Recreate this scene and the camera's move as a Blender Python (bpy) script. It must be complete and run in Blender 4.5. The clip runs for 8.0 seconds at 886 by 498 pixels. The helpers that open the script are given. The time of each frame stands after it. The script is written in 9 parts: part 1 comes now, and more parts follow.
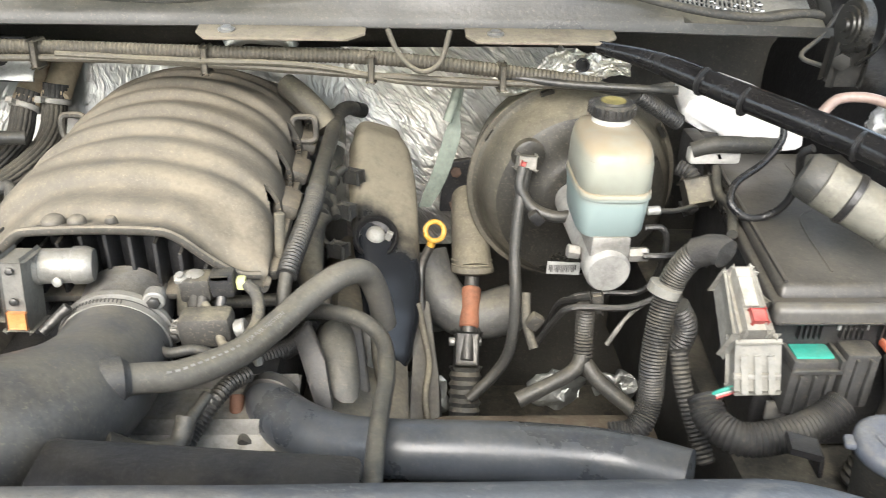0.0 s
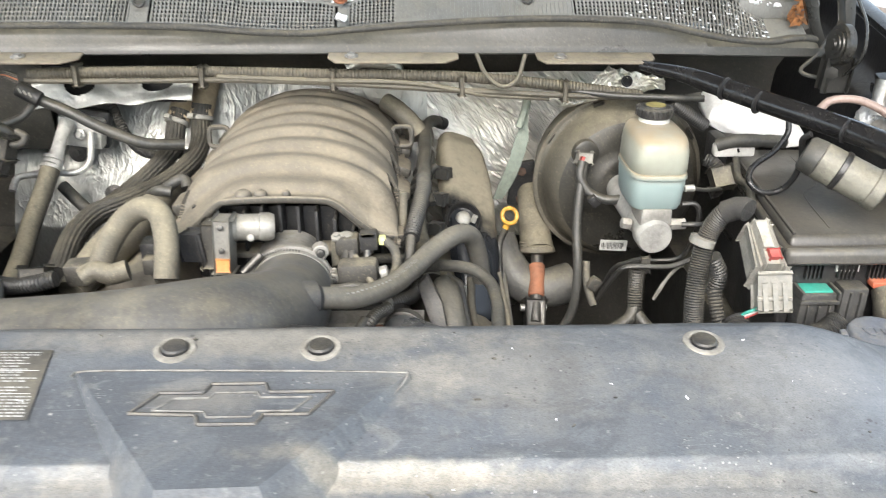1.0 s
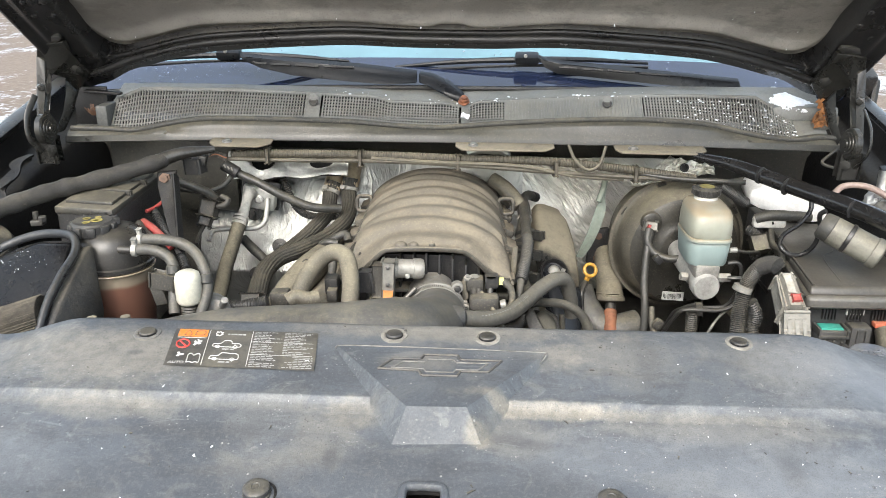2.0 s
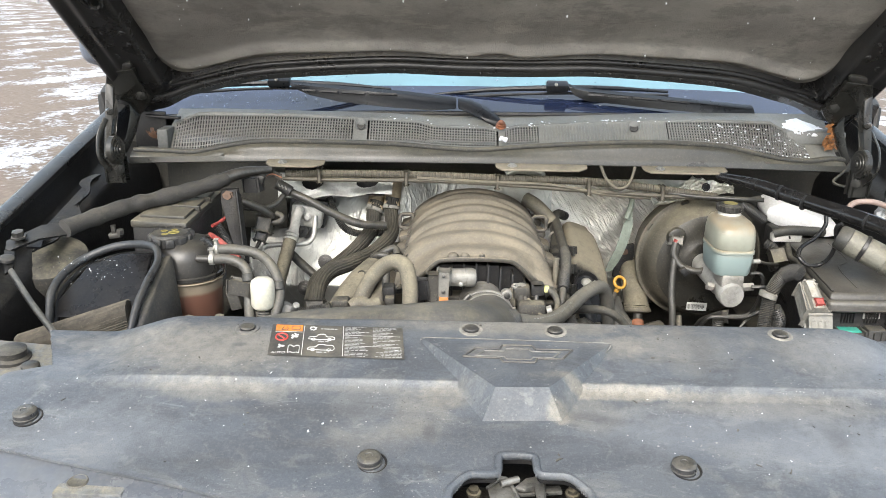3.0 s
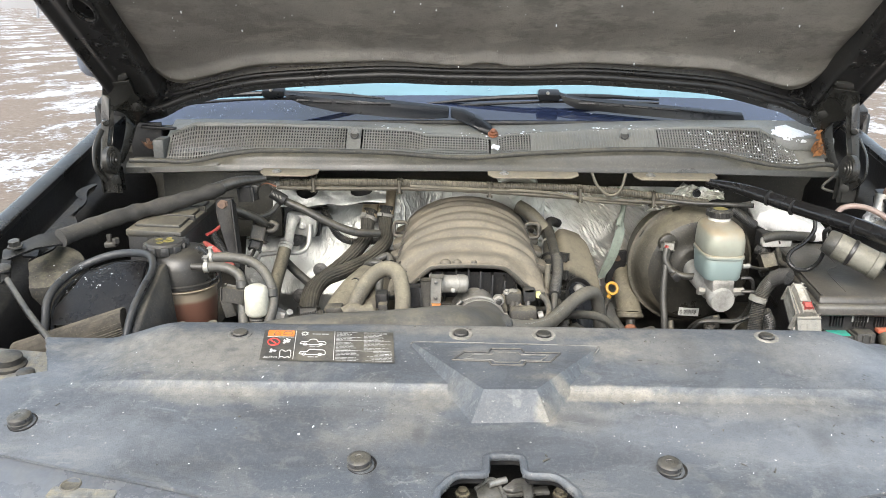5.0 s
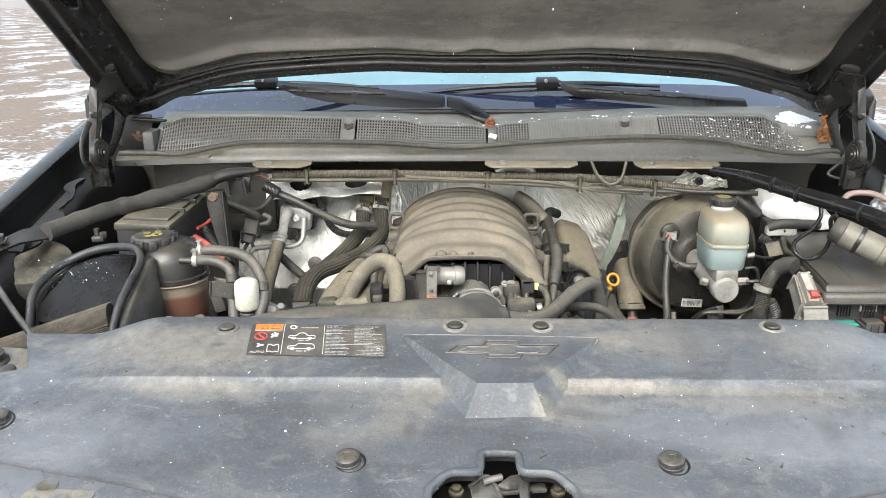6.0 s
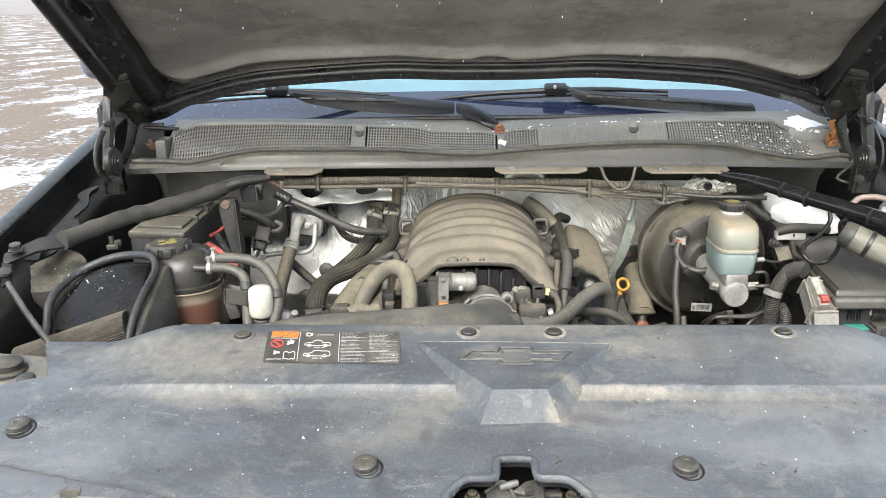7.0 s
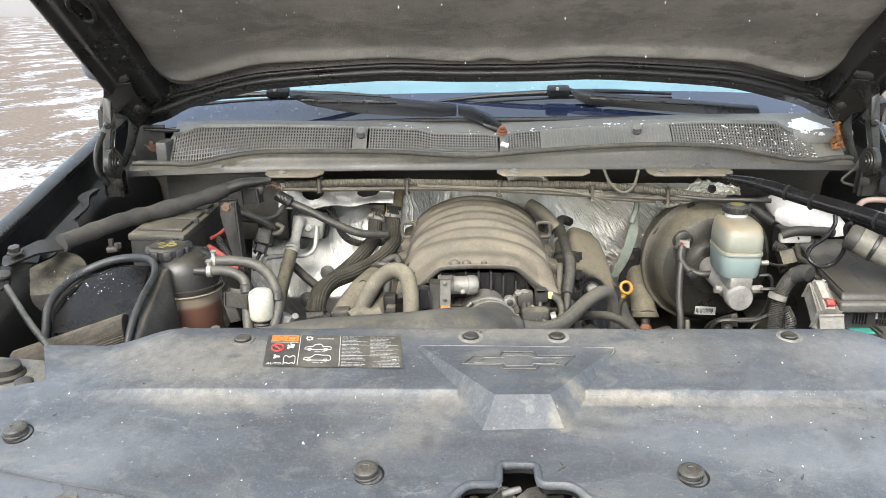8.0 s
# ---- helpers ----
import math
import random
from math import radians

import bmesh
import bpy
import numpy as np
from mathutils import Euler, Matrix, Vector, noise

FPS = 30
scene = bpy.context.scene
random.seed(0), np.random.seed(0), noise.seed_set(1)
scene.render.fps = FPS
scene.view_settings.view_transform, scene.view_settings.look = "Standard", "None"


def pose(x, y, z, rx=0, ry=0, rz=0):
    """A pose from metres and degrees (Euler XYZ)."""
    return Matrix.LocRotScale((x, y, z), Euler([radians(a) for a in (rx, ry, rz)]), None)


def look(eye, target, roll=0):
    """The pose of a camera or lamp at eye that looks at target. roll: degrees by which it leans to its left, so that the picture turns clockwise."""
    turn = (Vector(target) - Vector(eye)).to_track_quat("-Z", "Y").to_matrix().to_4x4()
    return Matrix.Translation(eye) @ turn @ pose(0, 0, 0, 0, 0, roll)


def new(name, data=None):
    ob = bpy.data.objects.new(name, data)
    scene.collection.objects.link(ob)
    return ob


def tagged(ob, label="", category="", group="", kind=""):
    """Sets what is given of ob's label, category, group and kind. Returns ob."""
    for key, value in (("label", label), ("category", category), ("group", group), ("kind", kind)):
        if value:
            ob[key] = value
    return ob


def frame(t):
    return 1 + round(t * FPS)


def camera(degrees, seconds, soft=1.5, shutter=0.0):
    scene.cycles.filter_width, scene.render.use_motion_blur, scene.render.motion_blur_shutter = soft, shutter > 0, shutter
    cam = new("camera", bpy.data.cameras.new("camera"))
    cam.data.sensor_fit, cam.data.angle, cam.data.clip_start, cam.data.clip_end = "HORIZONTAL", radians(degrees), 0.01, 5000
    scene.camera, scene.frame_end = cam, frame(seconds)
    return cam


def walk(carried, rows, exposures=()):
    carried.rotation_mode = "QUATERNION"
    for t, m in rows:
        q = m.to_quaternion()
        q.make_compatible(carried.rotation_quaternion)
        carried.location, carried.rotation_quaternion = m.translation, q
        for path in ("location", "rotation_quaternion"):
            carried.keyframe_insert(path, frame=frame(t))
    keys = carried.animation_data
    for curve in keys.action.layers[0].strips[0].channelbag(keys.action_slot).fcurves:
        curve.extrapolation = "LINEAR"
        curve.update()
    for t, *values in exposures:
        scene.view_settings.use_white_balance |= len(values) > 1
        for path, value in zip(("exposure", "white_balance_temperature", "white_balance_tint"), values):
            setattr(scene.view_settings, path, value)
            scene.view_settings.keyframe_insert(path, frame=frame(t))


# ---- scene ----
# Truck axes: x to the truck's left (picture right), y to the rear, z up; x = 0 on the centre line.
cam = camera(57.1, 8.0, 0.35, 0.12)
PATH = [
    (0, (0.260, 0.016, 1.552), (0.337, 1.770, 0.595), 1.4),
    (0.2, (0.338, -0.015, 1.541), (0.412, 1.744, 0.592), 1.1),
    (0.3, (0.360, -0.028, 1.533), (0.426, 1.723, 0.570), 0.9),
    (0.5, (0.355, -0.073, 1.528), (0.405, 1.663, 0.535), 0.9),
    (0.7, (0.304, -0.145, 1.552), (0.351, 1.606, 0.588), 0.7),
    (0.8, (0.259, -0.185, 1.567), (0.313, 1.584, 0.635), 0.6),
    (1, (0.145, -0.250, 1.581), (0.202, 1.555, 0.722), 0.4),
    (1.2, (0.079, -0.328, 1.638), (0.119, 1.509, 0.849), 0.8),
    (1.3, (0.053, -0.365, 1.648), (0.080, 1.485, 0.889), 0.9),
    (1.5, (0.045, -0.434, 1.670), (0.022, 1.427, 0.938), 0.5),
    (1.7, (0.047, -0.510, 1.670), (-0.007, 1.359, 0.960), 0.3),
    (2, (0.038, -0.605, 1.683), (-0.022, 1.269, 0.989), 0.6),
    (2.2, (0.008, -0.649, 1.680), (-0.039, 1.234, 1.007), 0.5),
    (3.3, (-0.087, -0.744, 1.681), (-0.102, 1.163, 1.078), 1),
    (3.5, (-0.085, -0.754, 1.679), (-0.097, 1.156, 1.085), 1),
    (4, (-0.077, -0.766, 1.681), (-0.094, 1.148, 1.102), 1),
    (5.5, (-0.057, -0.727, 1.671), (-0.083, 1.182, 1.074), 0.2),
    (6, (-0.050, -0.712, 1.658), (-0.082, 1.195, 1.059), -0.1),
    (6.5, (-0.053, -0.717, 1.665), (-0.092, 1.192, 1.069), -0.4),
    (7, (-0.061, -0.721, 1.667), (-0.106, 1.189, 1.075), -0.5),
    (7.5, (-0.064, -0.713, 1.666), (-0.112, 1.198, 1.077), -0.5),
    (8, (-0.061, -0.710, 1.665), (-0.111, 1.202, 1.078), -0.5),
]
EXPOSURE = 2.11
walk(cam, [(t, look(eye, target, roll)) for t, eye, target, roll in PATH], [(0.0, EXPOSURE + 0.38), (0.8, EXPOSURE + 0.34), (1.3, EXPOSURE + 0.20), (1.6, EXPOSURE + 0.12), (2.1, EXPOSURE + 0.02), (8.0, EXPOSURE + 0.02)])

# ---- light: bright thin overcast, sun low behind the camera ----
world = bpy.data.worlds.new("sky")
scene.world = world
world.use_nodes = True
SUN_ELEV, SUN_TURN = 42.0, 195.0
wn = world.node_tree
sky = wn.nodes.new("ShaderNodeTexSky")
sky.sky_type = "NISHITA"
sky.sun_disc = False
sky.sun_elevation = radians(SUN_ELEV)
sky.sun_rotation = radians(SUN_TURN)
sky.air_density, sky.dust_density, sky.ozone_density = 1.0, 3.0, 1.0
wbg = wn.nodes["Background"]
veil = wn.nodes.new("ShaderNodeMix")
veil.data_type = "RGBA"
veil.inputs[0].default_value = 0.45
veil.inputs[7].default_value = (3.3, 3.6, 3.45, 1)
wn.links.new(sky.outputs[0], veil.inputs[6])
wn.links.new(veil.outputs[2], wbg.inputs["Color"])
wbg.inputs["Strength"].default_value = 0.13
sun = new("sun", bpy.data.lights.new("sun", "SUN"))
sun.data.energy, sun.data.angle, sun.data.color = 1.0, radians(38), (1.0, 0.99, 0.96)
_a = radians(SUN_TURN)
_d = Vector((math.sin(_a) * math.cos(radians(SUN_ELEV)), math.cos(_a) * math.cos(radians(SUN_ELEV)), math.sin(radians(SUN_ELEV))))
sun.matrix_world = look(_d * 20, (0, 0, 0))

# ---- materials ----
DUST = (0.25, 0.222, 0.155)


class Nodes:
    """Short hand for building one material."""

    def __init__(self, name):
        self.mat = bpy.data.materials.new(name)
        self.mat.use_nodes = True
        self.t = self.mat.node_tree
        self.bsdf = self.t.nodes["Principled BSDF"]
        self.geo = self.add("ShaderNodeNewGeometry")

    def add(self, kind, operation="", data_type="", feature=""):
        n = self.t.nodes.new(kind)
        if operation:
            n.operation = operation
        if data_type:
            n.data_type = data_type
        if feature:
            n.feature = feature
        return n

    def link(self, a, b):
        self.t.links.new(a, b)

    def noise(self, scale, detail=4.0, rough=0.6, stretch=None):
        n = self.add("ShaderNodeTexNoise")
        n.inputs["Scale"].default_value = scale
        n.inputs["Detail"].default_value = detail
        n.inputs["Roughness"].default_value = rough
        src = self.geo.outputs["Position"]
        if stretch:
            m = self.add("ShaderNodeMapping")
            m.inputs["Scale"].default_value = stretch
            self.link(src, m.inputs["Vector"])
            src = m.outputs[0]
        self.link(src, n.inputs["Vector"])
        return n.outputs["Fac"]

    def ramp(self, fac, lo, hi, a=0.0, b=1.0):
        n = self.add("ShaderNodeMapRange")
        n.interpolation_type = "SMOOTHSTEP"
        for i, v in enumerate((lo, hi, a, b)):
            n.inputs[i + 1].default_value = v
        self.link(fac, n.inputs[0])
        return n.outputs[0]

    def math(self, op, a, b):
        n = self.add("ShaderNodeMath", operation=op)
        for i, v in enumerate((a, b)):
            if isinstance(v, (int, float)):
                n.inputs[i].default_value = v
            else:
                self.link(v, n.inputs[i])
        return n.outputs[0]

    def mix(self, fac, a, b):
        n = self.add("ShaderNodeMix", data_type="RGBA")
        for i, v in ((0, fac), (6, a), (7, b)):
            if isinstance(v, (int, float)):
                n.inputs[i].default_value = v
            elif isinstance(v, tuple):
                n.inputs[i].default_value = (*v[:3], 1)
            else:
                self.link(v, n.inputs[i])
        return n.outputs[2]

    def up(self):
        s = self.add("ShaderNodeSeparateXYZ")
        self.link(self.geo.outputs["Normal"], s.inputs[0])
        return s.outputs[2]

    def bump(self, height, strength, dist):
        n = self.add("ShaderNodeBump")
        n.inputs["Strength"].default_value = strength
        n.inputs["Distance"].default_value = dist
        self.link(height, n.inputs["Height"])
        self.link(n.outputs[0], self.bsdf.inputs["Normal"])


def surf(name, base, rough=0.55, metal=0.0, var=0.3, scale=9.0, fine=170.0, bump=0.4, dust=0.0, dust_col=DUST, grime=0.0, spec=0.5, even=0.15):
    """A worn surface: tone varying at two scales, settled dust on what faces up, fine relief."""
    n = Nodes(name)
    big, small = n.noise(scale, 5), n.noise(fine, 3)
    lo = tuple(c * (1 - var) for c in base)
    hi = tuple(min(1, c * (1 + var)) for c in base)
    col = n.mix(n.ramp(big, 0.3, 0.7), lo, hi)
    col = n.mix(n.ramp(small, 0.35, 0.75, 0, 0.35), col, tuple(min(1, c * 1.5 + 0.01) for c in base))
    rough_s = n.ramp(big, 0.3, 0.7, max(0.05, rough - 0.12), min(1, rough + 0.12))
    if dust > 0:
        patch = n.ramp(n.noise(scale * 2.6, 7, 0.7), 0.36, 0.64, even, 1.0)
        f = n.math("MULTIPLY", n.ramp(n.up(), 0.05, 0.95), patch)
        f = n.math("MULTIPLY", f, dust)
        f = n.math("ADD", f, n.ramp(n.noise(scale * 1.3, 5), 0.5, 0.75, 0, dust * 0.3))
        f = n.math("ADD", f, n.ramp(n.noise(fine * 1.9, 3, 0.7), 0.55, 0.70, 0, dust * 0.5 + 0.05))
        f = n.math("MINIMUM", f, 0.95)
        col = n.mix(f, col, n.mix(small, tuple(c * 0.75 for c in dust_col), tuple(min(1, c * 1.25) for c in dust_col)))
        rough_s = n.math("ADD", rough_s, n.math("MULTIPLY", f, 0.35))
        if metal > 0:
            n.link(n.math("MULTIPLY", n.math("SUBTRACT", 1.0, f), metal), n.bsdf.inputs["Metallic"])
    elif metal > 0:
        n.bsdf.inputs["Metallic"].default_value = metal
    if bump > 0.1:
        dirt = n.noise(65, 9, 0.8)
        col = n.mix(n.ramp(dirt, 0.50, 0.68, 0, 0.35), col, tuple(c * 0.45 for c in base))
        pale = n.ramp(n.noise(110, 8, 0.8), 0.57, 0.66, 0, min(0.22, 0.03 + 0.4 * dust))
        col = n.mix(pale, col, tuple(min(1, c * 1.3 + 0.02) for c in dust_col) if dust > 0.05 else tuple(min(1, c * 1.6 + 0.01) for c in base))
    if grime > 0:
        col = n.mix(n.ramp(n.noise(scale * 4, 6, 0.7), 0.55, 0.75, 0, grime), col, (0.03, 0.025, 0.02))
    n.link(col, n.bsdf.inputs["Base Color"])
    n.link(rough_s, n.bsdf.inputs["Roughness"])
    n.bsdf.inputs["Specular IOR Level"].default_value = spec
    if bump > 0:
        n.bump(n.math("ADD", n.math("ADD", small, dirt if bump > 0.1 else small), n.math("MULTIPLY", big, 2.0)), min(1, bump * 1.5), 0.001)
    return n.mat


black_plastic = surf("black_plastic", (0.022, 0.022, 0.023), 0.45, dust=0.22)
dusty_plastic = surf("dusty_plastic", (0.04, 0.038, 0.034), 0.55, dust=0.6)
manifold_plastic = surf("manifold_plastic", (0.064, 0.060, 0.052), 0.5, dust=0.85, dust_col=(0.235, 0.203, 0.15), bump=0.1, scale=7, even=0.6)
rubber = surf("rubber", (0.036, 0.036, 0.034), 0.42, dust=0.28, even=0.3)
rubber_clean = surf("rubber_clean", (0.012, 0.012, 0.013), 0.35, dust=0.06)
rubber_tan = surf("rubber_tan", (0.085, 0.077, 0.060), 0.6, dust=0.8, even=0.5)
conduit = surf("conduit", (0.024, 0.024, 0.024), 0.42, dust=0.22)
cloth_tape = surf("cloth_tape", (0.028, 0.027, 0.026), 0.75, dust=0.18, fine=420, bump=0.8)
body_paint = surf("body_paint", (0.012, 0.0125, 0.0135), 0.30, dust=0.06, bump=0.05, spec=0.5)
bay_dark = surf("bay_dark", (0.030, 0.029, 0.027), 0.6, dust=0.35, grime=0.3)
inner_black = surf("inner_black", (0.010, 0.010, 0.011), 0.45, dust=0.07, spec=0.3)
steel = surf("steel", (0.36, 0.355, 0.34), 0.42, 0.85, dust=0.3, grime=0.4)
dark_steel = surf("dark_steel", (0.09, 0.088, 0.085), 0.4, 0.8, dust=0.25)
cast_alu = surf("cast_alu", (0.29, 0.28, 0.26), 0.5, 0.55, dust=0.45, grime=0.5, bump=0.6, scale=14)
dull_can = surf("dull_can", (0.33, 0.325, 0.30), 0.55, 0.5, dust=0.35, grime=0.4, scale=20)
bright_alu = surf("bright_alu", (0.37, 0.365, 0.34), 0.45, 0.3, dust=0.2, grime=0.2, scale=20)
clean_alu = surf("clean_alu", (0.52, 0.51, 0.47), 0.40, 0.3, dust=0.2, grime=0.2, scale=20)
rust = surf("rust", (0.10, 0.062, 0.042), 0.75, var=0.5, scale=50)
sleeve_rust = surf("sleeve_rust", (0.27, 0.11, 0.06), 0.8, dust=0.1, scale=30)
copper = surf("copper", (0.22, 0.11, 0.07), 0.5, 0.4, dust=0.1)
booster_black = surf("booster_black", (0.024, 0.023, 0.020), 0.34, var=0.4, dust=0.40, grime=0.6, scale=6, even=0.2)
white_plastic = surf("white_plastic", (0.46, 0.455, 0.43), 0.42, var=0.08, dust=0.2, grime=0.2, bump=0.05)
grey_plastic = surf("grey_plastic", (0.27, 0.26, 0.232), 0.5, dust=0.45, grime=0.3, scale=25)
green_strap = surf("green_strap", (0.15, 0.175, 0.145), 0.7, dust=0.4, scale=20)
red_plastic = surf("red_plastic", (0.33, 0.05, 0.045), 0.5, var=0.2, dust=0.25)
teal_plastic = surf("teal_plastic", (0.02, 0.26, 0.20), 0.5, var=0.15, dust=0.15)
orange_plastic = surf("orange_plastic", (0.42, 0.10, 0.05), 0.55, var=0.15, dust=0.3)
orange_tag = surf("orange_tag", (0.60, 0.26, 0.09), 0.5, var=0.1, dust=0.15)
yellow_plastic = surf("yellow_plastic", (0.55, 0.30, 0.045), 0.38, var=0.15, dust=0.1, grime=0.2, scale=30)
yellow_print = surf("yellow_print", (0.25, 0.21, 0.06), 0.6, var=0.3, dust=0.25)
print_white = surf("print_white", (0.44, 0.44, 0.42), 0.6, var=0.15, bump=0, scale=30)
print_orange = surf("print_orange", (0.62, 0.17, 0.02), 0.55, var=0.2, bump=0, dust=0.25, scale=30)
print_red = surf("print_red", (0.42, 0.05, 0.04), 0.5, var=0.1, bump=0)
print_black = surf("print_black", (0.035, 0.035, 0.035), 0.5, var=0.2, bump=0, dust=0.25)
socket_grey = surf("socket_grey", (0.045, 0.045, 0.044), 0.5, dust=0.3, scale=25)
leaf_brown = surf("leaf_brown", (0.30, 0.13, 0.045), 0.7, var=0.6, scale=60)
snow = surf("snow", (0.72, 0.74, 0.77), 0.7, var=0.08, bump=0.5)
filter_cloth = surf("filter_cloth", (0.052, 0.046, 0.037), 0.9, var=0.6, dust=0.28, scale=24)
woven = surf("woven", (0.022, 0.021, 0.019), 0.55, dust=0.24, even=0.4, bump=0.1)
cream_plastic = surf("cream_plastic", (0.50, 0.49, 0.41), 0.4, var=0.08, dust=0.2, grime=0.25, bump=0.05)
clear_grey = surf("clear_grey", (0.19, 0.185, 0.165), 0.4, var=0.15, dust=0.35, grime=0.35, scale=40)


def cover_material():
    n = Nodes("cover_plastic")
    big, mid, fine = n.noise(3.0, 6, 0.65), n.noise(15, 7, 0.72), n.noise(260, 4, 0.7)
    grit = n.noise(700, 2, 0.6)
    sep = n.add("ShaderNodeSeparateXYZ")
    n.link(n.geo.outputs["Position"], sep.inputs[0])
    warp = n.math("ADD", n.math("MULTIPLY", n.math("SUBTRACT", n.noise(9, 8, 0.62), 0.5), 1.5), n.math("MULTIPLY", n.math("SUBTRACT", n.noise(60, 8, 0.7), 0.5), 1.3))

    def blot(x, y, rx, ry, soft=0.42):
        """Ragged patch round a place, fading outwards."""
        dx = n.math("MULTIPLY", n.math("SUBTRACT", sep.outputs[0], x), 1.0 / rx)
        dy = n.math("MULTIPLY", n.math("SUBTRACT", sep.outputs[1], y), 1.0 / ry)
        d = n.math("SQRT", n.math("ADD", n.math("MULTIPLY", dx, dx), n.math("MULTIPLY", dy, dy)), 0.0)
        return n.ramp(n.math("ADD", d, warp), 1.0 - soft, 1.0 + soft * 0.6, 1.0, 0.0)

    def smear(scale, lo, hi, amt, twist, stretch, turn):
        """Wiped patches with torn edges."""
        m = n.add("ShaderNodeMapping")
        m.inputs["Scale"].default_value = stretch
        m.inputs["Rotation"].default_value = (0, 0, turn)
        n.link(n.geo.outputs["Position"], m.inputs["Vector"])
        t_ = n.add("ShaderNodeTexNoise")
        for key, val in (("Scale", scale), ("Detail", 10), ("Roughness", 0.66), ("Distortion", twist)):
            t_.inputs[key].default_value = val
        n.link(m.outputs[0], t_.inputs["Vector"])
        return n.ramp(t_.outputs["Fac"], lo, hi, 0, amt)

    col = n.mix(n.ramp(big, 0.32, 0.68), (0.060, 0.069, 0.082), (0.090, 0.100, 0.113))
    for scale, lo, hi, amt, twist, stretch, turn, tone in (
            (3.2, 0.47, 0.56, 0.38, 0.9, (1, 1.3, 1), 0.3, (0.116, 0.122, 0.127)),
            (4.5, 0.50, 0.56, 0.55, 1.2, (1, 1.5, 1), -0.4, (0.056, 0.062, 0.071)),
            (7.5, 0.53, 0.60, 0.32, 1.0, (1, 1.8, 1), 0.9, (0.165, 0.163, 0.153)),
            (11, 0.53, 0.58, 0.45, 0.8, (1, 2.2, 1), 0.15, (0.052, 0.056, 0.062)),
            (16, 0.57, 0.66, 0.35, 1.4, (1, 1.4, 1), -0.8, (0.20, 0.198, 0.186)),
            (34, 0.58, 0.64, 0.28, 0.9, (1, 2.6, 1), 0.5, (0.050, 0.053, 0.058)),
            (40, 0.60, 0.66, 0.30, 0.9, (1, 2.2, 1), -0.3, (0.215, 0.218, 0.212)),
            (75, 0.63, 0.68, 0.40, 0.4, (1, 1.5, 1), 0.2, (0.27, 0.265, 0.25))):
        col = n.mix(smear(scale, lo, hi, amt, twist, stretch, turn), col, tone)
    # dried mud, heaviest round the block, along the ridge and on the upper band
    mud_col = n.mix(n.ramp(n.noise(55, 6, 0.7), 0.3, 0.7), (0.165, 0.152, 0.125), (0.31, 0.285, 0.235))
    for x, y, rx, ry, k in ((-0.175, 0.108, 0.055, 0.030, 0.20), (-0.115, 0.150, 0.035, 0.045, 0.27), (-0.085, 0.178, 0.03, 0.02, 0.40), (-0.40, 0.262, 0.17, 0.055, 0.52), (-0.53, 0.30, 0.09, 0.03, 0.40), (0.02, 0.322, 0.19, 0.026, 0.55), (0.150, 0.275, 0.035, 0.03, 0.45), (0.135, 0.188, 0.10, 0.010, 0.75), (0.25, 0.185, 0.16, 0.007, 0.35), (0.22, 0.275, 0.07, 0.05, 0.30), (-0.30, 0.186, 0.20, 0.006, 0.22), (0.31, 0.168, 0.14, 0.018, 0.30), (0.10, 0.150, 0.04, 0.025, 0.30), (0.42, 0.27, 0.09, 0.05, 0.30), (-0.02, 0.245, 0.05, 0.020, 0.30), (0.055, 0.146, 0.014, 0.010, 0.80), (-0.37, 0.18, 0.08, 0.018, 0.35)):
        col = n.mix(n.math("MULTIPLY", blot(x, y, rx, ry, 0.55), k), col, mud_col)
    # pale bluish patches: the sky's sheen painted into the cover's colour
    for x, y, rx, ry, k in ((0.52, 0.26, 0.12, 0.08, 0.50), (0.30, 0.12, 0.16, 0.05, 0.30), (-0.53, 0.10, 0.12, 0.05, 0.30), (0.44, 0.09, 0.15, 0.05, 0.35), (0.18, 0.13, 0.10, 0.03, 0.25), (-0.62, 0.22, 0.10, 0.05, 0.30)):
        col = n.mix(n.math("MULTIPLY", blot(x, y, rx, ry, 0.7), k), col, (0.195, 0.208, 0.225))
    # rubbed dark marks
    for x, y, rx, ry, k in ((-0.04, 0.088, 0.20, 0.032, 0.40), (-0.30, 0.075, 0.14, 0.030, 0.35), (-0.25, 0.150, 0.12, 0.012, 0.65), (-0.03, 0.115, 0.05, 0.03, 0.35), (0.255, 0.27, 0.018, 0.05, 0.45), (0.38, 0.12, 0.014, 0.025, 0.55), (0.08, 0.148, 0.03, 0.008, 0.6), (-0.102, 0.118, 0.008, 0.012, 0.75), (-0.30, 0.265, 0.014, 0.006, 0.8), (-0.36, 0.262, 0.010, 0.004, 0.8), (0.115, 0.142, 0.02, 0.008, 0.6)):
        col = n.mix(n.math("MULTIPLY", blot(x, y, rx, ry, 0.8), k * 0.8), col, (0.046, 0.048, 0.052))
    hair = n.add("ShaderNodeTexVoronoi", feature="DISTANCE_TO_EDGE")
    hair.inputs["Scale"].default_value = 16
    hm_ = n.add("ShaderNodeMapping")
    hm_.inputs["Scale"].default_value = (0.35, 2.4, 1)
    hm_.inputs["Rotation"].default_value = (0, 0, 0.2)
    n.link(n.geo.outputs["Position"], hm_.inputs["Vector"])
    n.link(hm_.outputs[0], hair.inputs["Vector"])
    line = n.math("MULTIPLY", n.ramp(hair.outputs["Distance"], 0.004, 0.012, 1.0, 0.0), n.ramp(n.noise(17, 4), 0.56, 0.62))
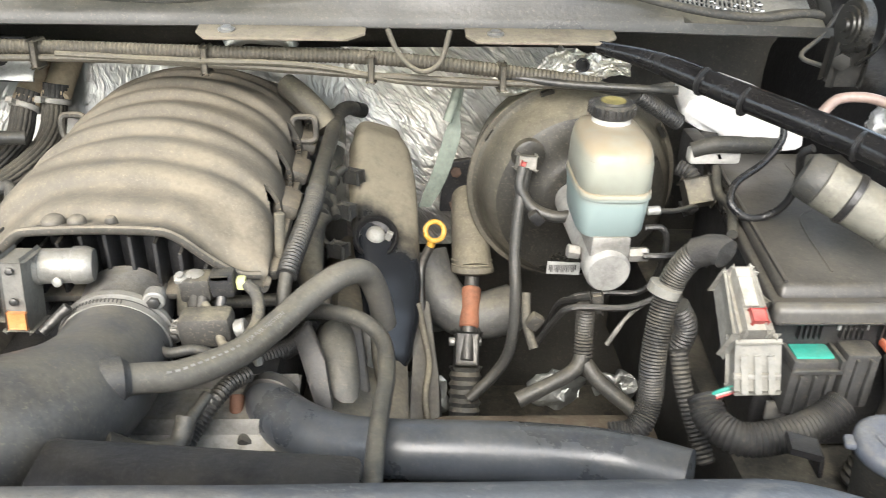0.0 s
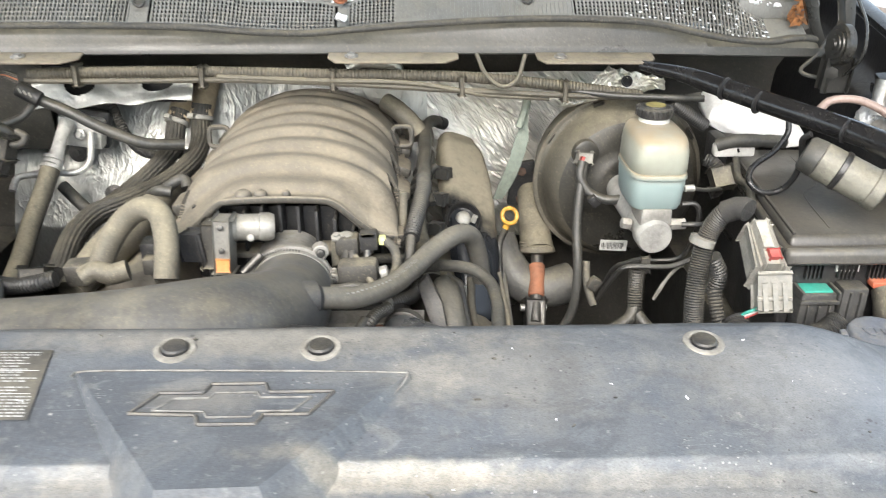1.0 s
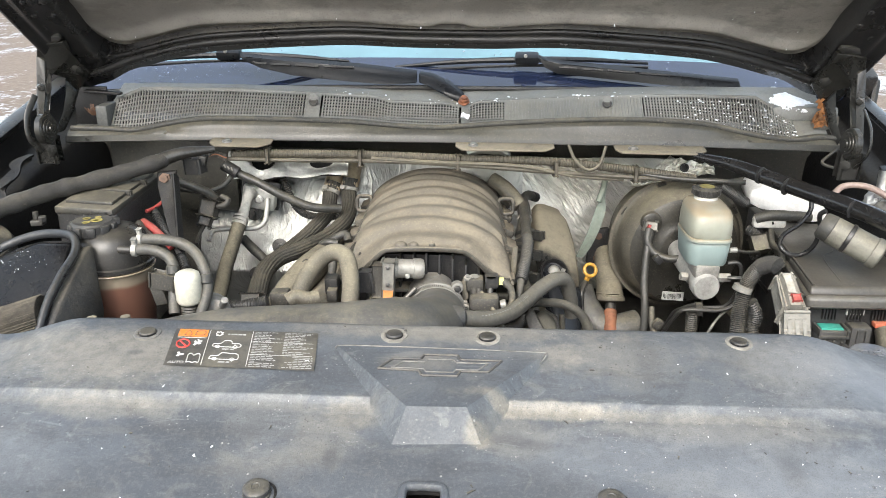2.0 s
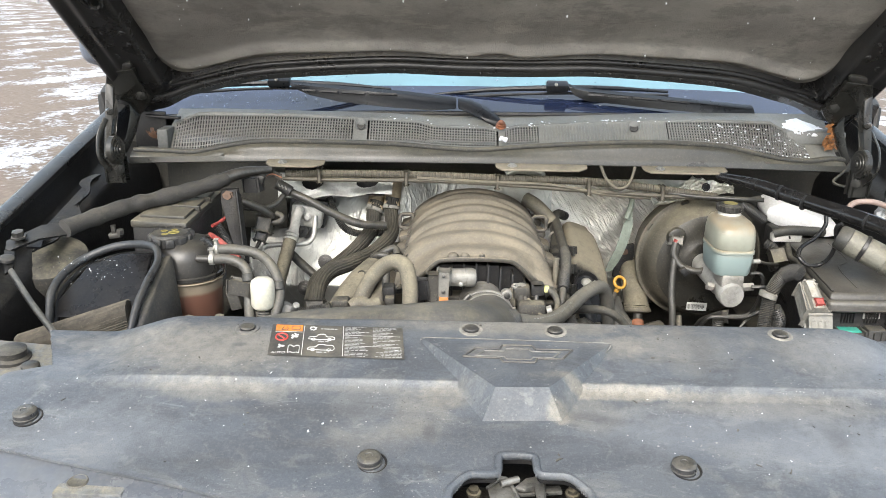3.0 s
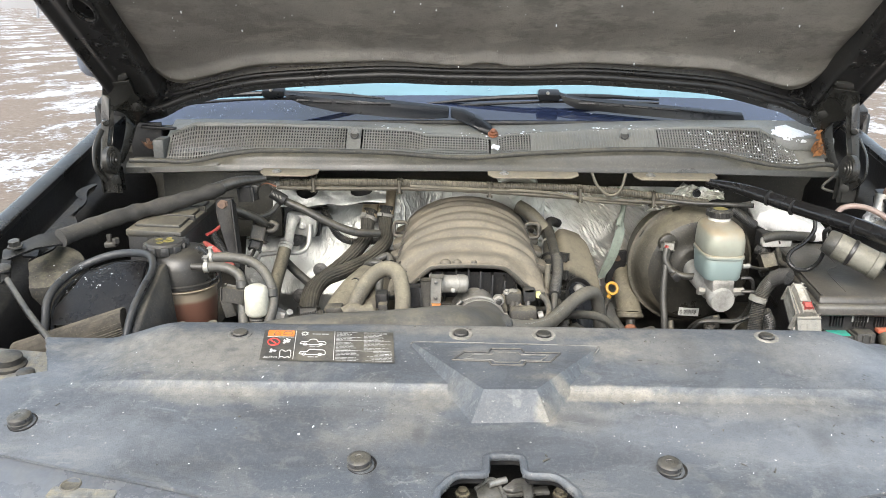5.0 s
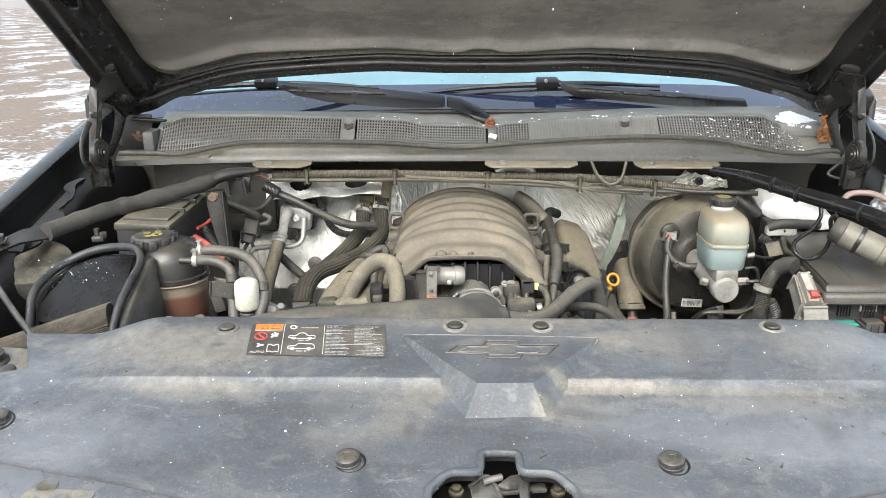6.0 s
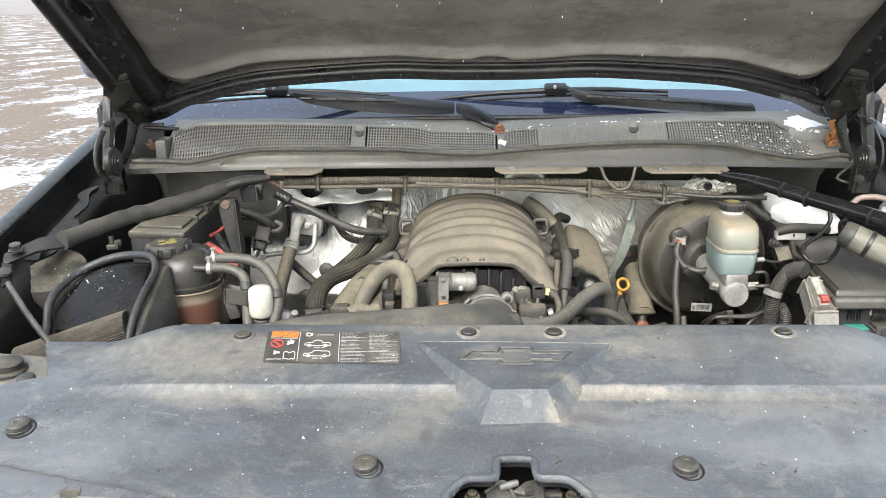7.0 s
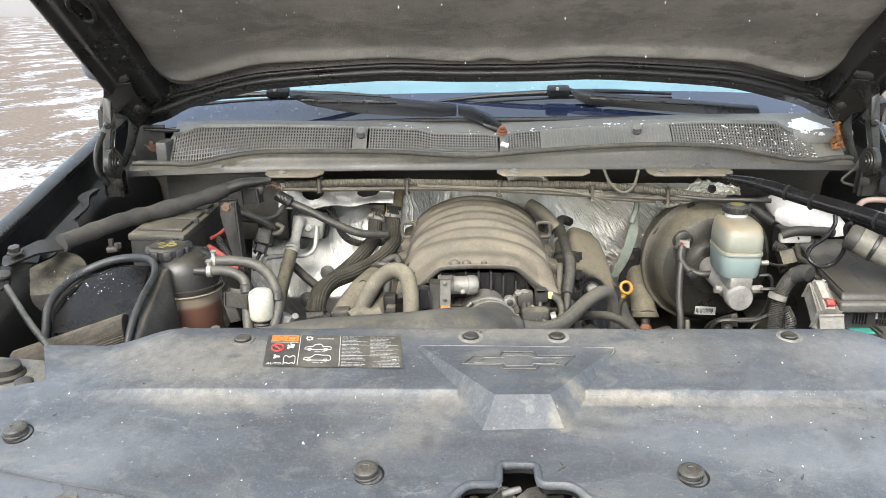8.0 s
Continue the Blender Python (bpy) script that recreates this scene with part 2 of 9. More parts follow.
    col = n.mix(n.math("MULTIPLY", line, 0.25), col, (0.24, 0.245, 0.25))
    for scale, where, tone, size in ((75, 13, (0.40, 0.39, 0.36), 0.13), (48, 9, (0.03, 0.03, 0.03), 0.12), (190, 17, (0.30, 0.295, 0.28), 0.2), (160, 21, (0.035, 0.035, 0.036), 0.2)):
        dots = n.add("ShaderNodeTexVoronoi", feature="F1")
        dots.inputs["Scale"].default_value = scale
        n.link(n.geo.outputs["Position"], dots.inputs["Vector"])
        spot = n.math("MULTIPLY", n.ramp(dots.outputs["Distance"], size * 0.5, size, 1.0, 0.0), n.ramp(n.noise(where, 3), 0.54, 0.62))
        col = n.mix(n.math("MULTIPLY", spot, 0.7), col, tone)
    col = n.mix(n.ramp(fine, 0.46, 0.68, 0, 0.30), col, (0.155, 0.163, 0.168))
    col = n.mix(n.ramp(grit, 0.48, 0.66, 0, 0.32), col, (0.045, 0.047, 0.05))
    n.link(col, n.bsdf.inputs["Base Color"])
    n.link(n.math("ADD", n.ramp(mid, 0.3, 0.75, 0.40, 0.62), n.math("MULTIPLY", smear(6, 0.45, 0.62, 0.12, 0.8, (1, 1.4, 1), 0.6), 1.0)), n.bsdf.inputs["Roughness"])
    n.bump(n.math("ADD", n.math("ADD", fine, grit), mid), 0.4, 0.0007)
    return n.mat


def foil_material():
    n = Nodes("foil")
    warp = n.add("ShaderNodeTexNoise")
    warp.inputs["Scale"].default_value = 9
    warp.inputs["Detail"].default_value = 3
    n.link(n.geo.outputs["Position"], warp.inputs["Vector"])
    bend = n.add("ShaderNodeVectorMath", operation="MULTIPLY_ADD")
    bend.inputs[1].default_value = (0.09, 0.09, 0.09)
    n.link(warp.outputs["Color"], bend.inputs[0])
    n.link(n.geo.outputs["Position"], bend.inputs[2])
    height = n.math("MULTIPLY", n.noise(16, 4, 0.55), 0.8)
    # straight creases in three directions, thin and uneven
    for turn, scale, stretch, k in ((0.6, 22, (1.5, 1, 0.55), 0.8), (-0.8, 34, (1.5, 1, 0.6), 0.6), (1.4, 60, (1.4, 1, 0.7), 0.35)):
        m = n.add("ShaderNodeMapping")
        m.inputs["Rotation"].default_value = (0, turn, 0)
        m.inputs["Scale"].default_value = stretch
        n.link(bend.outputs[0], m.inputs["Vector"])
        t_ = n.add("ShaderNodeTexNoise")
        t_.inputs["Scale"].default_value = scale
        t_.inputs["Detail"].default_value = 3
        n.link(m.outputs[0], t_.inputs["Vector"])
        ridge = n.math("ABSOLUTE", n.math("SUBTRACT", t_.outputs["Fac"], 0.5), 0.0)
        height = n.math("ADD", height, n.ramp(ridge, 0.0, 0.09, k, 0.0))
    dusty = n.ramp(n.noise(6, 5), 0.46, 0.72, 0, 0.55)
    n.link(n.mix(dusty, (0.42, 0.425, 0.395), (0.25, 0.235, 0.19)), n.bsdf.inputs["Base Color"])
    n.bsdf.inputs["Metallic"].default_value = 0.75
    n.link(n.ramp(n.noise(40, 5), 0.3, 0.7, 0.34, 0.48), n.bsdf.inputs["Roughness"])
    n.bump(height, 0.85, 0.0008)
    return n.mat


def foil_creased_material():
    """Foil pulled tight towards one corner: long fine creases, all running one way."""
    n = Nodes("foil_creased")
    wob = n.add("ShaderNodeTexNoise")
    wob.inputs["Scale"].default_value = 7
    n.link(n.geo.outputs["Position"], wob.inputs["Vector"])
    bend = n.add("ShaderNodeVectorMath", operation="MULTIPLY_ADD")
    bend.inputs[1].default_value = (0.05, 0.05, 0.05)
    n.link(wob.outputs["Color"], bend.inputs[0])
    n.link(n.geo.outputs["Position"], bend.inputs[2])
    height = n.math("MULTIPLY", n.noise(14, 3, 0.5), 1.0)
    for turn, scale, k in ((0.72, 30, 1.0), (0.95, 55, 0.7), (0.45, 90, 0.4)):
        m = n.add("ShaderNodeMapping")
        m.inputs["Rotation"].default_value = (0, -turn, 0)
        n.link(bend.outputs[0], m.inputs["Vector"])
        s = n.add("ShaderNodeVectorMath", operation="MULTIPLY")
        s.inputs[1].default_value = (0.14, 0.3, 1.6)
        n.link(m.outputs[0], s.inputs[0])
        t_ = n.add("ShaderNodeTexNoise")
        t_.inputs["Scale"].default_value = scale
        t_.inputs["Detail"].default_value = 3
        n.link(s.outputs[0], t_.inputs["Vector"])
        ridge = n.math("ABSOLUTE", n.math("SUBTRACT", t_.outputs["Fac"], 0.5), 0.0)
        height = n.math("ADD", height, n.ramp(ridge, 0.0, 0.10, k, 0.0))
    n.link(n.mix(n.ramp(n.noise(9, 5), 0.4, 0.7, 0, 0.7), (0.70, 0.69, 0.63), (0.40, 0.375, 0.31)), n.bsdf.inputs["Base Color"])
    n.bsdf.inputs["Metallic"].default_value = 0.85
    n.link(n.ramp(n.noise(40, 5), 0.3, 0.7, 0.30, 0.44), n.bsdf.inputs["Roughness"])
    n.bump(height, 0.9, 0.0014)
    return n.mat


def tank_material(name, tint, dark, fill_z, fluid, dust_z):
    """Translucent moulded plastic; fluid shows through below its level, dust lies above dust_z."""
    n = Nodes(name)
    s = n.add("ShaderNodeSeparateXYZ")
    n.link(n.geo.outputs["Position"], s.inputs[0])
    col = n.mix(n.ramp(n.noise(18, 5), 0.35, 0.7), tint, dark)
    wav = n.math("ADD", s.outputs[2], n.math("MULTIPLY", n.math("SUBTRACT", n.noise(25, 3), 0.5), 0.006))
    col = n.mix(n.ramp(wav, fill_z - 0.004, fill_z + 0.004, 1.0, 0.0), col, fluid)
    dust = n.math("MULTIPLY", n.ramp(n.up(), 0.05, 0.6), n.ramp(n.noise(38, 6), 0.30, 0.60, 0.45, 0.90))
    col = n.mix(dust, col, (0.30, 0.245, 0.165))
    n.link(col, n.bsdf.inputs["Base Color"])
    n.bsdf.inputs["Roughness"].default_value = 0.32
    n.bsdf.inputs["Subsurface Weight"].default_value = 0.35
    n.bsdf.inputs["Subsurface Radius"].default_value = (0.02, 0.02, 0.02)
    n.bsdf.inputs["Subsurface Scale"].default_value = 0.4
    n.bump(n.noise(60, 3), 0.1, 0.001)
    return n.mat


def felt_material():
    n = Nodes("hood_felt")
    big, mid, fine = n.noise(2.2, 6, 0.7), n.noise(9, 7, 0.75, (1, 1.6, 1.6)), n.noise(420, 3, 0.7)
    col = n.mix(n.ramp(big, 0.32, 0.68), (0.155, 0.146, 0.134), (0.27, 0.255, 0.232))
    col = n.mix(n.ramp(mid, 0.48, 0.60, 0, 0.55), col, (0.112, 0.106, 0.096))
    col = n.mix(n.ramp(n.noise(7, 8, 0.75, (0.6, 1.5, 1.5)), 0.53, 0.60, 0, 0.45), col, (0.29, 0.275, 0.245))
    col = n.mix(n.ramp(fine, 0.5, 0.72, 0, 0.5), col, (0.07, 0.065, 0.06))
    n.link(col, n.bsdf.inputs["Base Color"])
    n.bsdf.inputs["Roughness"].default_value = 0.92
    n.bump(n.math("ADD", fine, n.math("MULTIPLY", mid, 2.0)), 0.7, 0.0018)
    return n.mat


def ground_material():
    n = Nodes("snowy_dirt")
    streak = n.noise(0.62, 10, 0.74, (1.5, 0.8, 1))
    fine = n.noise(14, 7, 0.75)
    mask = n.ramp(n.math("ADD", streak, n.math("MULTIPLY", n.math("SUBTRACT", fine, 0.5), 0.40)), 0.51, 0.58)
    dirt = n.mix(n.ramp(fine, 0.3, 0.7), (0.115, 0.086, 0.064), (0.20, 0.155, 0.12))
    n.link(n.mix(mask, dirt, (0.50, 0.51, 0.53)), n.bsdf.inputs["Base Color"])
    n.bsdf.inputs["Roughness"].default_value = 0.9
    n.bump(n.math("ADD", fine, mask), 0.6, 0.03)
    return n.mat


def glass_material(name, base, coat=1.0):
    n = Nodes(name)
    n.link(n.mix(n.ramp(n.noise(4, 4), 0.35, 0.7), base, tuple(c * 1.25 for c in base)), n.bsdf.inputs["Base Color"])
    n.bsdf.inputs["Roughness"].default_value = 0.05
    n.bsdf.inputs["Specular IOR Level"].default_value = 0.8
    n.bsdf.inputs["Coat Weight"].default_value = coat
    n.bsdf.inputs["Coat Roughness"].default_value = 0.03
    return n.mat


def water_material():
    n = Nodes("water_drop")
    n.bsdf.inputs["Base Color"].default_value = (0.9, 0.95, 1, 1)
    n.bsdf.inputs["Roughness"].default_value = 0.03
    n.bsdf.inputs["Transmission Weight"].default_value = 1.0
    n.bsdf.inputs["IOR"].default_value = 1.33
    return n.mat


foil_creased = foil_creased_material()
cover_plastic, foil, felt, snowy_dirt, water = cover_material(), foil_material(), felt_material(), ground_material(), water_material()
# teal and navy bases paint the sky's reflection into the glass
glass, frit_reflection = glass_material("windshield_glass_reflection", (0.10, 0.20, 0.23)), glass_material("windshield_frit_reflection", (0.014, 0.020, 0.044), 0.35)
brake_plastic = tank_material("brake_reservoir_plastic", (0.31, 0.32, 0.27), (0.25, 0.25, 0.205), 1.190, (0.235, 0.295, 0.285), 1.24)
coolant_plastic = tank_material("coolant_tank_plastic", (0.24, 0.20, 0.15), (0.19, 0.155, 0.11), 1.150, (0.150, 0.076, 0.054), 1.3)
tank_black = surf("tank_black", (0.022, 0.021, 0.020), 0.30, dust=0.12, bump=0.05)


# ---- mesh helpers ----
def mesh_of(name, bm, material, smooth=40.0):
    me = bpy.data.meshes.new(name)
    bmesh.ops.recalc_face_normals(bm, faces=bm.faces)
    for f in bm.faces:
        f.smooth = True
    for e in bm.edges:
        if len(e.link_faces) == 2 and e.calc_face_angle(0) > radians(smooth):
            e.smooth = False
    bm.to_mesh(me)
    bm.free()
    me.materials.append(material)
    return me


def thing(name, loc, label, category, group="", kind=""):
    ob = new(name)
    ob.location = loc
    ob.empty_display_size = 0.02
    return tagged(ob, label, category, group, kind)


def part(name, bm, material, parent=None, label="", category="", group="", kind="", smooth=40.0):
    """One mesh object from a bmesh in world coordinates, under parent or as a thing of its own."""
    if parent is not None:
        o = Vector(parent["at"]) if "at" in parent else parent.location.copy()
    else:
        lo = [min(v.co[i] for v in bm.verts) for i in range(3)]
        hi = [max(v.co[i] for v in bm.verts) for i in range(3)]
        o = Vector(((lo[0] + hi[0]) / 2, (lo[1] + hi[1]) / 2, lo[2]))
    bmesh.ops.translate(bm, verts=bm.verts, vec=-o)
    ob = new(name, mesh_of(name, bm, material, smooth))
    if parent is None:
        ob.location = o
    else:
        ob.parent = parent
    ob["at"] = tuple(o)
    return tagged(ob, label, category, group, kind)


def box(x0, x1, y0, y1, z0, z1, bevel=0.004, segs=2):
    bm = bmesh.new()
    bmesh.ops.create_cube(bm, size=1)
    for v in bm.verts:
        v.co = Vector(((x0 + x1) / 2 + v.co.x * (x1 - x0), (y0 + y1) / 2 + v.co.y * (y1 - y0), (z0 + z1) / 2 + v.co.z * (z1 - z0)))
    if bevel:
        bmesh.ops.bevel(bm, geom=bm.edges, offset=bevel, segments=segs, affect="EDGES", profile=0.5)
    return bm


def obox(p0, p1, width, thick, up=(0, 0, 1), bevel=0.003, taper=1.0):
    """A bevelled block from p0 to p1, its width across and its thickness along up."""
    a, b = Vector(p0), Vector(p1)
    d = (b - a).normalized()
    s = d.cross(Vector(up)).normalized()
    u = s.cross(d)
    bm = bmesh.new()
    bmesh.ops.create_cube(bm, size=1)
    for v in bm.verts:
        k = taper if v.co.y > 0 else 1.0
        v.co = (a + b) / 2 + d * (v.co.y * (b - a).length) + s * (v.co.x * width * k) + u * (v.co.z * thick * k)
    if bevel:
        bmesh.ops.bevel(bm, geom=bm.edges, offset=bevel, segments=2, affect="EDGES", profile=0.5)
    return bm


def ring_join(bm, rings, caps=(True, True), closed=True):
    for a, b in zip(rings, rings[1:]):
        k = len(a)
        for i in range(k if closed else k - 1):
            j = (i + 1) % k
            bm.faces.new((a[i], a[j], b[j], b[i]))
    if caps[0]:
        bm.faces.new(rings[0][::-1])
    if caps[1]:
        bm.faces.new(rings[-1])


def lathe(p, axis, profile, segs=28):
    """Turned shape: profile rows of (along, radius) from p along axis."""
    d = Vector(axis).normalized()
    s = d.orthogonal().normalized()
    u = d.cross(s)
    bm = bmesh.new()
    rings = []
    for h, r in profile:
        c = Vector(p) + d * h
        rings.append([bm.verts.new(c + (s * math.cos(2 * math.pi * i / segs) + u * math.sin(2 * math.pi * i / segs)) * max(r, 1e-4)) for i in range(segs)])
    ring_join(bm, rings)
    return bm


def rod(a, b, r, r2=None, segs=16, bevel=0.0):
    a, b = Vector(a), Vector(b)
    n = (b - a).length
    r2 = r if r2 is None else r2
    e = bevel or min(r, r2) * 0.15
    return lathe(a, b - a, [(0, r - e), (e, r), (n - e, r2), (n, r2 - e)], segs)


def spline(points, step):
    pts = [Vector(p) for p in points]
    ext = [pts[0] * 2 - pts[1]] + pts + [pts[-1] * 2 - pts[-2]]
    dense = []
    for i in range(1, len(ext) - 2):
        p0, p1, p2, p3 = ext[i - 1:i + 3]
        for k in range(24):
            t = k / 24
            dense.append(0.5 * (2 * p1 + (p2 - p0) * t + (2 * p0 - 5 * p1 + 4 * p2 - p3) * t * t + (3 * p1 - p0 - 3 * p2 + p3) * t ** 3))
    dense.append(pts[-1])
    length = sum((b - a).length for a, b in zip(dense, dense[1:]))
    n = max(4, round(length / step))
    out, acc, target = [dense[0]], 0.0, length / n
    for a, b in zip(dense, dense[1:]):
        seg = (b - a).length
        while seg > 0 and acc + seg >= target and len(out) < n:
            out.append(a.lerp(b, (target - acc) / seg))
            target += length / n
        acc += seg
    out.append(dense[-1])
    return out


def tube(points, r, segs=14, step=None, ridge=0.0, wobble=0.0, radii=None, flat=1.0):
    """A hose along a smooth line. ridge: depth of corrugations; radii: radius at each point given."""
    pts = spline(points, step or (0.0022 if ridge else max(0.006, r * 0.5)))
    bm = bmesh.new()
    rings = []
    nrm = (pts[1] - pts[0]).orthogonal().normalized()
    for i, p in enumerate(pts):
        d = (pts[min(i + 1, len(pts) - 1)] - pts[max(i - 1, 0)]).normalized()
        nrm = (nrm - d * nrm.dot(d)).normalized()
        b = d.cross(nrm)
        rr = r
        if radii:
            f = i / (len(pts) - 1) * (len(radii) - 1)
            k = min(int(f), len(radii) - 2)
            rr = radii[k] + (radii[k + 1] - radii[k]) * (f - k)
        if ridge:
            rr -= ridge if i % 2 else 0
        if wobble:
            rr *= 1 + wobble * noise.noise(p * 40)
        rings.append([bm.verts.new(p + (nrm * math.cos(2 * math.pi * k / segs) + b * flat * math.sin(2 * math.pi * k / segs)) * rr) for k in range(segs)])
    ring_join(bm, rings)
    return bm


def prism(poly, d, bevel=0.0):
    """A plate: a polygon of points, thickened by the vector d."""
    bm = bmesh.new()
    a = [bm.verts.new(p) for p in poly]
    b = [bm.verts.new(Vector(p) + Vector(d)) for p in poly]
    ring_join(bm, [a, b])
    if bevel:
        bmesh.ops.bevel(bm, geom=bm.edges, offset=bevel, segments=2, affect="EDGES", profile=0.5)
    return bm


def sheet(xs, ys, fn, keep=None, thick=0.0):
    """A grid surface over two parameters; keep(x, y) cuts openings; thick: downward thickness."""
    bm = bmesh.new()
    g = [[bm.verts.new(fn(x, y)) for x in xs] for y in ys]
    for j in range(len(ys) - 1):
        for i in range(len(xs) - 1):
            if keep is None or keep((xs[i] + xs[i + 1]) / 2, (ys[j] + ys[j + 1]) / 2):
                bm.faces.new((g[j][i], g[j][i + 1], g[j + 1][i + 1], g[j + 1][i]))
    loose = [v for v in bm.verts if not v.link_faces]
    bmesh.ops.delete(bm, geom=loose, context="VERTS")
    if thick:
        bm.normal_update()
        bmesh.ops.solidify(bm, geom=bm.faces[:], thickness=thick)
    return bm


def join(*bms):
    out = bms[0]
    for b in bms[1:]:
        me = bpy.data.meshes.new("tmp")
        b.to_mesh(me)
        b.free()
        out.from_mesh(me)
        bpy.data.meshes.remove(me)
    return out


def span(a, b, n):
    return [a + (b - a) * i / n for i in range(n + 1)]


def smooth(a, b, v):
    t = min(1, max(0, (v - a) / (b - a)))
    return t * t * (3 - 2 * t)


def pieces(v, rows):
    """Straight-line reading of a table of (at, value), rising."""
    if v <= rows[0][0]:
        return rows[0][1]
    for (a, p), (b, q) in zip(rows, rows[1:]):
        if v <= b:
            return p + (q - p) * (v - a) / (b - a)
    return rows[-1][1]


def curve(v, rows):
    """Smooth reading of a table of (at, value), rising, through all its rows."""
    if v <= rows[0][0]:
        return rows[0][1]
    if v >= rows[-1][0]:
        return rows[-1][1]
    i = max(k for k in range(len(rows) - 1) if rows[k][0] <= v)
    (a, p), (b, q) = rows[i], rows[i + 1]
    s0 = (q - rows[i - 1][1]) / (b - rows[i - 1][0]) if i else (q - p) / (b - a)
    s1 = (rows[i + 2][1] - p) / (rows[i + 2][0] - a) if i + 2 < len(rows) else (q - p) / (b - a)
    t = (v - a) / (b - a)
    return p * (1 + 2 * t) * (1 - t) ** 2 + q * t * t * (3 - 2 * t) + (b - a) * (s0 * t * (1 - t) ** 2 - s1 * t * t * (1 - t))


# ---- ground and distance ----
def build_ground():
    xs = sorted(set([-400, -150, -60] + [round(v, 2) for v in span(-30, 30, 60)] + [60, 150, 400]))
    ys = sorted(set([-400, -150, -60] + [round(v, 2) for v in span(-20, 40, 60)] + [70, 150, 400]))
    bm = sheet(xs, ys, lambda x, y: (x, y, 0.05 * noise.noise(Vector((x * 0.3, y * 0.3, 0)))))
    part("ground", bm, snowy_dirt, None, "bare brown dirt yard streaked with thin wind-blown snow", "ground", kind="structure")
    shed_wall = surf("shed_wall", (0.24, 0.24, 0.25), 0.7, var=0.15)
    shed_roof = surf("shed_roof", (0.45, 0.46, 0.48), 0.6, var=0.1)
    shed = thing("far_building", (-62, 104, 0), "low grey building far across the snowy yard", "building")
    part("wall", box(-84, -38, 100, 112, -0.2, 3.4, 0.02), shed_wall, shed)
    part("roof", prism([(-85, 99, 3.4), (-37, 99, 3.4), (-37, 106, 5.2), (-85, 106, 5.2)], (0, 0, 0.2)), shed_roof, shed)
    part("pole", rod((-30.2, 60, -0.1), (-30.2, 60, 5.0), 0.09), shed_wall, None, "thin grey post standing in the snowy yard", "pole")


build_ground()


# ---- plastic cover over the radiator support ----
def cover_low(y):
    return pieces(y, [(-0.10, 1.120), (-0.04, 1.147), (0.0, 1.156), (0.07, 1.167), (0.14, 1.1835), (0.188, 1.1965), (0.20, 1.1985), (0.30, 1.201), (0.345, 1.198), (0.36, 1.190)])


def cover_top(y):
    return pieces(y, [(0.180, 1.1945), (0.186, 1.1970), (0.190, 1.1993), (0.1935, 1.2025), (0.1962, 1.2060), (0.1975, 1.2067), (0.24, 1.2155), (0.30, 1.227), (0.335, 1.229), (0.352, 1.222), (0.36, 1.206)])


def cover_z(x, y):
    p = 1 - smooth(0.455, 0.575, abs(x))
    return cover_low(y) + p * (max(cover_top(y), cover_low(y)) - cover_low(y) if y > 0.180 else 0.0)


def cover_front(x):
    return pieces(abs(x), [(0, -0.060), (0.15, -0.040), (0.25, -0.008), (0.4, 0.034), (0.5, 0.057), (0.6, 0.080), (0.82, 0.125)])


def latch_opening(x, y):
    if abs(x + 0.001) < 0.0195 and y < 0.083:
        return True
    return abs(x + 0.001) < 0.076 and y < 0.055 - 0.03 * smooth(0.052, 0.076, abs(x + 0.001))


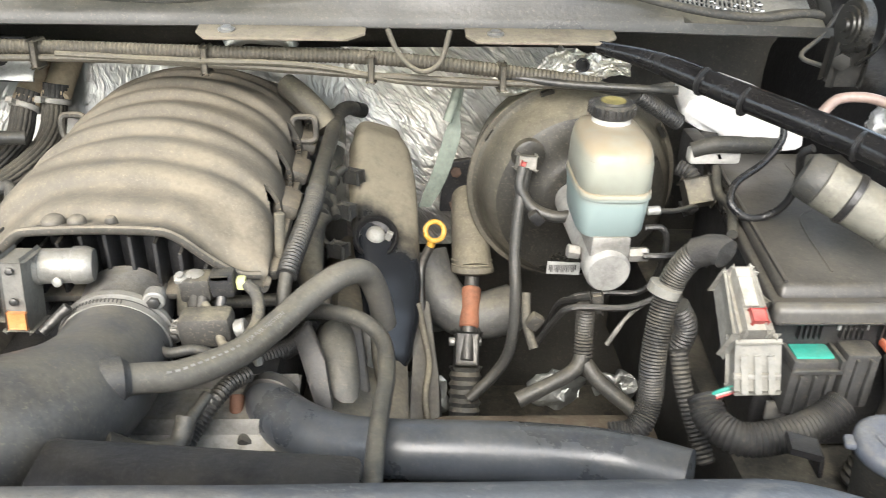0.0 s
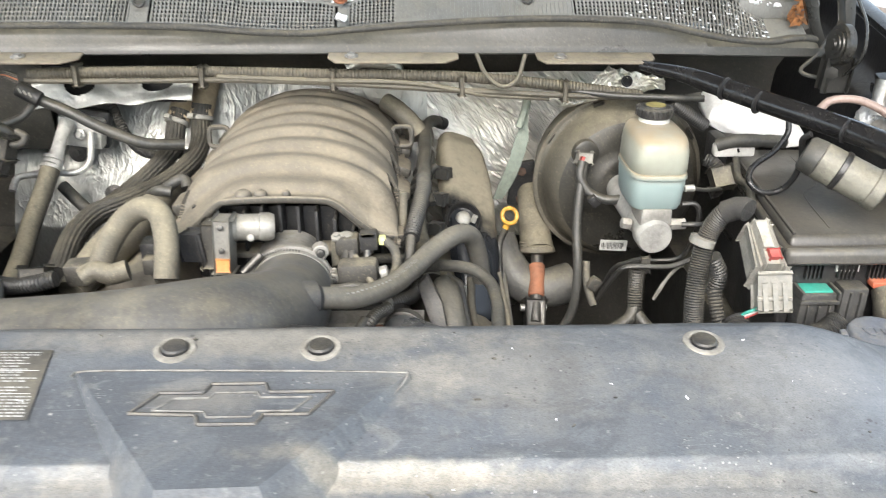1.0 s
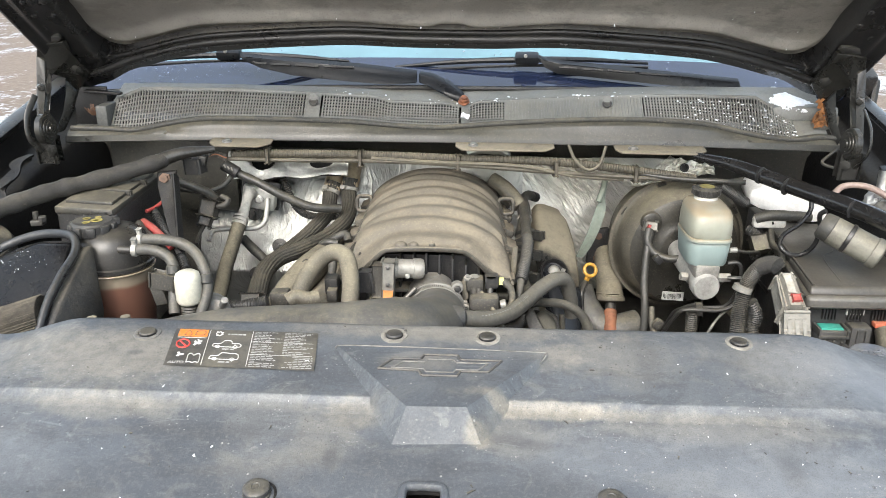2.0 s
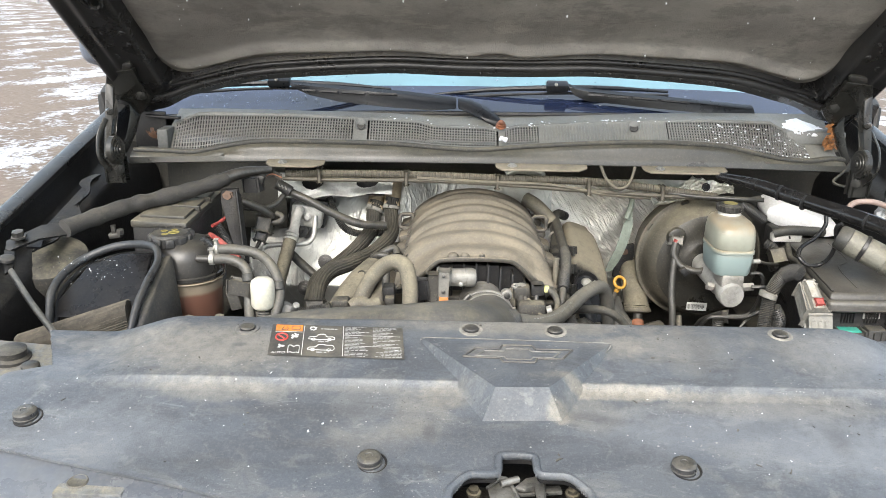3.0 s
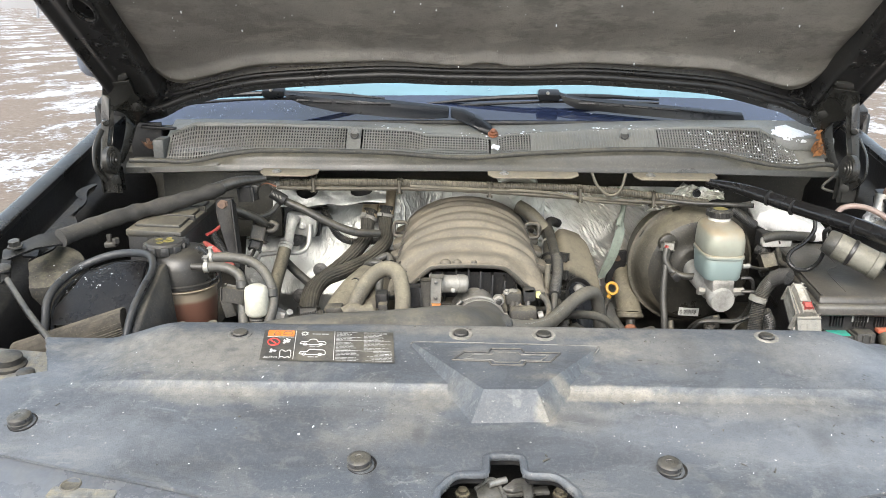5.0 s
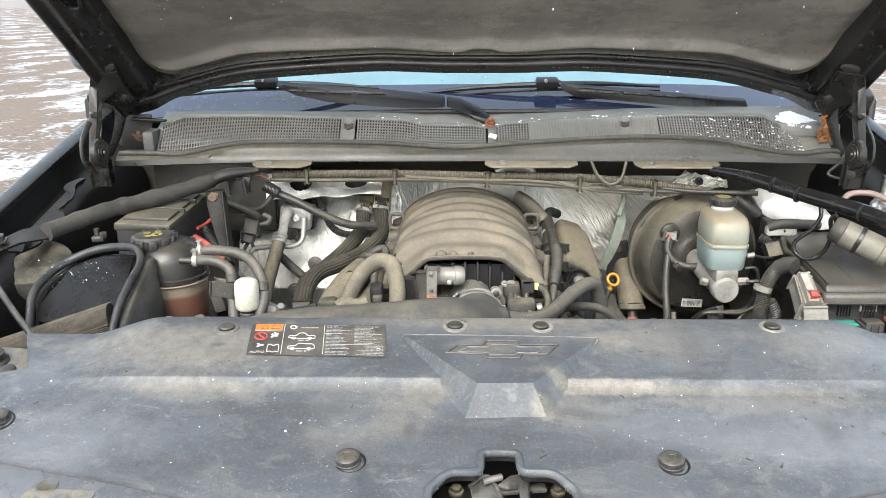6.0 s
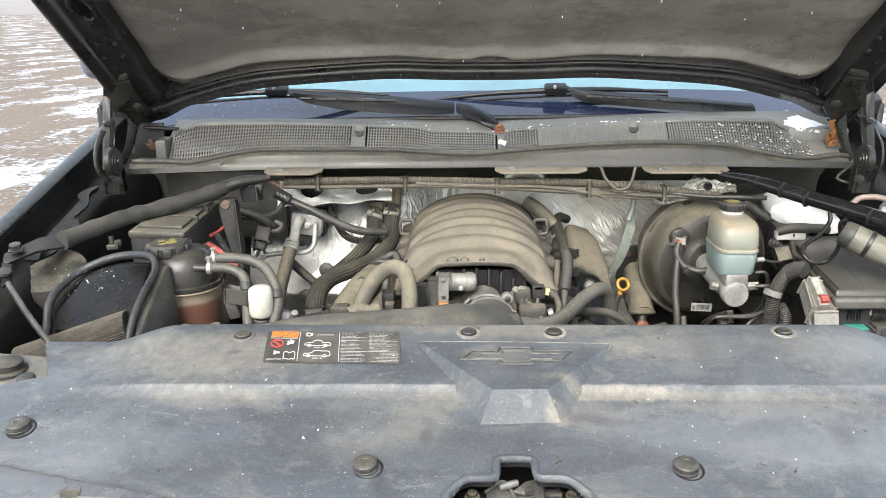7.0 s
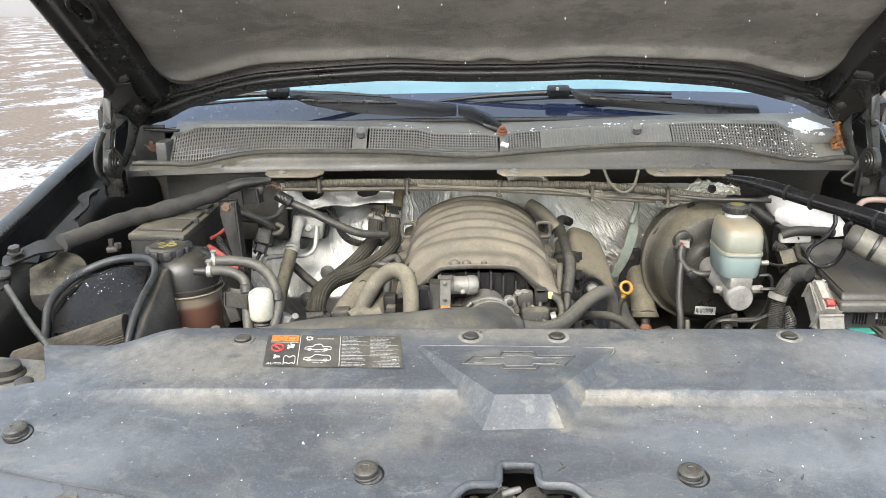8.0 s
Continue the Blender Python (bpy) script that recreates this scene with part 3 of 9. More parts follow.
def build_cover():
    cover = thing("radiator_cover", (0, 0.15, 1.14), "dusty grey-black plastic cover over the radiator support, smeared with mud", "cover")
    xs = sorted(set([round(v, 4) for v in span(-0.80, 0.80, 250) + span(-0.672, -0.575, 40) + span(-0.09, 0.09, 90)]))
    vs = sorted(set([round(v, 4) for v in span(0, 1, 70) + span(0.38, 0.70, 120) + span(0, 0.38, 60)]))

    def at(x, v):
        y0 = cover_front(x)
        y = y0 + (0.36 - y0) * v
        z = cover_z(x, y)
        edge = smooth(0.70, 0.80, abs(x)) * 0.03 + smooth(0.645, 0.672, abs(x)) * 0.010 * smooth(0.25, 0.235, y)
        return (x, y, z - edge + 0.0012 * noise.noise(Vector((x * 9, y * 9, 0))))

    def keep(x, v):
        y0 = cover_front(x)
        y = y0 + (0.36 - y0) * v
        # the rear corners are notched for the support's bolts
        if y > 0.234 - 0.5 * max(0, abs(x) - 0.60) and abs(x) > 0.600 + max(0, y - 0.232) * 0.50:
            return False
        return not latch_opening(x, y)

    part("panel", sheet(xs, vs, at, keep, 0.004), cover_plastic, cover)
    lip = sheet([x for x in xs if abs(x) < 0.655], span(0, 1, 3), lambda x, v: (x, 0.36 + 0.002 * v, cover_z(x, 0.36) - 0.004 - 0.03 * v))
    part("back_lip", lip, cover_plastic, cover)
    # raised rim round the latch opening
    rim = [(-0.079, -0.03), (-0.079, 0.022), (-0.072, 0.038), (-0.056, 0.0545), (-0.030, 0.0565), (-0.0235, 0.062), (-0.0225, 0.078), (-0.017, 0.0855), (0.015, 0.0855), (0.0205, 0.078), (0.0215, 0.062), (0.028, 0.0565), (0.054, 0.0545), (0.070, 0.038), (0.077, 0.022), (0.077, -0.03)]
    loop = spline([(x, y, 0) for x, y in rim], 0.004)
    part("opening_rim", tube([(p.x, p.y, cover_z(p.x, p.y) - 0.0012) for p in loop], 0.0060, 10, 0.004, flat=0.8), cover_plastic, cover)
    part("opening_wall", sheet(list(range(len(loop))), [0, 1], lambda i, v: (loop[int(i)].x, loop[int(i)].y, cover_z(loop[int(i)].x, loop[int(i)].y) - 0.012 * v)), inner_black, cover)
    # faceted emblem block
    TL, TR = Vector((-0.117, 0.278, 1.228)), Vector((0.136, 0.272, 1.228))
    ml, mr = Vector((-0.024, 0.155, 1.2205)), Vector((0.041, 0.157, 1.2205))
    bl, br = Vector((-0.039, 0.138, 1.183)), Vector((0.058, 0.140, 1.182))
    bm = bmesh.new()
    v = [bm.verts.new(p) for p in (TL, TR, mr, ml, bl, br)]
    bm.faces.new([v[i] for i in (0, 3, 2, 1)])
    bm.faces.new([v[i] for i in (3, 4, 5, 2)])
    for top, mid, foot in ((0, 3, 4), (1, 2, 5)):
        bm.faces.new((v[top], v[foot], v[mid]))
        k = -0.004 if top == 0 else 0.004
        d0, d1 = (bm.verts.new(v[i].co + Vector((k, -0.002, -0.014))) for i in (top, foot))
        bm.faces.new((v[top], d0, d1, v[foot]))
    f0, f1 = bm.verts.new(bl + Vector((0, -0.006, -0.012))), bm.verts.new(br + Vector((0, -0.006, -0.012)))
    bm.faces.new((v[4], v[5], f1, f0))
    part("emblem_block", bm, cover_plastic, cover, "faceted raised block with a moulded emblem outline", smooth=30)
    edge_dust = surf("worn_edge", (0.135, 0.132, 0.122), 0.7, var=0.5, scale=60)
    q1, q2 = Vector((0.118, 0.246, 1.217)), Vector((0.099, 0.217, 1.21))
    part("block_edge", tube([TL + Vector((-0.002, -0.006, 0)), TL + Vector((0.012, 0.001, 0)), (TL + TR) / 2 + Vector((0, 0.002, 0.0002)), TR + Vector((-0.012, 0.001, 0)), TR + Vector((-0.001, -0.005, 0)), q1, q2], 0.0009, 8, 0.006, wobble=0.5), edge_dust, cover)
    # moulded outline of the emblem: a stepped bar
    n = (TR - TL).cross(ml - TL).normalized()
    if n.z < 0:
        n = -n
    e1 = Vector((1, 0, 0))
    e2 = (((ml + mr) - (TL + TR)) / 2).normalized() * -1
    c = (TL + TR) / 2 + e2 * -0.040
    half = [(-0.072, -0.006), (-0.056, 0.012), (-0.024, 0.012), (-0.020, 0.020), (0.020, 0.020), (0.024, 0.012), (0.072, 0.012), (0.056, -0.008), (0.024, -0.008), (0.020, -0.016), (-0.020, -0.016), (-0.024, -0.008)]
    groove = surf("groove_dark", (0.05, 0.05, 0.052), 0.5, dust=0.3)
    for k, r in ((1.0, 0.0016), (0.78, 0.0010)):
        for i in range(len(half)):
            a, b = half[i], half[(i + 1) % len(half)]
            kk = (k, (1 - (1 - k) * 1.8) * 1.25)
            pa, pb = c + e1 * a[0] * kk[0] + e2 * a[1] * kk[1] + n * 0.0008, c + e1 * b[0] * kk[0] + e2 * b[1] * kk[1] + n * 0.0008
            part("emblem_line", rod(pa, pb, r, segs=6), groove if k == 1.0 else edge_dust, cover)
    # small flush clips on the upper band, with pale worn rings
    ring_mat = surf("worn_ring", (0.21, 0.20, 0.175), 0.7, var=0.35, scale=60)
    for x, y in ((-0.051, 0.309), (0.065, 0.309), (0.376, 0.311), (-0.359, 0.300)):
        z = cover_z(x, y)
        pale = x > -0.2
        part("clip_ring", lathe((x, y, z - 0.002), (0, -0.06, 1), [(0, 0.017), (0.0035, 0.0165), (0.0042, 0.0145), (0.0035, 0.012), (0.001, 0.011)], 28), ring_mat if pale else cover_plastic, cover)
        part("push_clip", lathe((x, y, z - 0.002), (0, -0.06, 1), [(0, 0.0105), (0.005, 0.0105), (0.0065, 0.009), (0.0068, 0.0)], 24), black_plastic, cover)
    stud_black = surf("stud_plastic", (0.034, 0.034, 0.035), 0.36, dust=0.22, scale=60, even=0.4)
    # larger stud clips on the lower band, loose in their holes
    for x, y in ((-0.167, 0.070), (0.187, 0.070), (-0.586, 0.130), (0.586, 0.130)):
        z = cover_z(x, y)
        part("stud_seat", lathe((x + 0.0022, y - 0.0012, z + 0.0002), (0, -0.20, 1), [(-0.003, 0.0172), (0.0006, 0.0170), (0.0010, 0.0160), (0.0003, 0.0150), (-0.001, 0.0130)], 28), inner_black, cover)
        part("stud_clip", lathe((x - 0.001, y, z), (-0.04, -0.10, 1), [(-0.002, 0.0144), (0.0015, 0.0144), (0.0022, 0.0134), (0.0028, 0.0134), (0.0032, 0.0140), (0.0078, 0.0138), (0.0092, 0.0124), (0.0100, 0.0085), (0.0103, 0.0045), (0.0096, 0.0038), (0.0096, 0.0)], 30), stud_black, cover)
    return cover


build_cover()


def build_chips():
    """Loose flecks lying on the cover."""
    rnd = random.Random(21)
    for nm, lab, m, count, sizes in (("paint_chips", "white flecks and chips scattered on the radiator cover", snow, 48, (0.0003, 0.0003, 0.0004, 0.0004, 0.0005, 0.0006, 0.0008, 0.0010)), ("dirt_crumbs", "dark crumbs of dirt scattered on the radiator cover", rubber, 80, (0.0005, 0.0006, 0.0007, 0.0009, 0.0011, 0.0015))):
        bms = []
        for i in range(count):
            x = rnd.choice((rnd.uniform(-0.58, 0.58), rnd.gauss(-0.28, 0.14), rnd.gauss(0.30, 0.12)))
            y = rnd.choice((rnd.uniform(0.06, 0.33), rnd.gauss(0.13, 0.05)))
            if y < cover_front(x) + 0.02 or y > 0.34 or abs(x) > 0.59 or latch_opening(x, y - 0.02) or (abs(x) < 0.14 and 0.11 < y < 0.30):
                continue
            r, a0, k = rnd.choice(sizes), rnd.uniform(0, 6.3), rnd.choice((1.0, 1.6, 2.5, 4.0))
            ca, sa = math.cos(a0), math.sin(a0)
            pts = []
            for j in range(6):
                t, q = j * math.pi / 3, r * rnd.uniform(0.2, 1.3)
                u, w = q * k * math.cos(t), q * math.sin(t)
                px, py = x + u * ca - w * sa, y + u * sa + w * ca
                pts.append((px, py, cover_z(px, py) + 0.0012))
            bms.append(prism(pts, (0, 0, 0.0008)))
        part(nm, join(*bms), m, None, lab, "debris", kind="stuff")


build_chips()


# ---- warning sticker ----
def build_sticker():
    st = thing("warning_sticker", (-0.245, 0.265, 1.22), "black and orange warning sticker with white print, scuffed", "sticker")
    o = Vector((-0.326, 0.311, 0))
    ux, uy = Vector((1, -0.02, 0)), Vector((0.10, -1, 0)).normalized()
    W, D = 0.180, 0.073

    def at(u, v, h):
        p = o + ux * (u * W) + uy * (v * D)
        return (p.x, p.y, cover_z(p.x, p.y) + 0.0018 + h)

    def patch(nm, u0, u1, v0, v1, h, m):
        nx, ny = max(1, int((u1 - u0) * 16)), max(2, int((v1 - v0) * 12))
        bm = sheet(span(u0, u1, nx), span(v0, v1, ny), lambda u, v: at(u, v, h))
        part(nm, bm, m, st)

    patch("backing", 0, 1, 0, 1, 0, print_black)
    patch("orange_panel", 0.03, 0.235, 0.03, 0.25, 0.0006, print_orange)
    patch("divider", 0.245, 0.250, 0.03, 0.97, 0.0006, print_white)
    patch("divider", 0.545, 0.550, 0.03, 0.97, 0.0006, print_white)
    patch("rule", 0.03, 0.235, 0.265, 0.285, 0.0006, print_white)
    rnd = random.Random(5)
    print_text = surf("print_text", (0.27, 0.27, 0.26), 0.6, var=0.3, bump=0, scale=90)
    for col0, col1 in ((0.562, 0.755), (0.772, 0.982)):
        v = 0.045
        while v < 0.955:
            a, end = col0, col0 + (col1 - col0) * rnd.uniform(0.55, 1.0)
            if col0 > 0.7 and v > 0.68:
                a, end = col1 - (end - col0), col1
            while a < end and rnd.random() > 0.03:
                w = min(end - a, rnd.uniform(0.012, 0.05))
                patch("text_bar", a, a + w, v, v + 0.020, 0.0004, print_text)
                a += w + 0.007
            v += 0.043
    for v in (0.33, 0.66):
        patch("rule", 0.555, 0.975, v, v + 0.01, 0.0007, print_white)
    for a, b, v in ((0.375, 0.392, 0.13), (0.397, 0.44, 0.13), (0.447, 0.475, 0.13), (0.48, 0.50, 0.13), (0.36, 0.405, 0.53), (0.355, 0.40, 0.86), (0.41, 0.43, 0.86), (0.415, 0.44, 0.53)):
        patch("text_bar", a, b, v, v + 0.035, 0.0004, print_text)

    def stroke(nm, pts, m, r=0.0007):
        part(nm, tube([at(u, v, 0.0005) for u, v in pts], r, 6, 0.0025), m, st)

    ang = [2 * math.pi * i / 14 for i in range(15)]
    stroke("fan_symbol", [(0.315 + 0.03 * math.cos(a) * (1 if i % 2 else 0.55), 0.14 + 0.075 * math.sin(a) * (1 if i % 2 else 0.55)) for i, a in enumerate(ang)], print_white)
    stroke("red_ring", [(0.085 + 0.045 * math.cos(a), 0.44 + 0.11 * math.sin(a)) for a in ang], print_red, 0.0011)
    stroke("red_bar", [(0.06, 0.38), (0.085, 0.44), (0.11, 0.50)], print_red, 0.0011)
    for i, v in enumerate((0.40, 0.72)):
        car = [(0.29, v + 0.08), (0.295, v + 0.02), (0.345, v), (0.365, v - 0.07), (0.41, v - 0.07), (0.425, v - (0 if i == 0 else 0.06)), (0.475, v - (0 if i == 0 else 0.05)), (0.48, v + 0.08), (0.42, v + 0.09), (0.35, v + 0.09), (0.29, v + 0.08)]
        stroke("truck_outline", car, print_white, 0.0005)
        for u in (0.325, 0.445):
            stroke("wheel_outline", [(u + 0.015 * math.cos(a), v + 0.085 + 0.035 * math.sin(a)) for a in ang], print_white, 0.0005)
    for u, v, s in ((0.175, 0.42, 0.03), (0.19, 0.36, 0.02), (0.085, 0.72, 0.028)):
        stroke("fan_symbol", [(u + s * math.cos(3 * a) * math.cos(a), v + 2.2 * s * math.cos(3 * a) * math.sin(a)) for a in [math.pi * i / 18 for i in range(19)]], print_white, 0.0009)
    stroke("book_symbol", [(0.145, 0.92), (0.145, 0.72), (0.165, 0.69), (0.185, 0.74), (0.205, 0.69), (0.225, 0.72), (0.225, 0.92), (0.205, 0.89), (0.185, 0.93), (0.165, 0.89), (0.145, 0.92)], print_white, 0.0006)
    stroke("warning_triangle", [(0.075, 0.21), (0.10, 0.07), (0.125, 0.21), (0.075, 0.21)], print_black, 0.0006)
    stroke("panel_outline", [(0.15, 0.20), (0.16, 0.09), (0.215, 0.09), (0.21, 0.20), (0.15, 0.20)], print_black, 0.0006)
    cu = bpy.data.curves.new("auto_text", "FONT")
    cu.body, cu.size, cu.extrude = "AUTO", 0.0068, 0.0001
    tmp = bpy.data.objects.new("tmp", cu)
    scene.collection.objects.link(tmp)
    me = bpy.data.meshes.new_from_object(tmp.evaluated_get(bpy.context.evaluated_depsgraph_get()))
    bpy.data.objects.remove(tmp)
    bm = bmesh.new()
    bm.from_mesh(me)
    p = at(0.022, 0.955, 0.0006)
    for q in bm.verts:
        q.co = Vector((p[0] + q.co.x, p[1] + q.co.y, p[2] + q.co.z + 0.12 * q.co.y))
    part("lettering", bm, print_white, st)


build_sticker()


# ---- radiator support ends and latch ----
def build_support():
    sup = thing("radiator_support", (0, 0.25, 1.1), "black steel radiator support under the plastic cover, dusty at its ends", "support")
    muddy_steel = surf("muddy_steel", (0.13, 0.135, 0.135), 0.55, var=0.5, dust=0.6, grime=0.7, scale=30, bump=0.9)
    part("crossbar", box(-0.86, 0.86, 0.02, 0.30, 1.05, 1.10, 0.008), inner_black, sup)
    for s in (-1, 1):
        bm = prism([(s * 0.585, 0.365, 1.160), (s * 0.585, 0.12, 1.140), (s * 0.80, 0.10, 1.130), (s * 0.88, 0.20, 1.140), (s * 0.88, 0.40, 1.165)], (0, 0, -0.012), 0.003)
        part("end_plate", bm, muddy_steel, sup)
    for x, y, z, r in ((-0.714, 0.335, 1.160, 0.021), (-0.664, 0.290, 1.158, 0.0125), (0.714, 0.335, 1.160, 0.021), (0.664, 0.290, 1.158, 0.0125)):
        part("bolt", lathe((x, y, z), (0.05, -0.05, 1), [(-0.02, r * 1.25), (0, r * 1.25), (0.003, r), (0.012, r), (0.014, r * 0.8), (0.0145, 0.0)], 24), black_plastic, sup)
    latch = thing("hood_latch", (0.01, 0.02, 1.09), "bare steel hood latch seen through the cover's opening", "latch")
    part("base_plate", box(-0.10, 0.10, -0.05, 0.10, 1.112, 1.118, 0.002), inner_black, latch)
    for p in ((-0.049, 0.085, 1.128), (0.066, 0.087, 1.128)):
        q = Vector(p)
        part("bolt", lathe(q - Vector((0, 0, 0.012)), (0, -0.1, 1), [(0, 0.009), (0.006, 0.009), (0.0065, 0.006), (0.011, 0.006), (0.012, 0.0)], 8), rubber_tan, latch)
    worn = surf("worn_steel", (0.23, 0.225, 0.21), 0.38, 0.75, var=0.5, dust=0.2, grime=0.6, scale=40)
    part("lever", prism([(-0.035, 0.062, 1.142), (-0.013, 0.082, 1.142), (0.002, 0.03, 1.142), (-0.03, 0.017, 1.142)], (0.004, 0.0, -0.005), 0.0015), worn, latch)
    part("lever_edge", tube([(-0.035, 0.059, 1.144), (-0.013, 0.079, 1.144), (0.002, 0.027, 1.144)], 0.0022, 8, 0.004), worn, latch)
    part("catch", prism([(-0.005, 0.059, 1.146), (0.01, 0.078, 1.146), (0.032, 0.086, 1.146), (0.027, 0.027, 1.146), (0.018, 0.027, 1.146), (0.02, 0.065, 1.146), (0.006, 0.055, 1.146)], (0.002, 0.0, -0.005), 0.0015), worn, latch)
    part("cross_bar", obox((-0.023, 0.06, 1.136), (0.05, 0.07, 1.136), 0.012, 0.005, bevel=0.001), worn, latch)
    part("rod", rod((-0.02, 0.059, 1.15), (0.001, 0.069, 1.15), 0.004), worn, latch)
    part("spring", tube([(0.03 + 0.006 * math.cos(i * 1.6), -0.01 + 0.002 * i, 1.13 + 0.006 * math.sin(i * 1.6)) for i in range(22)], 0.0012, 6), steel, latch)
    # painted nose panel in front of the cover
    bm = sheet(span(-0.85, 0.85, 60), span(0, 1, 12), lambda x, v: (x, cover_front(x) + 0.004 - 0.14 * v, cover_low(cover_front(x)) - 0.015 - 0.012 * v - 0.10 * v ** 2.2 - 0.03 * smooth(0.70, 0.80, abs(x))), None, 0.01)
    nose = thing("grille_trim", (0, -0.1, 1.0), "dark painted nose trim with water drops along its edge", "trim")
    part("trim_panel", bm, surf("nose_paint", (0.082, 0.090, 0.104), 0.25, var=0.15, dust=0.12, bump=0.05), nose)
    rn, beads = random.Random(31), []
    for i in range(130):
        x = rn.choice((-1, 1, -1)) * rn.uniform(0.12, 0.46)
        w = rn.uniform(0.02, 0.35)
        bm = bmesh.new()
        bmesh.ops.create_icosphere(bm, subdivisions=1, radius=rn.uniform(0.0008, 0.0024), matrix=Matrix.Translation((x, cover_front(x) + 0.004 - 0.14 * w, cover_low(cover_front(x)) - 0.0145 - 0.012 * w - 0.10 * w ** 2.2)) @ Matrix.Diagonal((1.5, 1, 0.5, 1)))
        beads.append(bm)
    part("water_drops", join(*beads), rubber_clean, nose, kind="stuff")
    for x in (-0.480, 0.480):
        y = cover_front(x) - 0.013
        zc = cover_low(cover_front(x)) - 0.011
        part("clip_pad", box(x - 0.026, x + 0.05, y - 0.024, y + 0.012, zc - 0.006, zc + 0.002, 0.002), muddy_steel, nose)
        part("push_clip", lathe((x - 0.006, y - 0.003, zc + 0.002), (0, -0.1, 1), [(-0.004, 0.012), (0.0012, 0.012), (0.0022, 0.0105), (0.0014, 0.009), (0.0014, 0.0)], 24), dusty_plastic, nose)


build_support()


# ---- body shell: fenders, side walls, firewall ----
def fender_z(y):
    return 1.280 + (y - 0.693) * 0.206


def build_shell():
    body = thing("truck_body", (0, 1.0, 0.5), "black pickup truck body round the engine bay, wet with melted snow", "truck")
    ys = span(-0.15, 2.2, 60)
    prof = [(-0.0215, -0.012), (-0.021, -0.003), (-0.018, -0.0005), (0.002, 0.0008), (0.010, -0.003), (0.018, -0.018), (0.030, -0.07), (0.042, -0.16), (0.048, -0.45)]
    for s in (-1, 1):
        def edge(y):
            return 0.90 - 0.06 * smooth(0.3, -0.15, y)
        bm = sheet(list(range(len(prof))), ys, lambda i, y: (s * (edge(y) + prof[int(i)][0]), y, fender_z(y) + prof[int(i)][1]), None, 0.003)
        part("fender", bm, body_paint, body)
        gut = [(-0.0210, -0.010), (-0.024, -0.034), (-0.026, -0.058), (-0.030, -0.066), (-0.042, -0.074), (-0.062, -0.082), (-0.068, -0.092), (-0.074, -0.115), (-0.088, -0.15), (-0.095, -0.45)]
        bm = sheet(list(range(len(gut))), ys[:44], lambda i, y: (s * (edge(y) + gut[int(i)][0] - 0.001), y, fender_z(y) + gut[int(i)][1] - 0.002), None, 0.003)
        part("inner_wall", bm, inner_black, body)
        bm = sheet(span(0.812, 0.838, 5), span(0.64, 0.93, 40), lambda x, y: (s * (x + (0.010 * math.sin(y * 23) + 0.006 * math.sin(y * 71)) * (x < 0.82)), y, fender_z(y) - 0.046 - 0.010 * math.sin(y * 11) * (x < 0.82)), None, 0.004)
        part("shelf_flange", bm, inner_black, body)
    beads = []
    rb = random.Random(12)
    for i in range(150):
        y = rb.uniform(0.55, 1.5)
        f = rb.random()
        bm = bmesh.new()
        bmesh.ops.create_icosphere(bm, subdivisions=1, radius=rb.uniform(0.0015, 0.004), matrix=Matrix.Translation((-0.884 - 0.014 * f, y, fender_z(y) + 0.001 + 0.003 * min(0.0, 0.3 - f))) @ Matrix.Diagonal((1, 1.4, 0.5, 1)))
        beads.append(bm)
    part("water_drops", join(*beads), rubber_clean, body, kind="stuff")
    part("bay_floor", box(-0.86, 0.86, 0.25, 1.3, 0.55, 0.58, 0.0), bay_dark, body)
    part("front_wall", box(-0.86, 0.86, 0.20, 0.25, 0.55, 1.10, 0.0), bay_dark, body)
    bm = sheet(span(-0.86, 0.86, 60), span(0.5, 1.34, 30), lambda x, z: (x, 1.255 + 0.02 * noise.noise(Vector((x * 4, 3, z * 4))) - 0.03 * smooth(1.2, 1.3, z), z))
    part("firewall", bm, surf("firewall_grey", (0.050, 0.048, 0.042), 0.5, dust=0.4, even=0.5, scale=5), body)
    for s in (-1, 1):
        part("side_apron", box(min(s * 0.60, s * 0.86), max(s * 0.60, s * 0.86), 0.40, 1.20, 0.75, 0.95, 0.01), bay_dark, body)
    part("cab_roof", box(-0.80, 0.80, 1.95, 2.4, 1.78, 1.86, 0.03), body_paint, body)
    for s in (-1, 1):
        part("pillar", obox((s * 0.90, 1.24, 1.40), (s * 0.79, 2.05, 1.84), 0.07, 0.06, bevel=0.01), body_paint, body)
    part("dash", box(-0.80, 0.80, 1.35, 1.95, 1.30, 1.40, 0.03), inner_black, body)
    lower = surf("lower_paint", (0.012, 0.012, 0.013), 0.35, dust=0.2)
    for s in (-1, 1):
        part("side_panel", box(min(s * 0.945, s * 0.965), max(s * 0.945, s * 0.965), -0.10, 4.6, 0.50, 1.02, 0.01), lower, body)
        part("door_panel", box(min(s * 0.93, s * 0.95), max(s * 0.93, s * 0.95), 1.25, 3.2, 0.95, 1.42, 0.01), lower, body)
        part("bed_side", box(min(s * 0.90, s * 0.95), max(s * 0.90, s * 0.95), 3.2, 4.95, 0.55, 1.38, 0.02), lower, body)
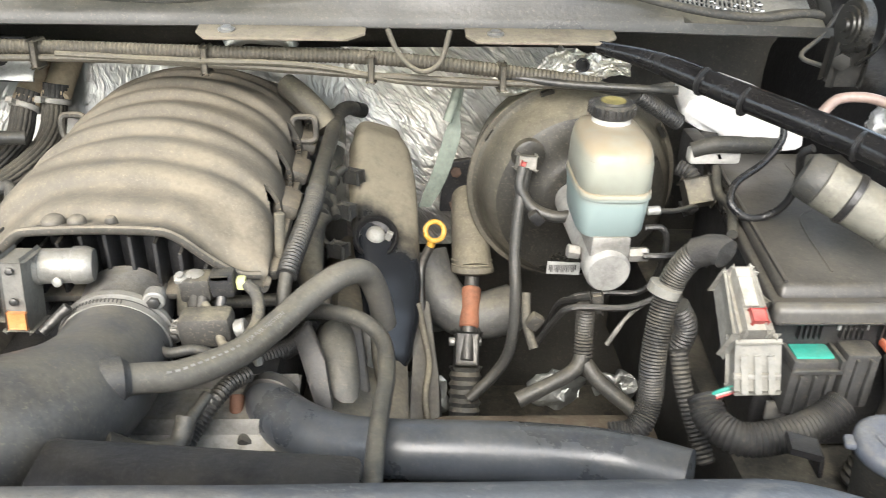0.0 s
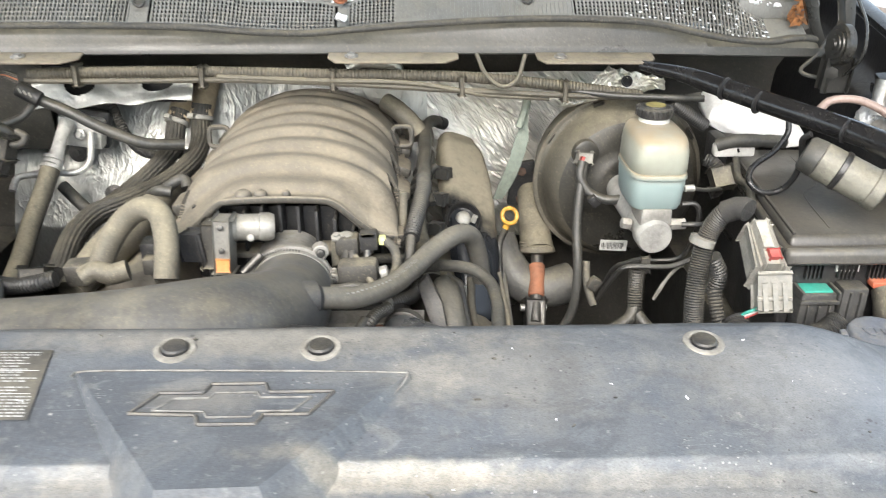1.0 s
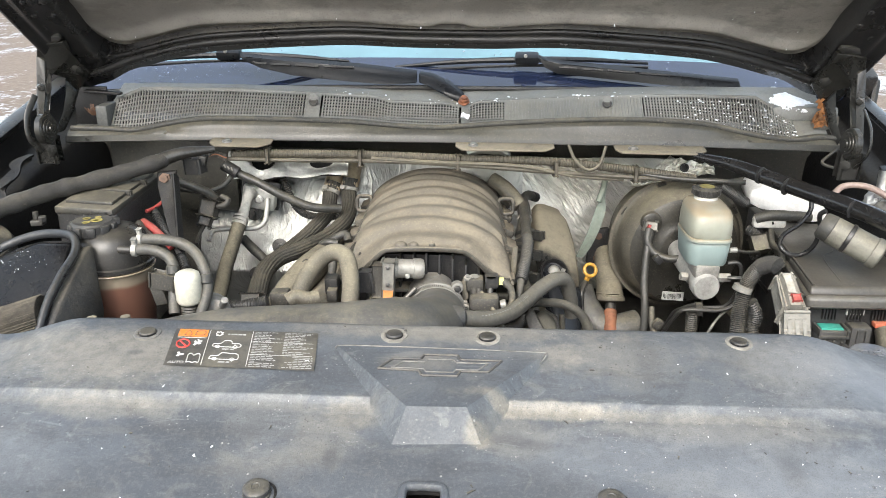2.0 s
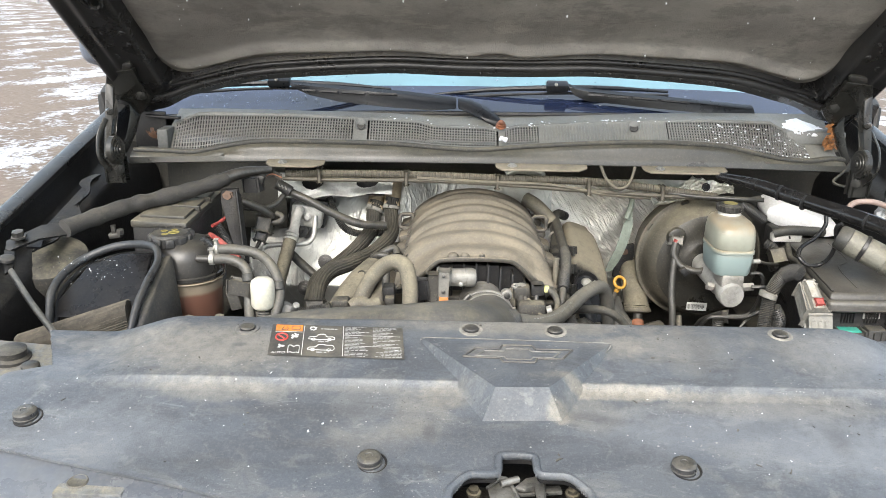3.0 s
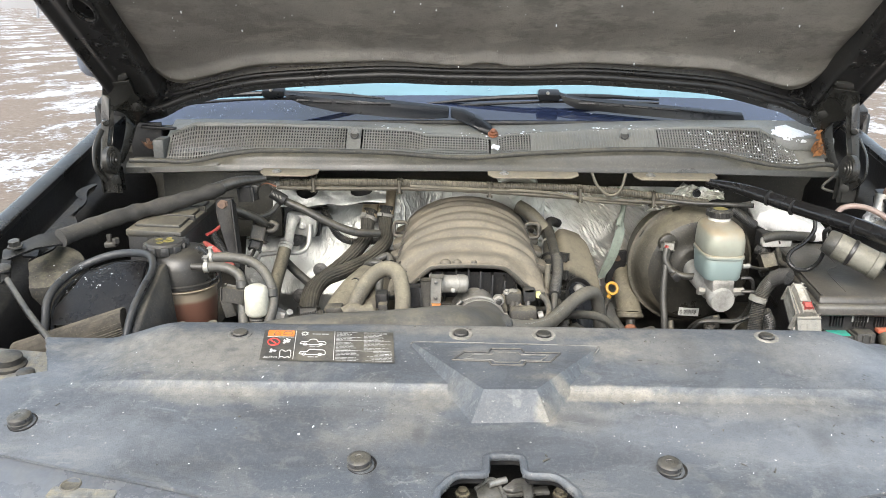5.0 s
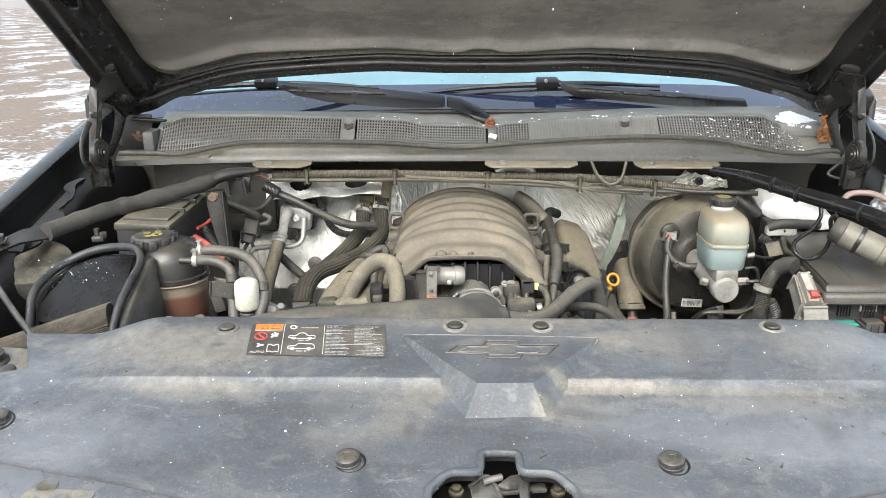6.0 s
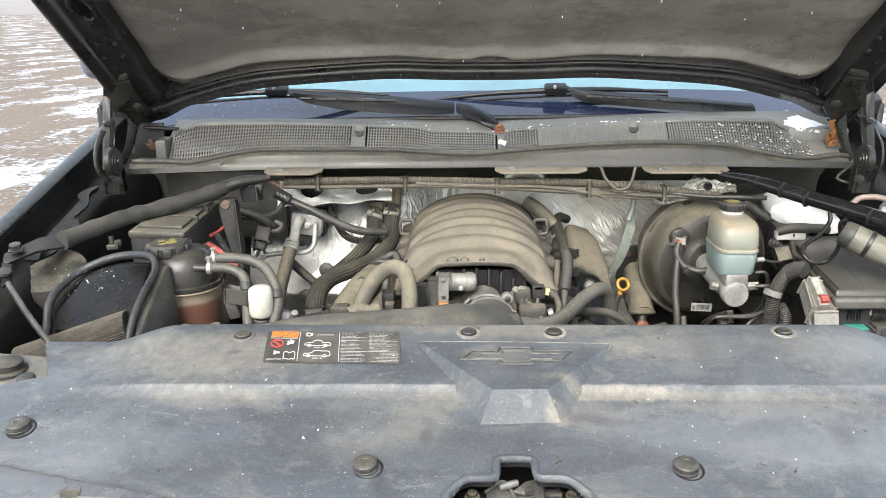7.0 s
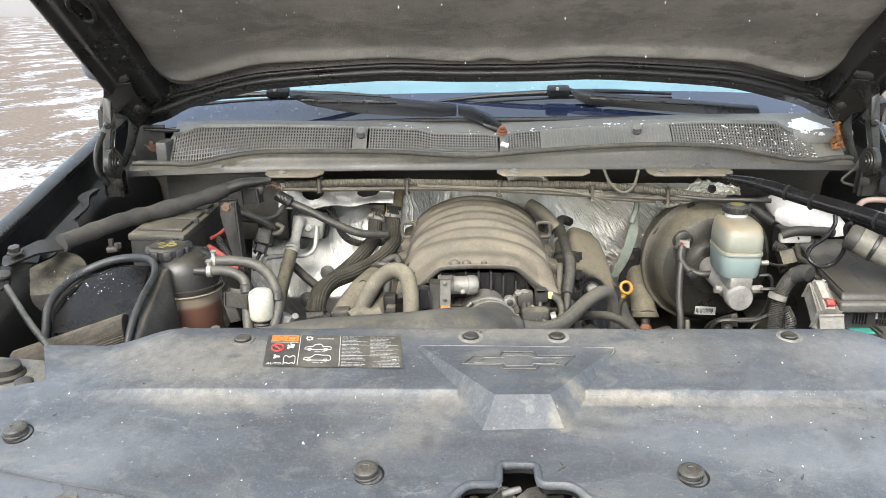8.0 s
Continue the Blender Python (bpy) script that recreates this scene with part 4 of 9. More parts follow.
        for y in (0.62, 4.05):
            wheel = part("wheel", lathe((s * 0.90, y, 0.395), (s, 0, 0), [(-0.24, 0.27), (-0.24, 0.37), (-0.21, 0.395), (-0.03, 0.395), (0.0, 0.37), (0.0, 0.27), (-0.02, 0.25)], 48), rubber, body)
            part("rim", lathe((s * 0.90, y, 0.395), (s, 0, 0), [(-0.18, 0.26), (-0.02, 0.255), (-0.03, 0.22), (-0.06, 0.20), (-0.05, 0.06), (-0.02, 0.05), (-0.02, 0.0)], 32), cast_alu, wheel)
    part("front_fascia", box(-0.92, 0.92, -0.30, -0.16, 0.45, 1.00, 0.05, 3), lower, body)
    part("tailgate", box(-0.92, 0.92, 4.92, 4.98, 0.60, 1.38, 0.02), lower, body)
    part("bed_floor", box(-0.90, 0.90, 3.2, 4.95, 0.80, 0.85, 0.01), lower, body)
    part("cab_rear", box(-0.92, 0.92, 3.15, 3.22, 0.60, 1.80, 0.03), lower, body)
    part("cab_top", box(-0.80, 0.80, 2.38, 3.2, 1.80, 1.86, 0.03), body_paint, body)
    part("underbody", box(-0.90, 0.90, 1.30, 4.90, 0.42, 0.50, 0.01), lower, body)
    # passenger-side mirror seen beyond the fender
    part("mirror_arm", obox((-0.94, 1.62, 1.38), (-1.08, 1.82, 1.50), 0.05, 0.04, bevel=0.008), body_paint, body)
    part("mirror_housing", box(-1.22, -1.04, 1.75, 1.92, 1.43, 1.60, 0.05, 3), surf("mirror_shell", (0.10, 0.115, 0.145), 0.4), body)


build_shell()


# ---- cowl: crossbar with seal, grille panel, windshield, wipers ----
def cowl_wave(x):
    """Height of the cowl's upper line: two low swells with dips in the middle and at the ends."""
    return curve(x, [(-0.78, -0.026), (-0.70, -0.026), (-0.648, -0.028), (-0.572, -0.013), (-0.51, -0.003), (-0.45, -0.001), (-0.33, -0.001), (-0.206, -0.003), (-0.133, -0.008), (-0.085, -0.011), (-0.02, -0.012), (0.036, -0.007), (0.096, -0.002), (0.216, 0.006), (0.335, 0.0105), (0.454, 0.008), (0.514, 0.002), (0.575, -0.011), (0.635, -0.021), (0.69, -0.024), (0.742, -0.018), (0.78, -0.025)])


def cowl_foot(x):
    return curve(x, [(-0.79, 0.0), (-0.55, 0.008), (-0.3, 0.012), (0.45, 0.013), (0.79, 0.008)])


def build_cowl():
    bar = thing("cowl_crossbar", (0, 1.0, 1.3), "black steel cowl crossbar with rubber seal, dusty, across the firewall", "crossbar")
    prof = [(1.055, 0.052), (1.02, 0.052), (1.004, 0.048), (0.998, 0.040), (0.996, 0.012), (0.990, 0.006), (0.988, -0.006), (1.0, -0.010), (1.04, -0.010)]
    xs = span(-0.78, 0.78, 120)
    bm = sheet(list(range(len(prof))), xs, lambda i, x: (x, prof[int(i)][0], 1.312 + prof[int(i)][1] + (cowl_wave(x) - 0.008 if prof[int(i)][1] > 0.03 else cowl_foot(x) - (0.010 if prof[int(i)][1] > 0.01 and cowl_wave(x) < -0.015 else 0.0))), None, 0.003)
    part("bar", bm, surf("cowl_black", (0.030, 0.031, 0.029), 0.36, var=0.25, dust=0.30, even=0.35, scale=5, bump=0.1), bar)
    part("seal", tube([(x, 1.010, 1.356 + cowl_wave(x)) for x in span(-0.775, 0.775, 62)], 0.0062, 10, 0.008), surf("seal_rubber", (0.03, 0.03, 0.028), 0.6, dust=0.4), bar)
    # tan-dusted bracket tabs along the lower edge
    tab = surf("tab_steel", (0.17, 0.145, 0.11), 0.6, var=0.4, dust=0.7, scale=14)
    for x0, x1, y in ((-0.478, -0.355, 0.955), (0.010, 0.205, 0.96), (0.322, 0.500, 0.955)):
        bm = prism([(x0, y + 0.008, 1.318), (x0 + 0.012, y - 0.008, 1.315), (x1 - 0.02, y - 0.008, 1.315), (x1, y + 0.012, 1.317), (x1, 1.0, 1.322), (x0, 1.0, 1.322)], (0, 0, -0.0035), 0.001)
        part("tab", bm, tab, bar)
        part("tab_bolt", lathe((x0 + 0.035, y + 0.012, 1.317), (0, -0.1, 1), [(0, 0.010), (0.003, 0.010), (0.0035, 0.006), (0.006, 0.006), (0.0065, 0)], 16), steel, bar)

    part("side_panel", box(-0.73, -0.46, 1.075, 1.085, 1.14, 1.302, 0.004), surf("panel_olive", (0.030, 0.029, 0.024), 0.5, dust=0.3), bar)

    # slotted panel
    panel = thing("cowl_grille", (0, 1.09, 1.36), "grey slotted plastic cowl panel, wet and flecked with snow", "grille")
    gm = surf("cowl_grey", (0.150, 0.153, 0.148), 0.42, dust=0.3, even=0.5, fine=300)

    def low(x):
        return Vector((x, 1.030, 1.350 + cowl_wave(x)))

    def top_h(x):
        return pieces(x, [(-0.78, -0.004), (-0.73, 0.004), (-0.712, 0.015), (-0.65, 0.042), (-0.46, 0.041), (-0.24, 0.035), (-0.16, 0.032), (-0.125, 0.022), (-0.01, 0.020), (0.012, 0.015), (0.035, 0.016), (0.055, 0.024), (0.114, 0.027), (0.226, 0.034), (0.35, 0.040), (0.47, 0.044), (0.62, 0.043), (0.66, 0.021), (0.692, -0.001), (0.78, -0.005)])

    def at(x, v):
        p = low(x)
        return (x, p.y + 0.055 * v, 1.362 + (p.z - 1.362) * (1 - v) + top_h(x) * v)

    def slotted(x):
        return not (0.11 < x < 0.385 or abs(x + 0.285) < 0.016 or abs(x) > 0.70 or 0.018 < x < 0.034)

    solid = sheet(span(-0.712, 0.76, 294), span(0, 1, 12), at, lambda x, v: not slotted(x) or v < 0.06 or v > 0.90, 0.003)
    part("frame_panel", solid, gm, panel)
    for x in span(-0.70, 0.70, 232):
        if slotted(x):
            part("slot_bar", obox(at(x, 0.02), at(x, 0.94), 0.0024, 0.003, (0, -1, 0.6), 0), gm, panel)
    for x in span(0.118, 0.378, 40):
        part("panel_rib", obox(Vector(at(x, 0.10)) + Vector((0, -0.0005, 0.0008)), Vector(at(x, 0.88)) + Vector((0, -0.0005, 0.0008)), 0.0016, 0.0022, (0, -1, 0.6), 0), gm, panel)
    for k in range(1, 8):
        v = 0.06 + k * 0.84 / 8
        run = []
        for x in span(-0.70, 0.70, 280):
            if slotted(x):
                run.append(at(x, v))
            elif len(run) > 3:
                part("cross_bar", tube(run[::4] + [run[-1]], 0.0015, 6, 0.015), gm, panel)
                run = []
            else:
                run = []
        if len(run) > 3:
            part("cross_bar", tube(run[::4] + [run[-1]], 0.0015, 6, 0.015), gm, panel)
    part("rear_flange", sheet(span(-0.712, 0.76, 98), span(0, 1, 4), lambda x, v: (x, 1.090 + 0.055 * v, at(x, 1)[2] + (max(1.402 + 0.012 * smooth(0.0, 0.6, x), at(x, 1)[2]) - at(x, 1)[2]) * v), None, 0.003), gm, panel)
    # black box added below the slots to supply their shade
    part("slot_shade_box", box(-0.72, 0.72, 1.075, 1.15, 1.30, 1.338, 0.005), rubber_clean, panel)
    for x in (-0.285, 0.315):
        c = Vector(at(x, 0.62)) + Vector((0, -0.003, 0.003))
        part("panel_clip", prism([c + Vector((0.012 * math.cos(q), 0.004, 0.016 * math.sin(q))) for q in span(0, 2 * math.pi, 24)[:-1]], (0, -0.005, 0.002), 0.001), gm, panel)
        part("clip_head", lathe(c + Vector((0, -0.001, 0.001)), (0, -0.8, 0.55), [(-0.002, 0.0095), (0.002, 0.0095), (0.003, 0.0075), (0.0015, 0.006), (0.0015, 0.0)], 20), black_plastic, panel)
    for s in (-1,):
        part("end_block", box(min(s * 0.704, s * 0.728), max(s * 0.704, s * 0.728), 1.025, 1.08, 1.325, 1.374, 0.004), surf("end_grey", (0.085, 0.087, 0.085), 0.5, dust=0.2), panel)
        # added black sheet stands in for the shaded cavity at this corner
        part("corner_shade_panel", box(-0.800, -0.728, 1.090, 1.098, 1.30, 1.402, 0.002), inner_black, panel)
        part("latch_plate", obox((s * 0.765, 1.07, 1.396), (s * 0.688, 1.07, 1.392), 0.016, 0.006, bevel=0.002), inner_black, panel)

    # windshield
    def wz(x, v):
        bow = 0.10 * (abs(x) / 0.78) ** 2
        return (x, 1.135 + bow * 0.6 + 0.80 * v, 1.409 + 0.010 * smooth(0.0, 0.6, x) - 0.3 * bow + 0.40 * v - 0.03 * v * v)

    ws = thing("windshield", (0, 1.5, 1.4), "windshield with the sky's reflection put into its colour, dotted with water drops", "windshield")
    # pane and lower band meet where the painted reflection turns navy
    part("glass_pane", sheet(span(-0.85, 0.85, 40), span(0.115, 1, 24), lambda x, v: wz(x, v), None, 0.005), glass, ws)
    part("frit_reflection_band", sheet(span(-0.85, 0.85, 40), span(0, 0.115, 5), lambda x, v: wz(x, v), None, 0.005), frit_reflection, ws, "printed lower edge of the glass, widened and coloured as its navy reflection")
    part("lower_trim", tube([Vector(wz(x, 0.0)) - Vector((0, 0, 0.006)) for x in span(-0.78, 0.78, 24)], 0.005, 8), black_plastic, ws)
    rnd = random.Random(3)
    beads = []
    for i in range(260):
        x, v = (rnd.uniform(-0.76, -0.30) if i < 170 else rnd.uniform(-0.3, 0.75)), rnd.uniform(0.02, 0.22)
        p = Vector(wz(x, v)) + Vector((0, -0.0015, 0.003))
        r = rnd.uniform(0.0012, 0.0036)
        bm = bmesh.new()
        bmesh.ops.create_icosphere(bm, subdivisions=1, radius=r, matrix=Matrix.Translation(p) @ Matrix.Diagonal((1, 1, 0.6, 1)))
        beads.append(bm)
    part("water_drops", join(*beads), water, ws, kind="stuff")

    wet = surf("wiper_black", (0.010, 0.011, 0.013), 0.34, dust=0.0, bump=0.05, spec=0.3)

    def wiper(outline, slots, base, hub, blade_a, blade_b):
        wp = thing("windshield_wiper", hub, "black windshield wiper arm with wet rubber blade", "wiper", "wipers")
        arm = part("arm", prism(outline, (0, 0.014, 0.006), 0.003), wet, wp)
        for a, b in slots:
            part("slot", obox(Vector(a) + Vector((0, -0.002, 0.001)), Vector(b) + Vector((0, -0.002, 0.001)), 0.004, 0.004, (0, -1, 0.4), 0), rubber_clean, arm)
        if base:
            part("arm_base", prism(base, (0, 0.016, 0.006), 0.004), wet, wp)
        h = Vector(hub)
        part("hub_clip", obox(h + Vector((-0.026, 0.0, 0.0)), h + Vector((0.026, 0.0, 0.0)), 0.03, 0.020, (0, -0.4, 1), 0.006), wet, wp)
        part("hub_pin", rod(h + Vector((-0.004, -0.012, 0.006)), h + Vector((-0.004, -0.018, 0.006)), 0.004), steel, wp)
        a, b = Vector(blade_a), Vector(blade_b)
        part("blade_spine", tube([a, a.lerp(h, 0.5) + Vector((0, 0, 0.002)), h + Vector((0, 0.004, -0.004)), b.lerp(h, 0.5) + Vector((0, 0, 0.002)), b], 0.006, 8, radii=[0.003, 0.0055, 0.007, 0.0055, 0.003]), wet, wp)
        d = Vector((0, -0.004, -0.008))
        part("blade_rubber", tube([a + d, h + Vector((0, 0, -0.016)), b + d], 0.0032, 6), rubber_clean, wp)

    wiper([(-0.471, 1.17, 1.466), (-0.45, 1.16, 1.457), (-0.343, 1.15, 1.452), (-0.201, 1.14, 1.444), (-0.076, 1.13, 1.434), (-0.076, 1.12, 1.414), (-0.137, 1.12, 1.411), (-0.226, 1.13, 1.415), (-0.342, 1.14, 1.424), (-0.414, 1.15, 1.436), (-0.455, 1.16, 1.452)],
          [((-0.429, 1.148, 1.448), (-0.399, 1.147, 1.447)), ((-0.389, 1.147, 1.446), (-0.347, 1.145, 1.445)), ((-0.337, 1.145, 1.445), (-0.286, 1.143, 1.443)), ((-0.275, 1.142, 1.443), (-0.211, 1.14, 1.443))],
          [(-0.072, 1.125, 1.434), (-0.041, 1.12, 1.429), (-0.008, 1.11, 1.415), (0.022, 1.1, 1.396), (0.03, 1.09, 1.38), (0.009, 1.095, 1.38), (-0.023, 1.1, 1.4), (-0.053, 1.11, 1.413), (-0.072, 1.12, 1.414)],
          (-0.486, 1.175, 1.464), (-0.709, 1.2, 1.439), (-0.229, 1.2, 1.448))
    wiper([(0.178, 1.18, 1.466), (0.199, 1.17, 1.457), (0.228, 1.165, 1.451), (0.323, 1.16, 1.446), (0.46, 1.15, 1.435), (0.602, 1.145, 1.425), (0.609, 1.14, 1.405), (0.473, 1.145, 1.413), (0.336, 1.155, 1.423), (0.222, 1.165, 1.431), (0.194, 1.17, 1.444)],
          [((0.225, 1.162, 1.446), (0.262, 1.16, 1.445)), ((0.272, 1.158, 1.444), (0.317, 1.156, 1.442)), ((0.327, 1.155, 1.442), (0.383, 1.153, 1.438)), ((0.392, 1.15, 1.438), (0.457, 1.148, 1.434))],
          None, (0.157, 1.185, 1.462), (-0.129, 1.2, 1.437), (0.423, 1.22, 1.45))
    nut_rust = surf("nut_rust", (0.20, 0.075, 0.035), 0.6, var=0.6, scale=80)
    nut = Vector((0.024, 1.068, 1.39))
    part("wiper_nut", lathe(nut + Vector((0, 0.005, -0.004)), (0, -0.55, 0.83), [(0, 0.012), (0.002, 0.012), (0.003, 0.0095), (0.008, 0.0095), (0.009, 0.006), (0.013, 0.006), (0.0135, 0)], 12), nut_rust, None, "rusty hexagonal nut on the wiper spindle", "nut")
    # slush caught in the cowl's corner
    part("corner_tray", box(0.655, 0.79, 1.075, 1.185, 1.355, 1.386, 0.008), gm, panel)

    def slush(x, y):
        q = Vector((x * 26, y * 26, 3))
        edge = 0.5 + 0.6 * noise.noise(q) + 0.5 * noise.noise(q * 2.7) + 0.35 * noise.noise(q * 7)
        d = math.hypot((x - 0.700) / 0.055, (y - 1.118) / 0.055)
        return 1.0 - d + 0.55 * (edge - 0.5)

    bm = sheet(span(0.625, 0.775, 75), span(1.055, 1.180, 62), lambda x, y: (x, y, 1.386 + 0.32 * (y - 1.09) - 0.20 * max(0, x - 0.70) + 0.004 * smooth(0, 0.5, slush(x, y)) + 0.002 * noise.noise(Vector((x * 120, y * 120, 0)))), lambda x, y: slush(x, y) > 0.16, 0.003)
    part("snow_clump", bm, snow, None, "flat ragged patch of melting snow in the cowl corner", "snow", kind="stuff")
    bits = []
    for i in range(270):
        x = rnd.choice([rnd.uniform(0.42, 0.70), rnd.uniform(0.45, 0.66), rnd.uniform(0.5, 0.70), rnd.uniform(-0.3, 0.4)])
        p = Vector(at(x, rnd.uniform(0.0, 0.8) if x > 0.4 else rnd.uniform(0.9, 1.1))) + Vector((0, 0, 0.002))
        bm = bmesh.new()
        bmesh.ops.create_icosphere(bm, subdivisions=1, radius=rnd.choice([0.0005, 0.0007, 0.001, 0.0015, 0.0022]), matrix=Matrix.Translation(p) @ Matrix.Diagonal((rnd.uniform(0.8, 2), 1, 0.7, 1)))
        bits.append(bm)
    part("snow_bits", join(*bits), snow, None, "bits of snow lodged in the cowl slots", "snow", kind="stuff")
    p = Vector((0.028, 1.026, 1.366))
    bm = bmesh.new()
    bmesh.ops.create_icosphere(bm, subdivisions=3, radius=0.009, matrix=Matrix.Translation(p) @ Matrix.Diagonal((1, 0.5, 0.8, 1)))
    for v in bm.verts:
        v.co += 0.005 * Vector(noise.noise_vector(v.co * 110))
    part("snow_clump", bm, snow, None, "small lump of snow below the wiper nut", "snow")


build_cowl()


# ---- hood ----
HANG = radians(35.5)
H0 = Vector((0, 1.075, 1.430))
HV, HN = Vector((0, -math.cos(HANG), math.sin(HANG))), Vector((0, -math.sin(HANG), -math.cos(HANG)))


def hood_at(x, v, h=0.0):
    """x across, v metres forward from the hinge line, h metres below the inner rim's plane."""
    return H0 + Vector((x, 0, 0)) + HV * v + HN * h


def hood_rear(x):
    return curve(abs(x), [(0, 0.142), (0.085, 0.143), (0.2, 0.149), (0.30, 0.141), (0.43, 0.124), (0.494, 0.111), (0.559, 0.087), (0.63, 0.054), (0.70, 0.024), (0.76, 0.004), (0.83, -0.008)])


def pad_edge(x):
    a = abs(x)
    return curve(a, [(0, 0.153), (0.02, 0.152), (0.04, 0.142), (0.09, 0.143), (0.2, 0.154), (0.31, 0.149), (0.43, 0.140), (0.492, 0.128), (0.558, 0.100), (0.62, 0.073), (0.655, 0.065), (0.676, 0.072), (0.690, 0.092), (0.700, 0.135), (0.706, 0.20)])


def build_hood():
    hood = thing("hood", H0, "raised black hood with dusty grey felt liner on its underside", "hood")
    L = 1.36
    inner = surf("hood_inner", (0.014, 0.014, 0.015), 0.28, dust=0.08, bump=0.05)
    outer = sheet(span(-1, 1, 50), span(0, 1, 30), lambda u, w: hood_at(u * 0.835, hood_rear(u * 0.73) - 0.02 + (L - hood_rear(u * 0.73) + 0.02) * w, -0.060 - 0.03 * (1 - u ** 4)), None, 0.004)
    part("outer_skin", outer, body_paint, hood)

    def inner_h(x, w):
        a = abs(x)
        deep = smooth(0.708, 0.690, a) * smooth(0.010, 0.024, w)
        lip = 0.010 * math.exp(-((a - 0.795) / 0.012) ** 2) - 0.020 * smooth(0.800, 0.822, a)
        return -0.040 * deep - 0.020 * smooth(0.74, 0.66, a) * smooth(0.03, 0.02, w) * (1 - deep) + lip + 0.004 * math.exp(-((a - 0.765) / 0.010) ** 2)

    def hole(x, v):
        return ((abs(x) - 0.728) / 0.017) ** 2 + ((v - 0.388) / 0.034) ** 2 < 1

    xs = sorted(span(-0.826, 0.826, 120) + [s * k for s in (-1, 1) for k in span(0.685, 0.822, 34)])
    ws = [-0.05, -0.03, -0.015, -0.006, 0.0, 0.006, 0.012, 0.018, 0.026, 0.04] + span(0.06, 1.15, 110)
    part("inner_frame", sheet(xs, ws, lambda x, w: hood_at(x, hood_rear(x) + w, inner_h(x, w)), lambda x, w: not hole(x, hood_rear(x) + w), 0.003), inner, hood)
    for s in (-1, 1):
        part("hole_rim", tube([hood_at(s * 0.728 + 0.019 * math.cos(t), 0.388 + 0.036 * math.sin(t), 0.003) for t in span(0, 2 * math.pi, 28)], 0.004, 8, 0.004), inner, hood)
    part("edge_seal", tube([hood_at(x, hood_rear(x) + 0.001, -0.010 + 0.012 * smooth(0.62, 0.74, abs(x))) for x in span(-0.75, 0.75, 40)], 0.0085, 10), rubber_clean, hood)
    part("seal_rib", tube([hood_at(x, hood_rear(x) + 0.011, -0.019) for x in span(-0.70, 0.70, 40)], 0.0055, 10), rubber_clean, hood)

    def pad(u, w):
        x = u * 0.706
        e = pad_edge(x)
        v = e + (1.20 - e) * w
        d = min((1 - abs(u)) * 1.2, w * 1.6, (1 - w) * 1.6)
        roll = 0.013 * math.exp(-((v - e - 0.042) / 0.014) ** 2) * smooth(0.0, 0.12, 1 - abs(u))
        hollow = 0.003 * math.exp(-((v - e - 0.105) / 0.045) ** 2)
        return hood_at(x, v, -0.033 + 0.006 * smooth(0, 0.05, d) + roll - hollow + 0.0022 * noise.noise(Vector((x * 7, v * 7, 0))))

    rows = sorted(set(span(0, 0.14, 42) + span(0.14, 1, 50)))
    part("felt_liner", sheet(span(-1, 1, 120), rows, pad, None, 0.006), felt, hood, "dusty grey-brown felt hood liner")
    rnd = random.Random(9)
    drops = []
    for i in range(210):
        x = rnd.uniform(-0.72, 0.72)
        p = hood_at(x, hood_rear(x) - 0.0040 + rnd.uniform(-0.0012, 0.0012), -0.003 + 0.012 * smooth(0.62, 0.74, abs(x)) + rnd.uniform(-0.001, 0.001))
        bm = bmesh.new()
        bmesh.ops.create_icosphere(bm, subdivisions=1, radius=rnd.choice((0.0012, 0.0016, 0.0020, 0.0026, 0.0034)), matrix=Matrix.Translation(p))
        drops.append(bm)
    part("water_drops", join(*drops), rubber_clean, hood, kind="stuff")
    flecks = []
    for i in range(90):
        u, w = rnd.uniform(-0.95, 0.95), rnd.uniform(0.02, 0.45)
        p = Vector(pad(u, w)) + HN * 0.001
        bm = bmesh.new()
        bmesh.ops.create_icosphere(bm, subdivisions=1, radius=rnd.choice([0.0005, 0.0006, 0.0008, 0.0010, 0.0015]), matrix=Matrix.Translation(p) @ Matrix.Diagonal((1, 1, rnd.uniform(1, 2.5), 1)))
        flecks.append(bm)
    part("snow_flecks", join(*flecks), snow, hood, kind="stuff")
    for s in (-1, 1):
        for x, v in ((0.752, 0.268), (0.714, 0.269), (0.754, 0.225), (0.715, 0.226)):
            part("spot_bump", lathe(hood_at(s * x, v, -0.001), tuple(HN), [(0, 0.0062), (0.002, 0.0058), (0.0032, 0.004), (0.0034, 0.0)], 14), inner, hood)
        part("drain_hole", lathe(hood_at(s * 0.756, 0.185, 0.0005), tuple(HN), [(0, 0.008), (0.0015, 0.008), (0.0015, 0.006), (0.0005, 0.005), (0.0005, 0)], 16), rubber_clean, hood)

    # hinges
    leaf_dark = surf("leaf_dark", (0.075, 0.036, 0.018), 0.7, var=0.6, scale=60)
    hm = surf("hinge_black", (0.016, 0.016, 0.015), 0.28, dust=0.10, bump=0.06)
    upper = ((-0.807, 0.985, 1.499), (-0.734, 0.945, 1.509), (-0.747, 1, 1.479), (-0.739, 1.05, 1.438), (-0.75, 1.06, 1.423), (-0.776, 1.06, 1.394), (-0.786, 1.04, 1.429), (-0.792, 1, 1.443), (-0.802, 0.99, 1.417), (-0.818, 0.985, 1.413))
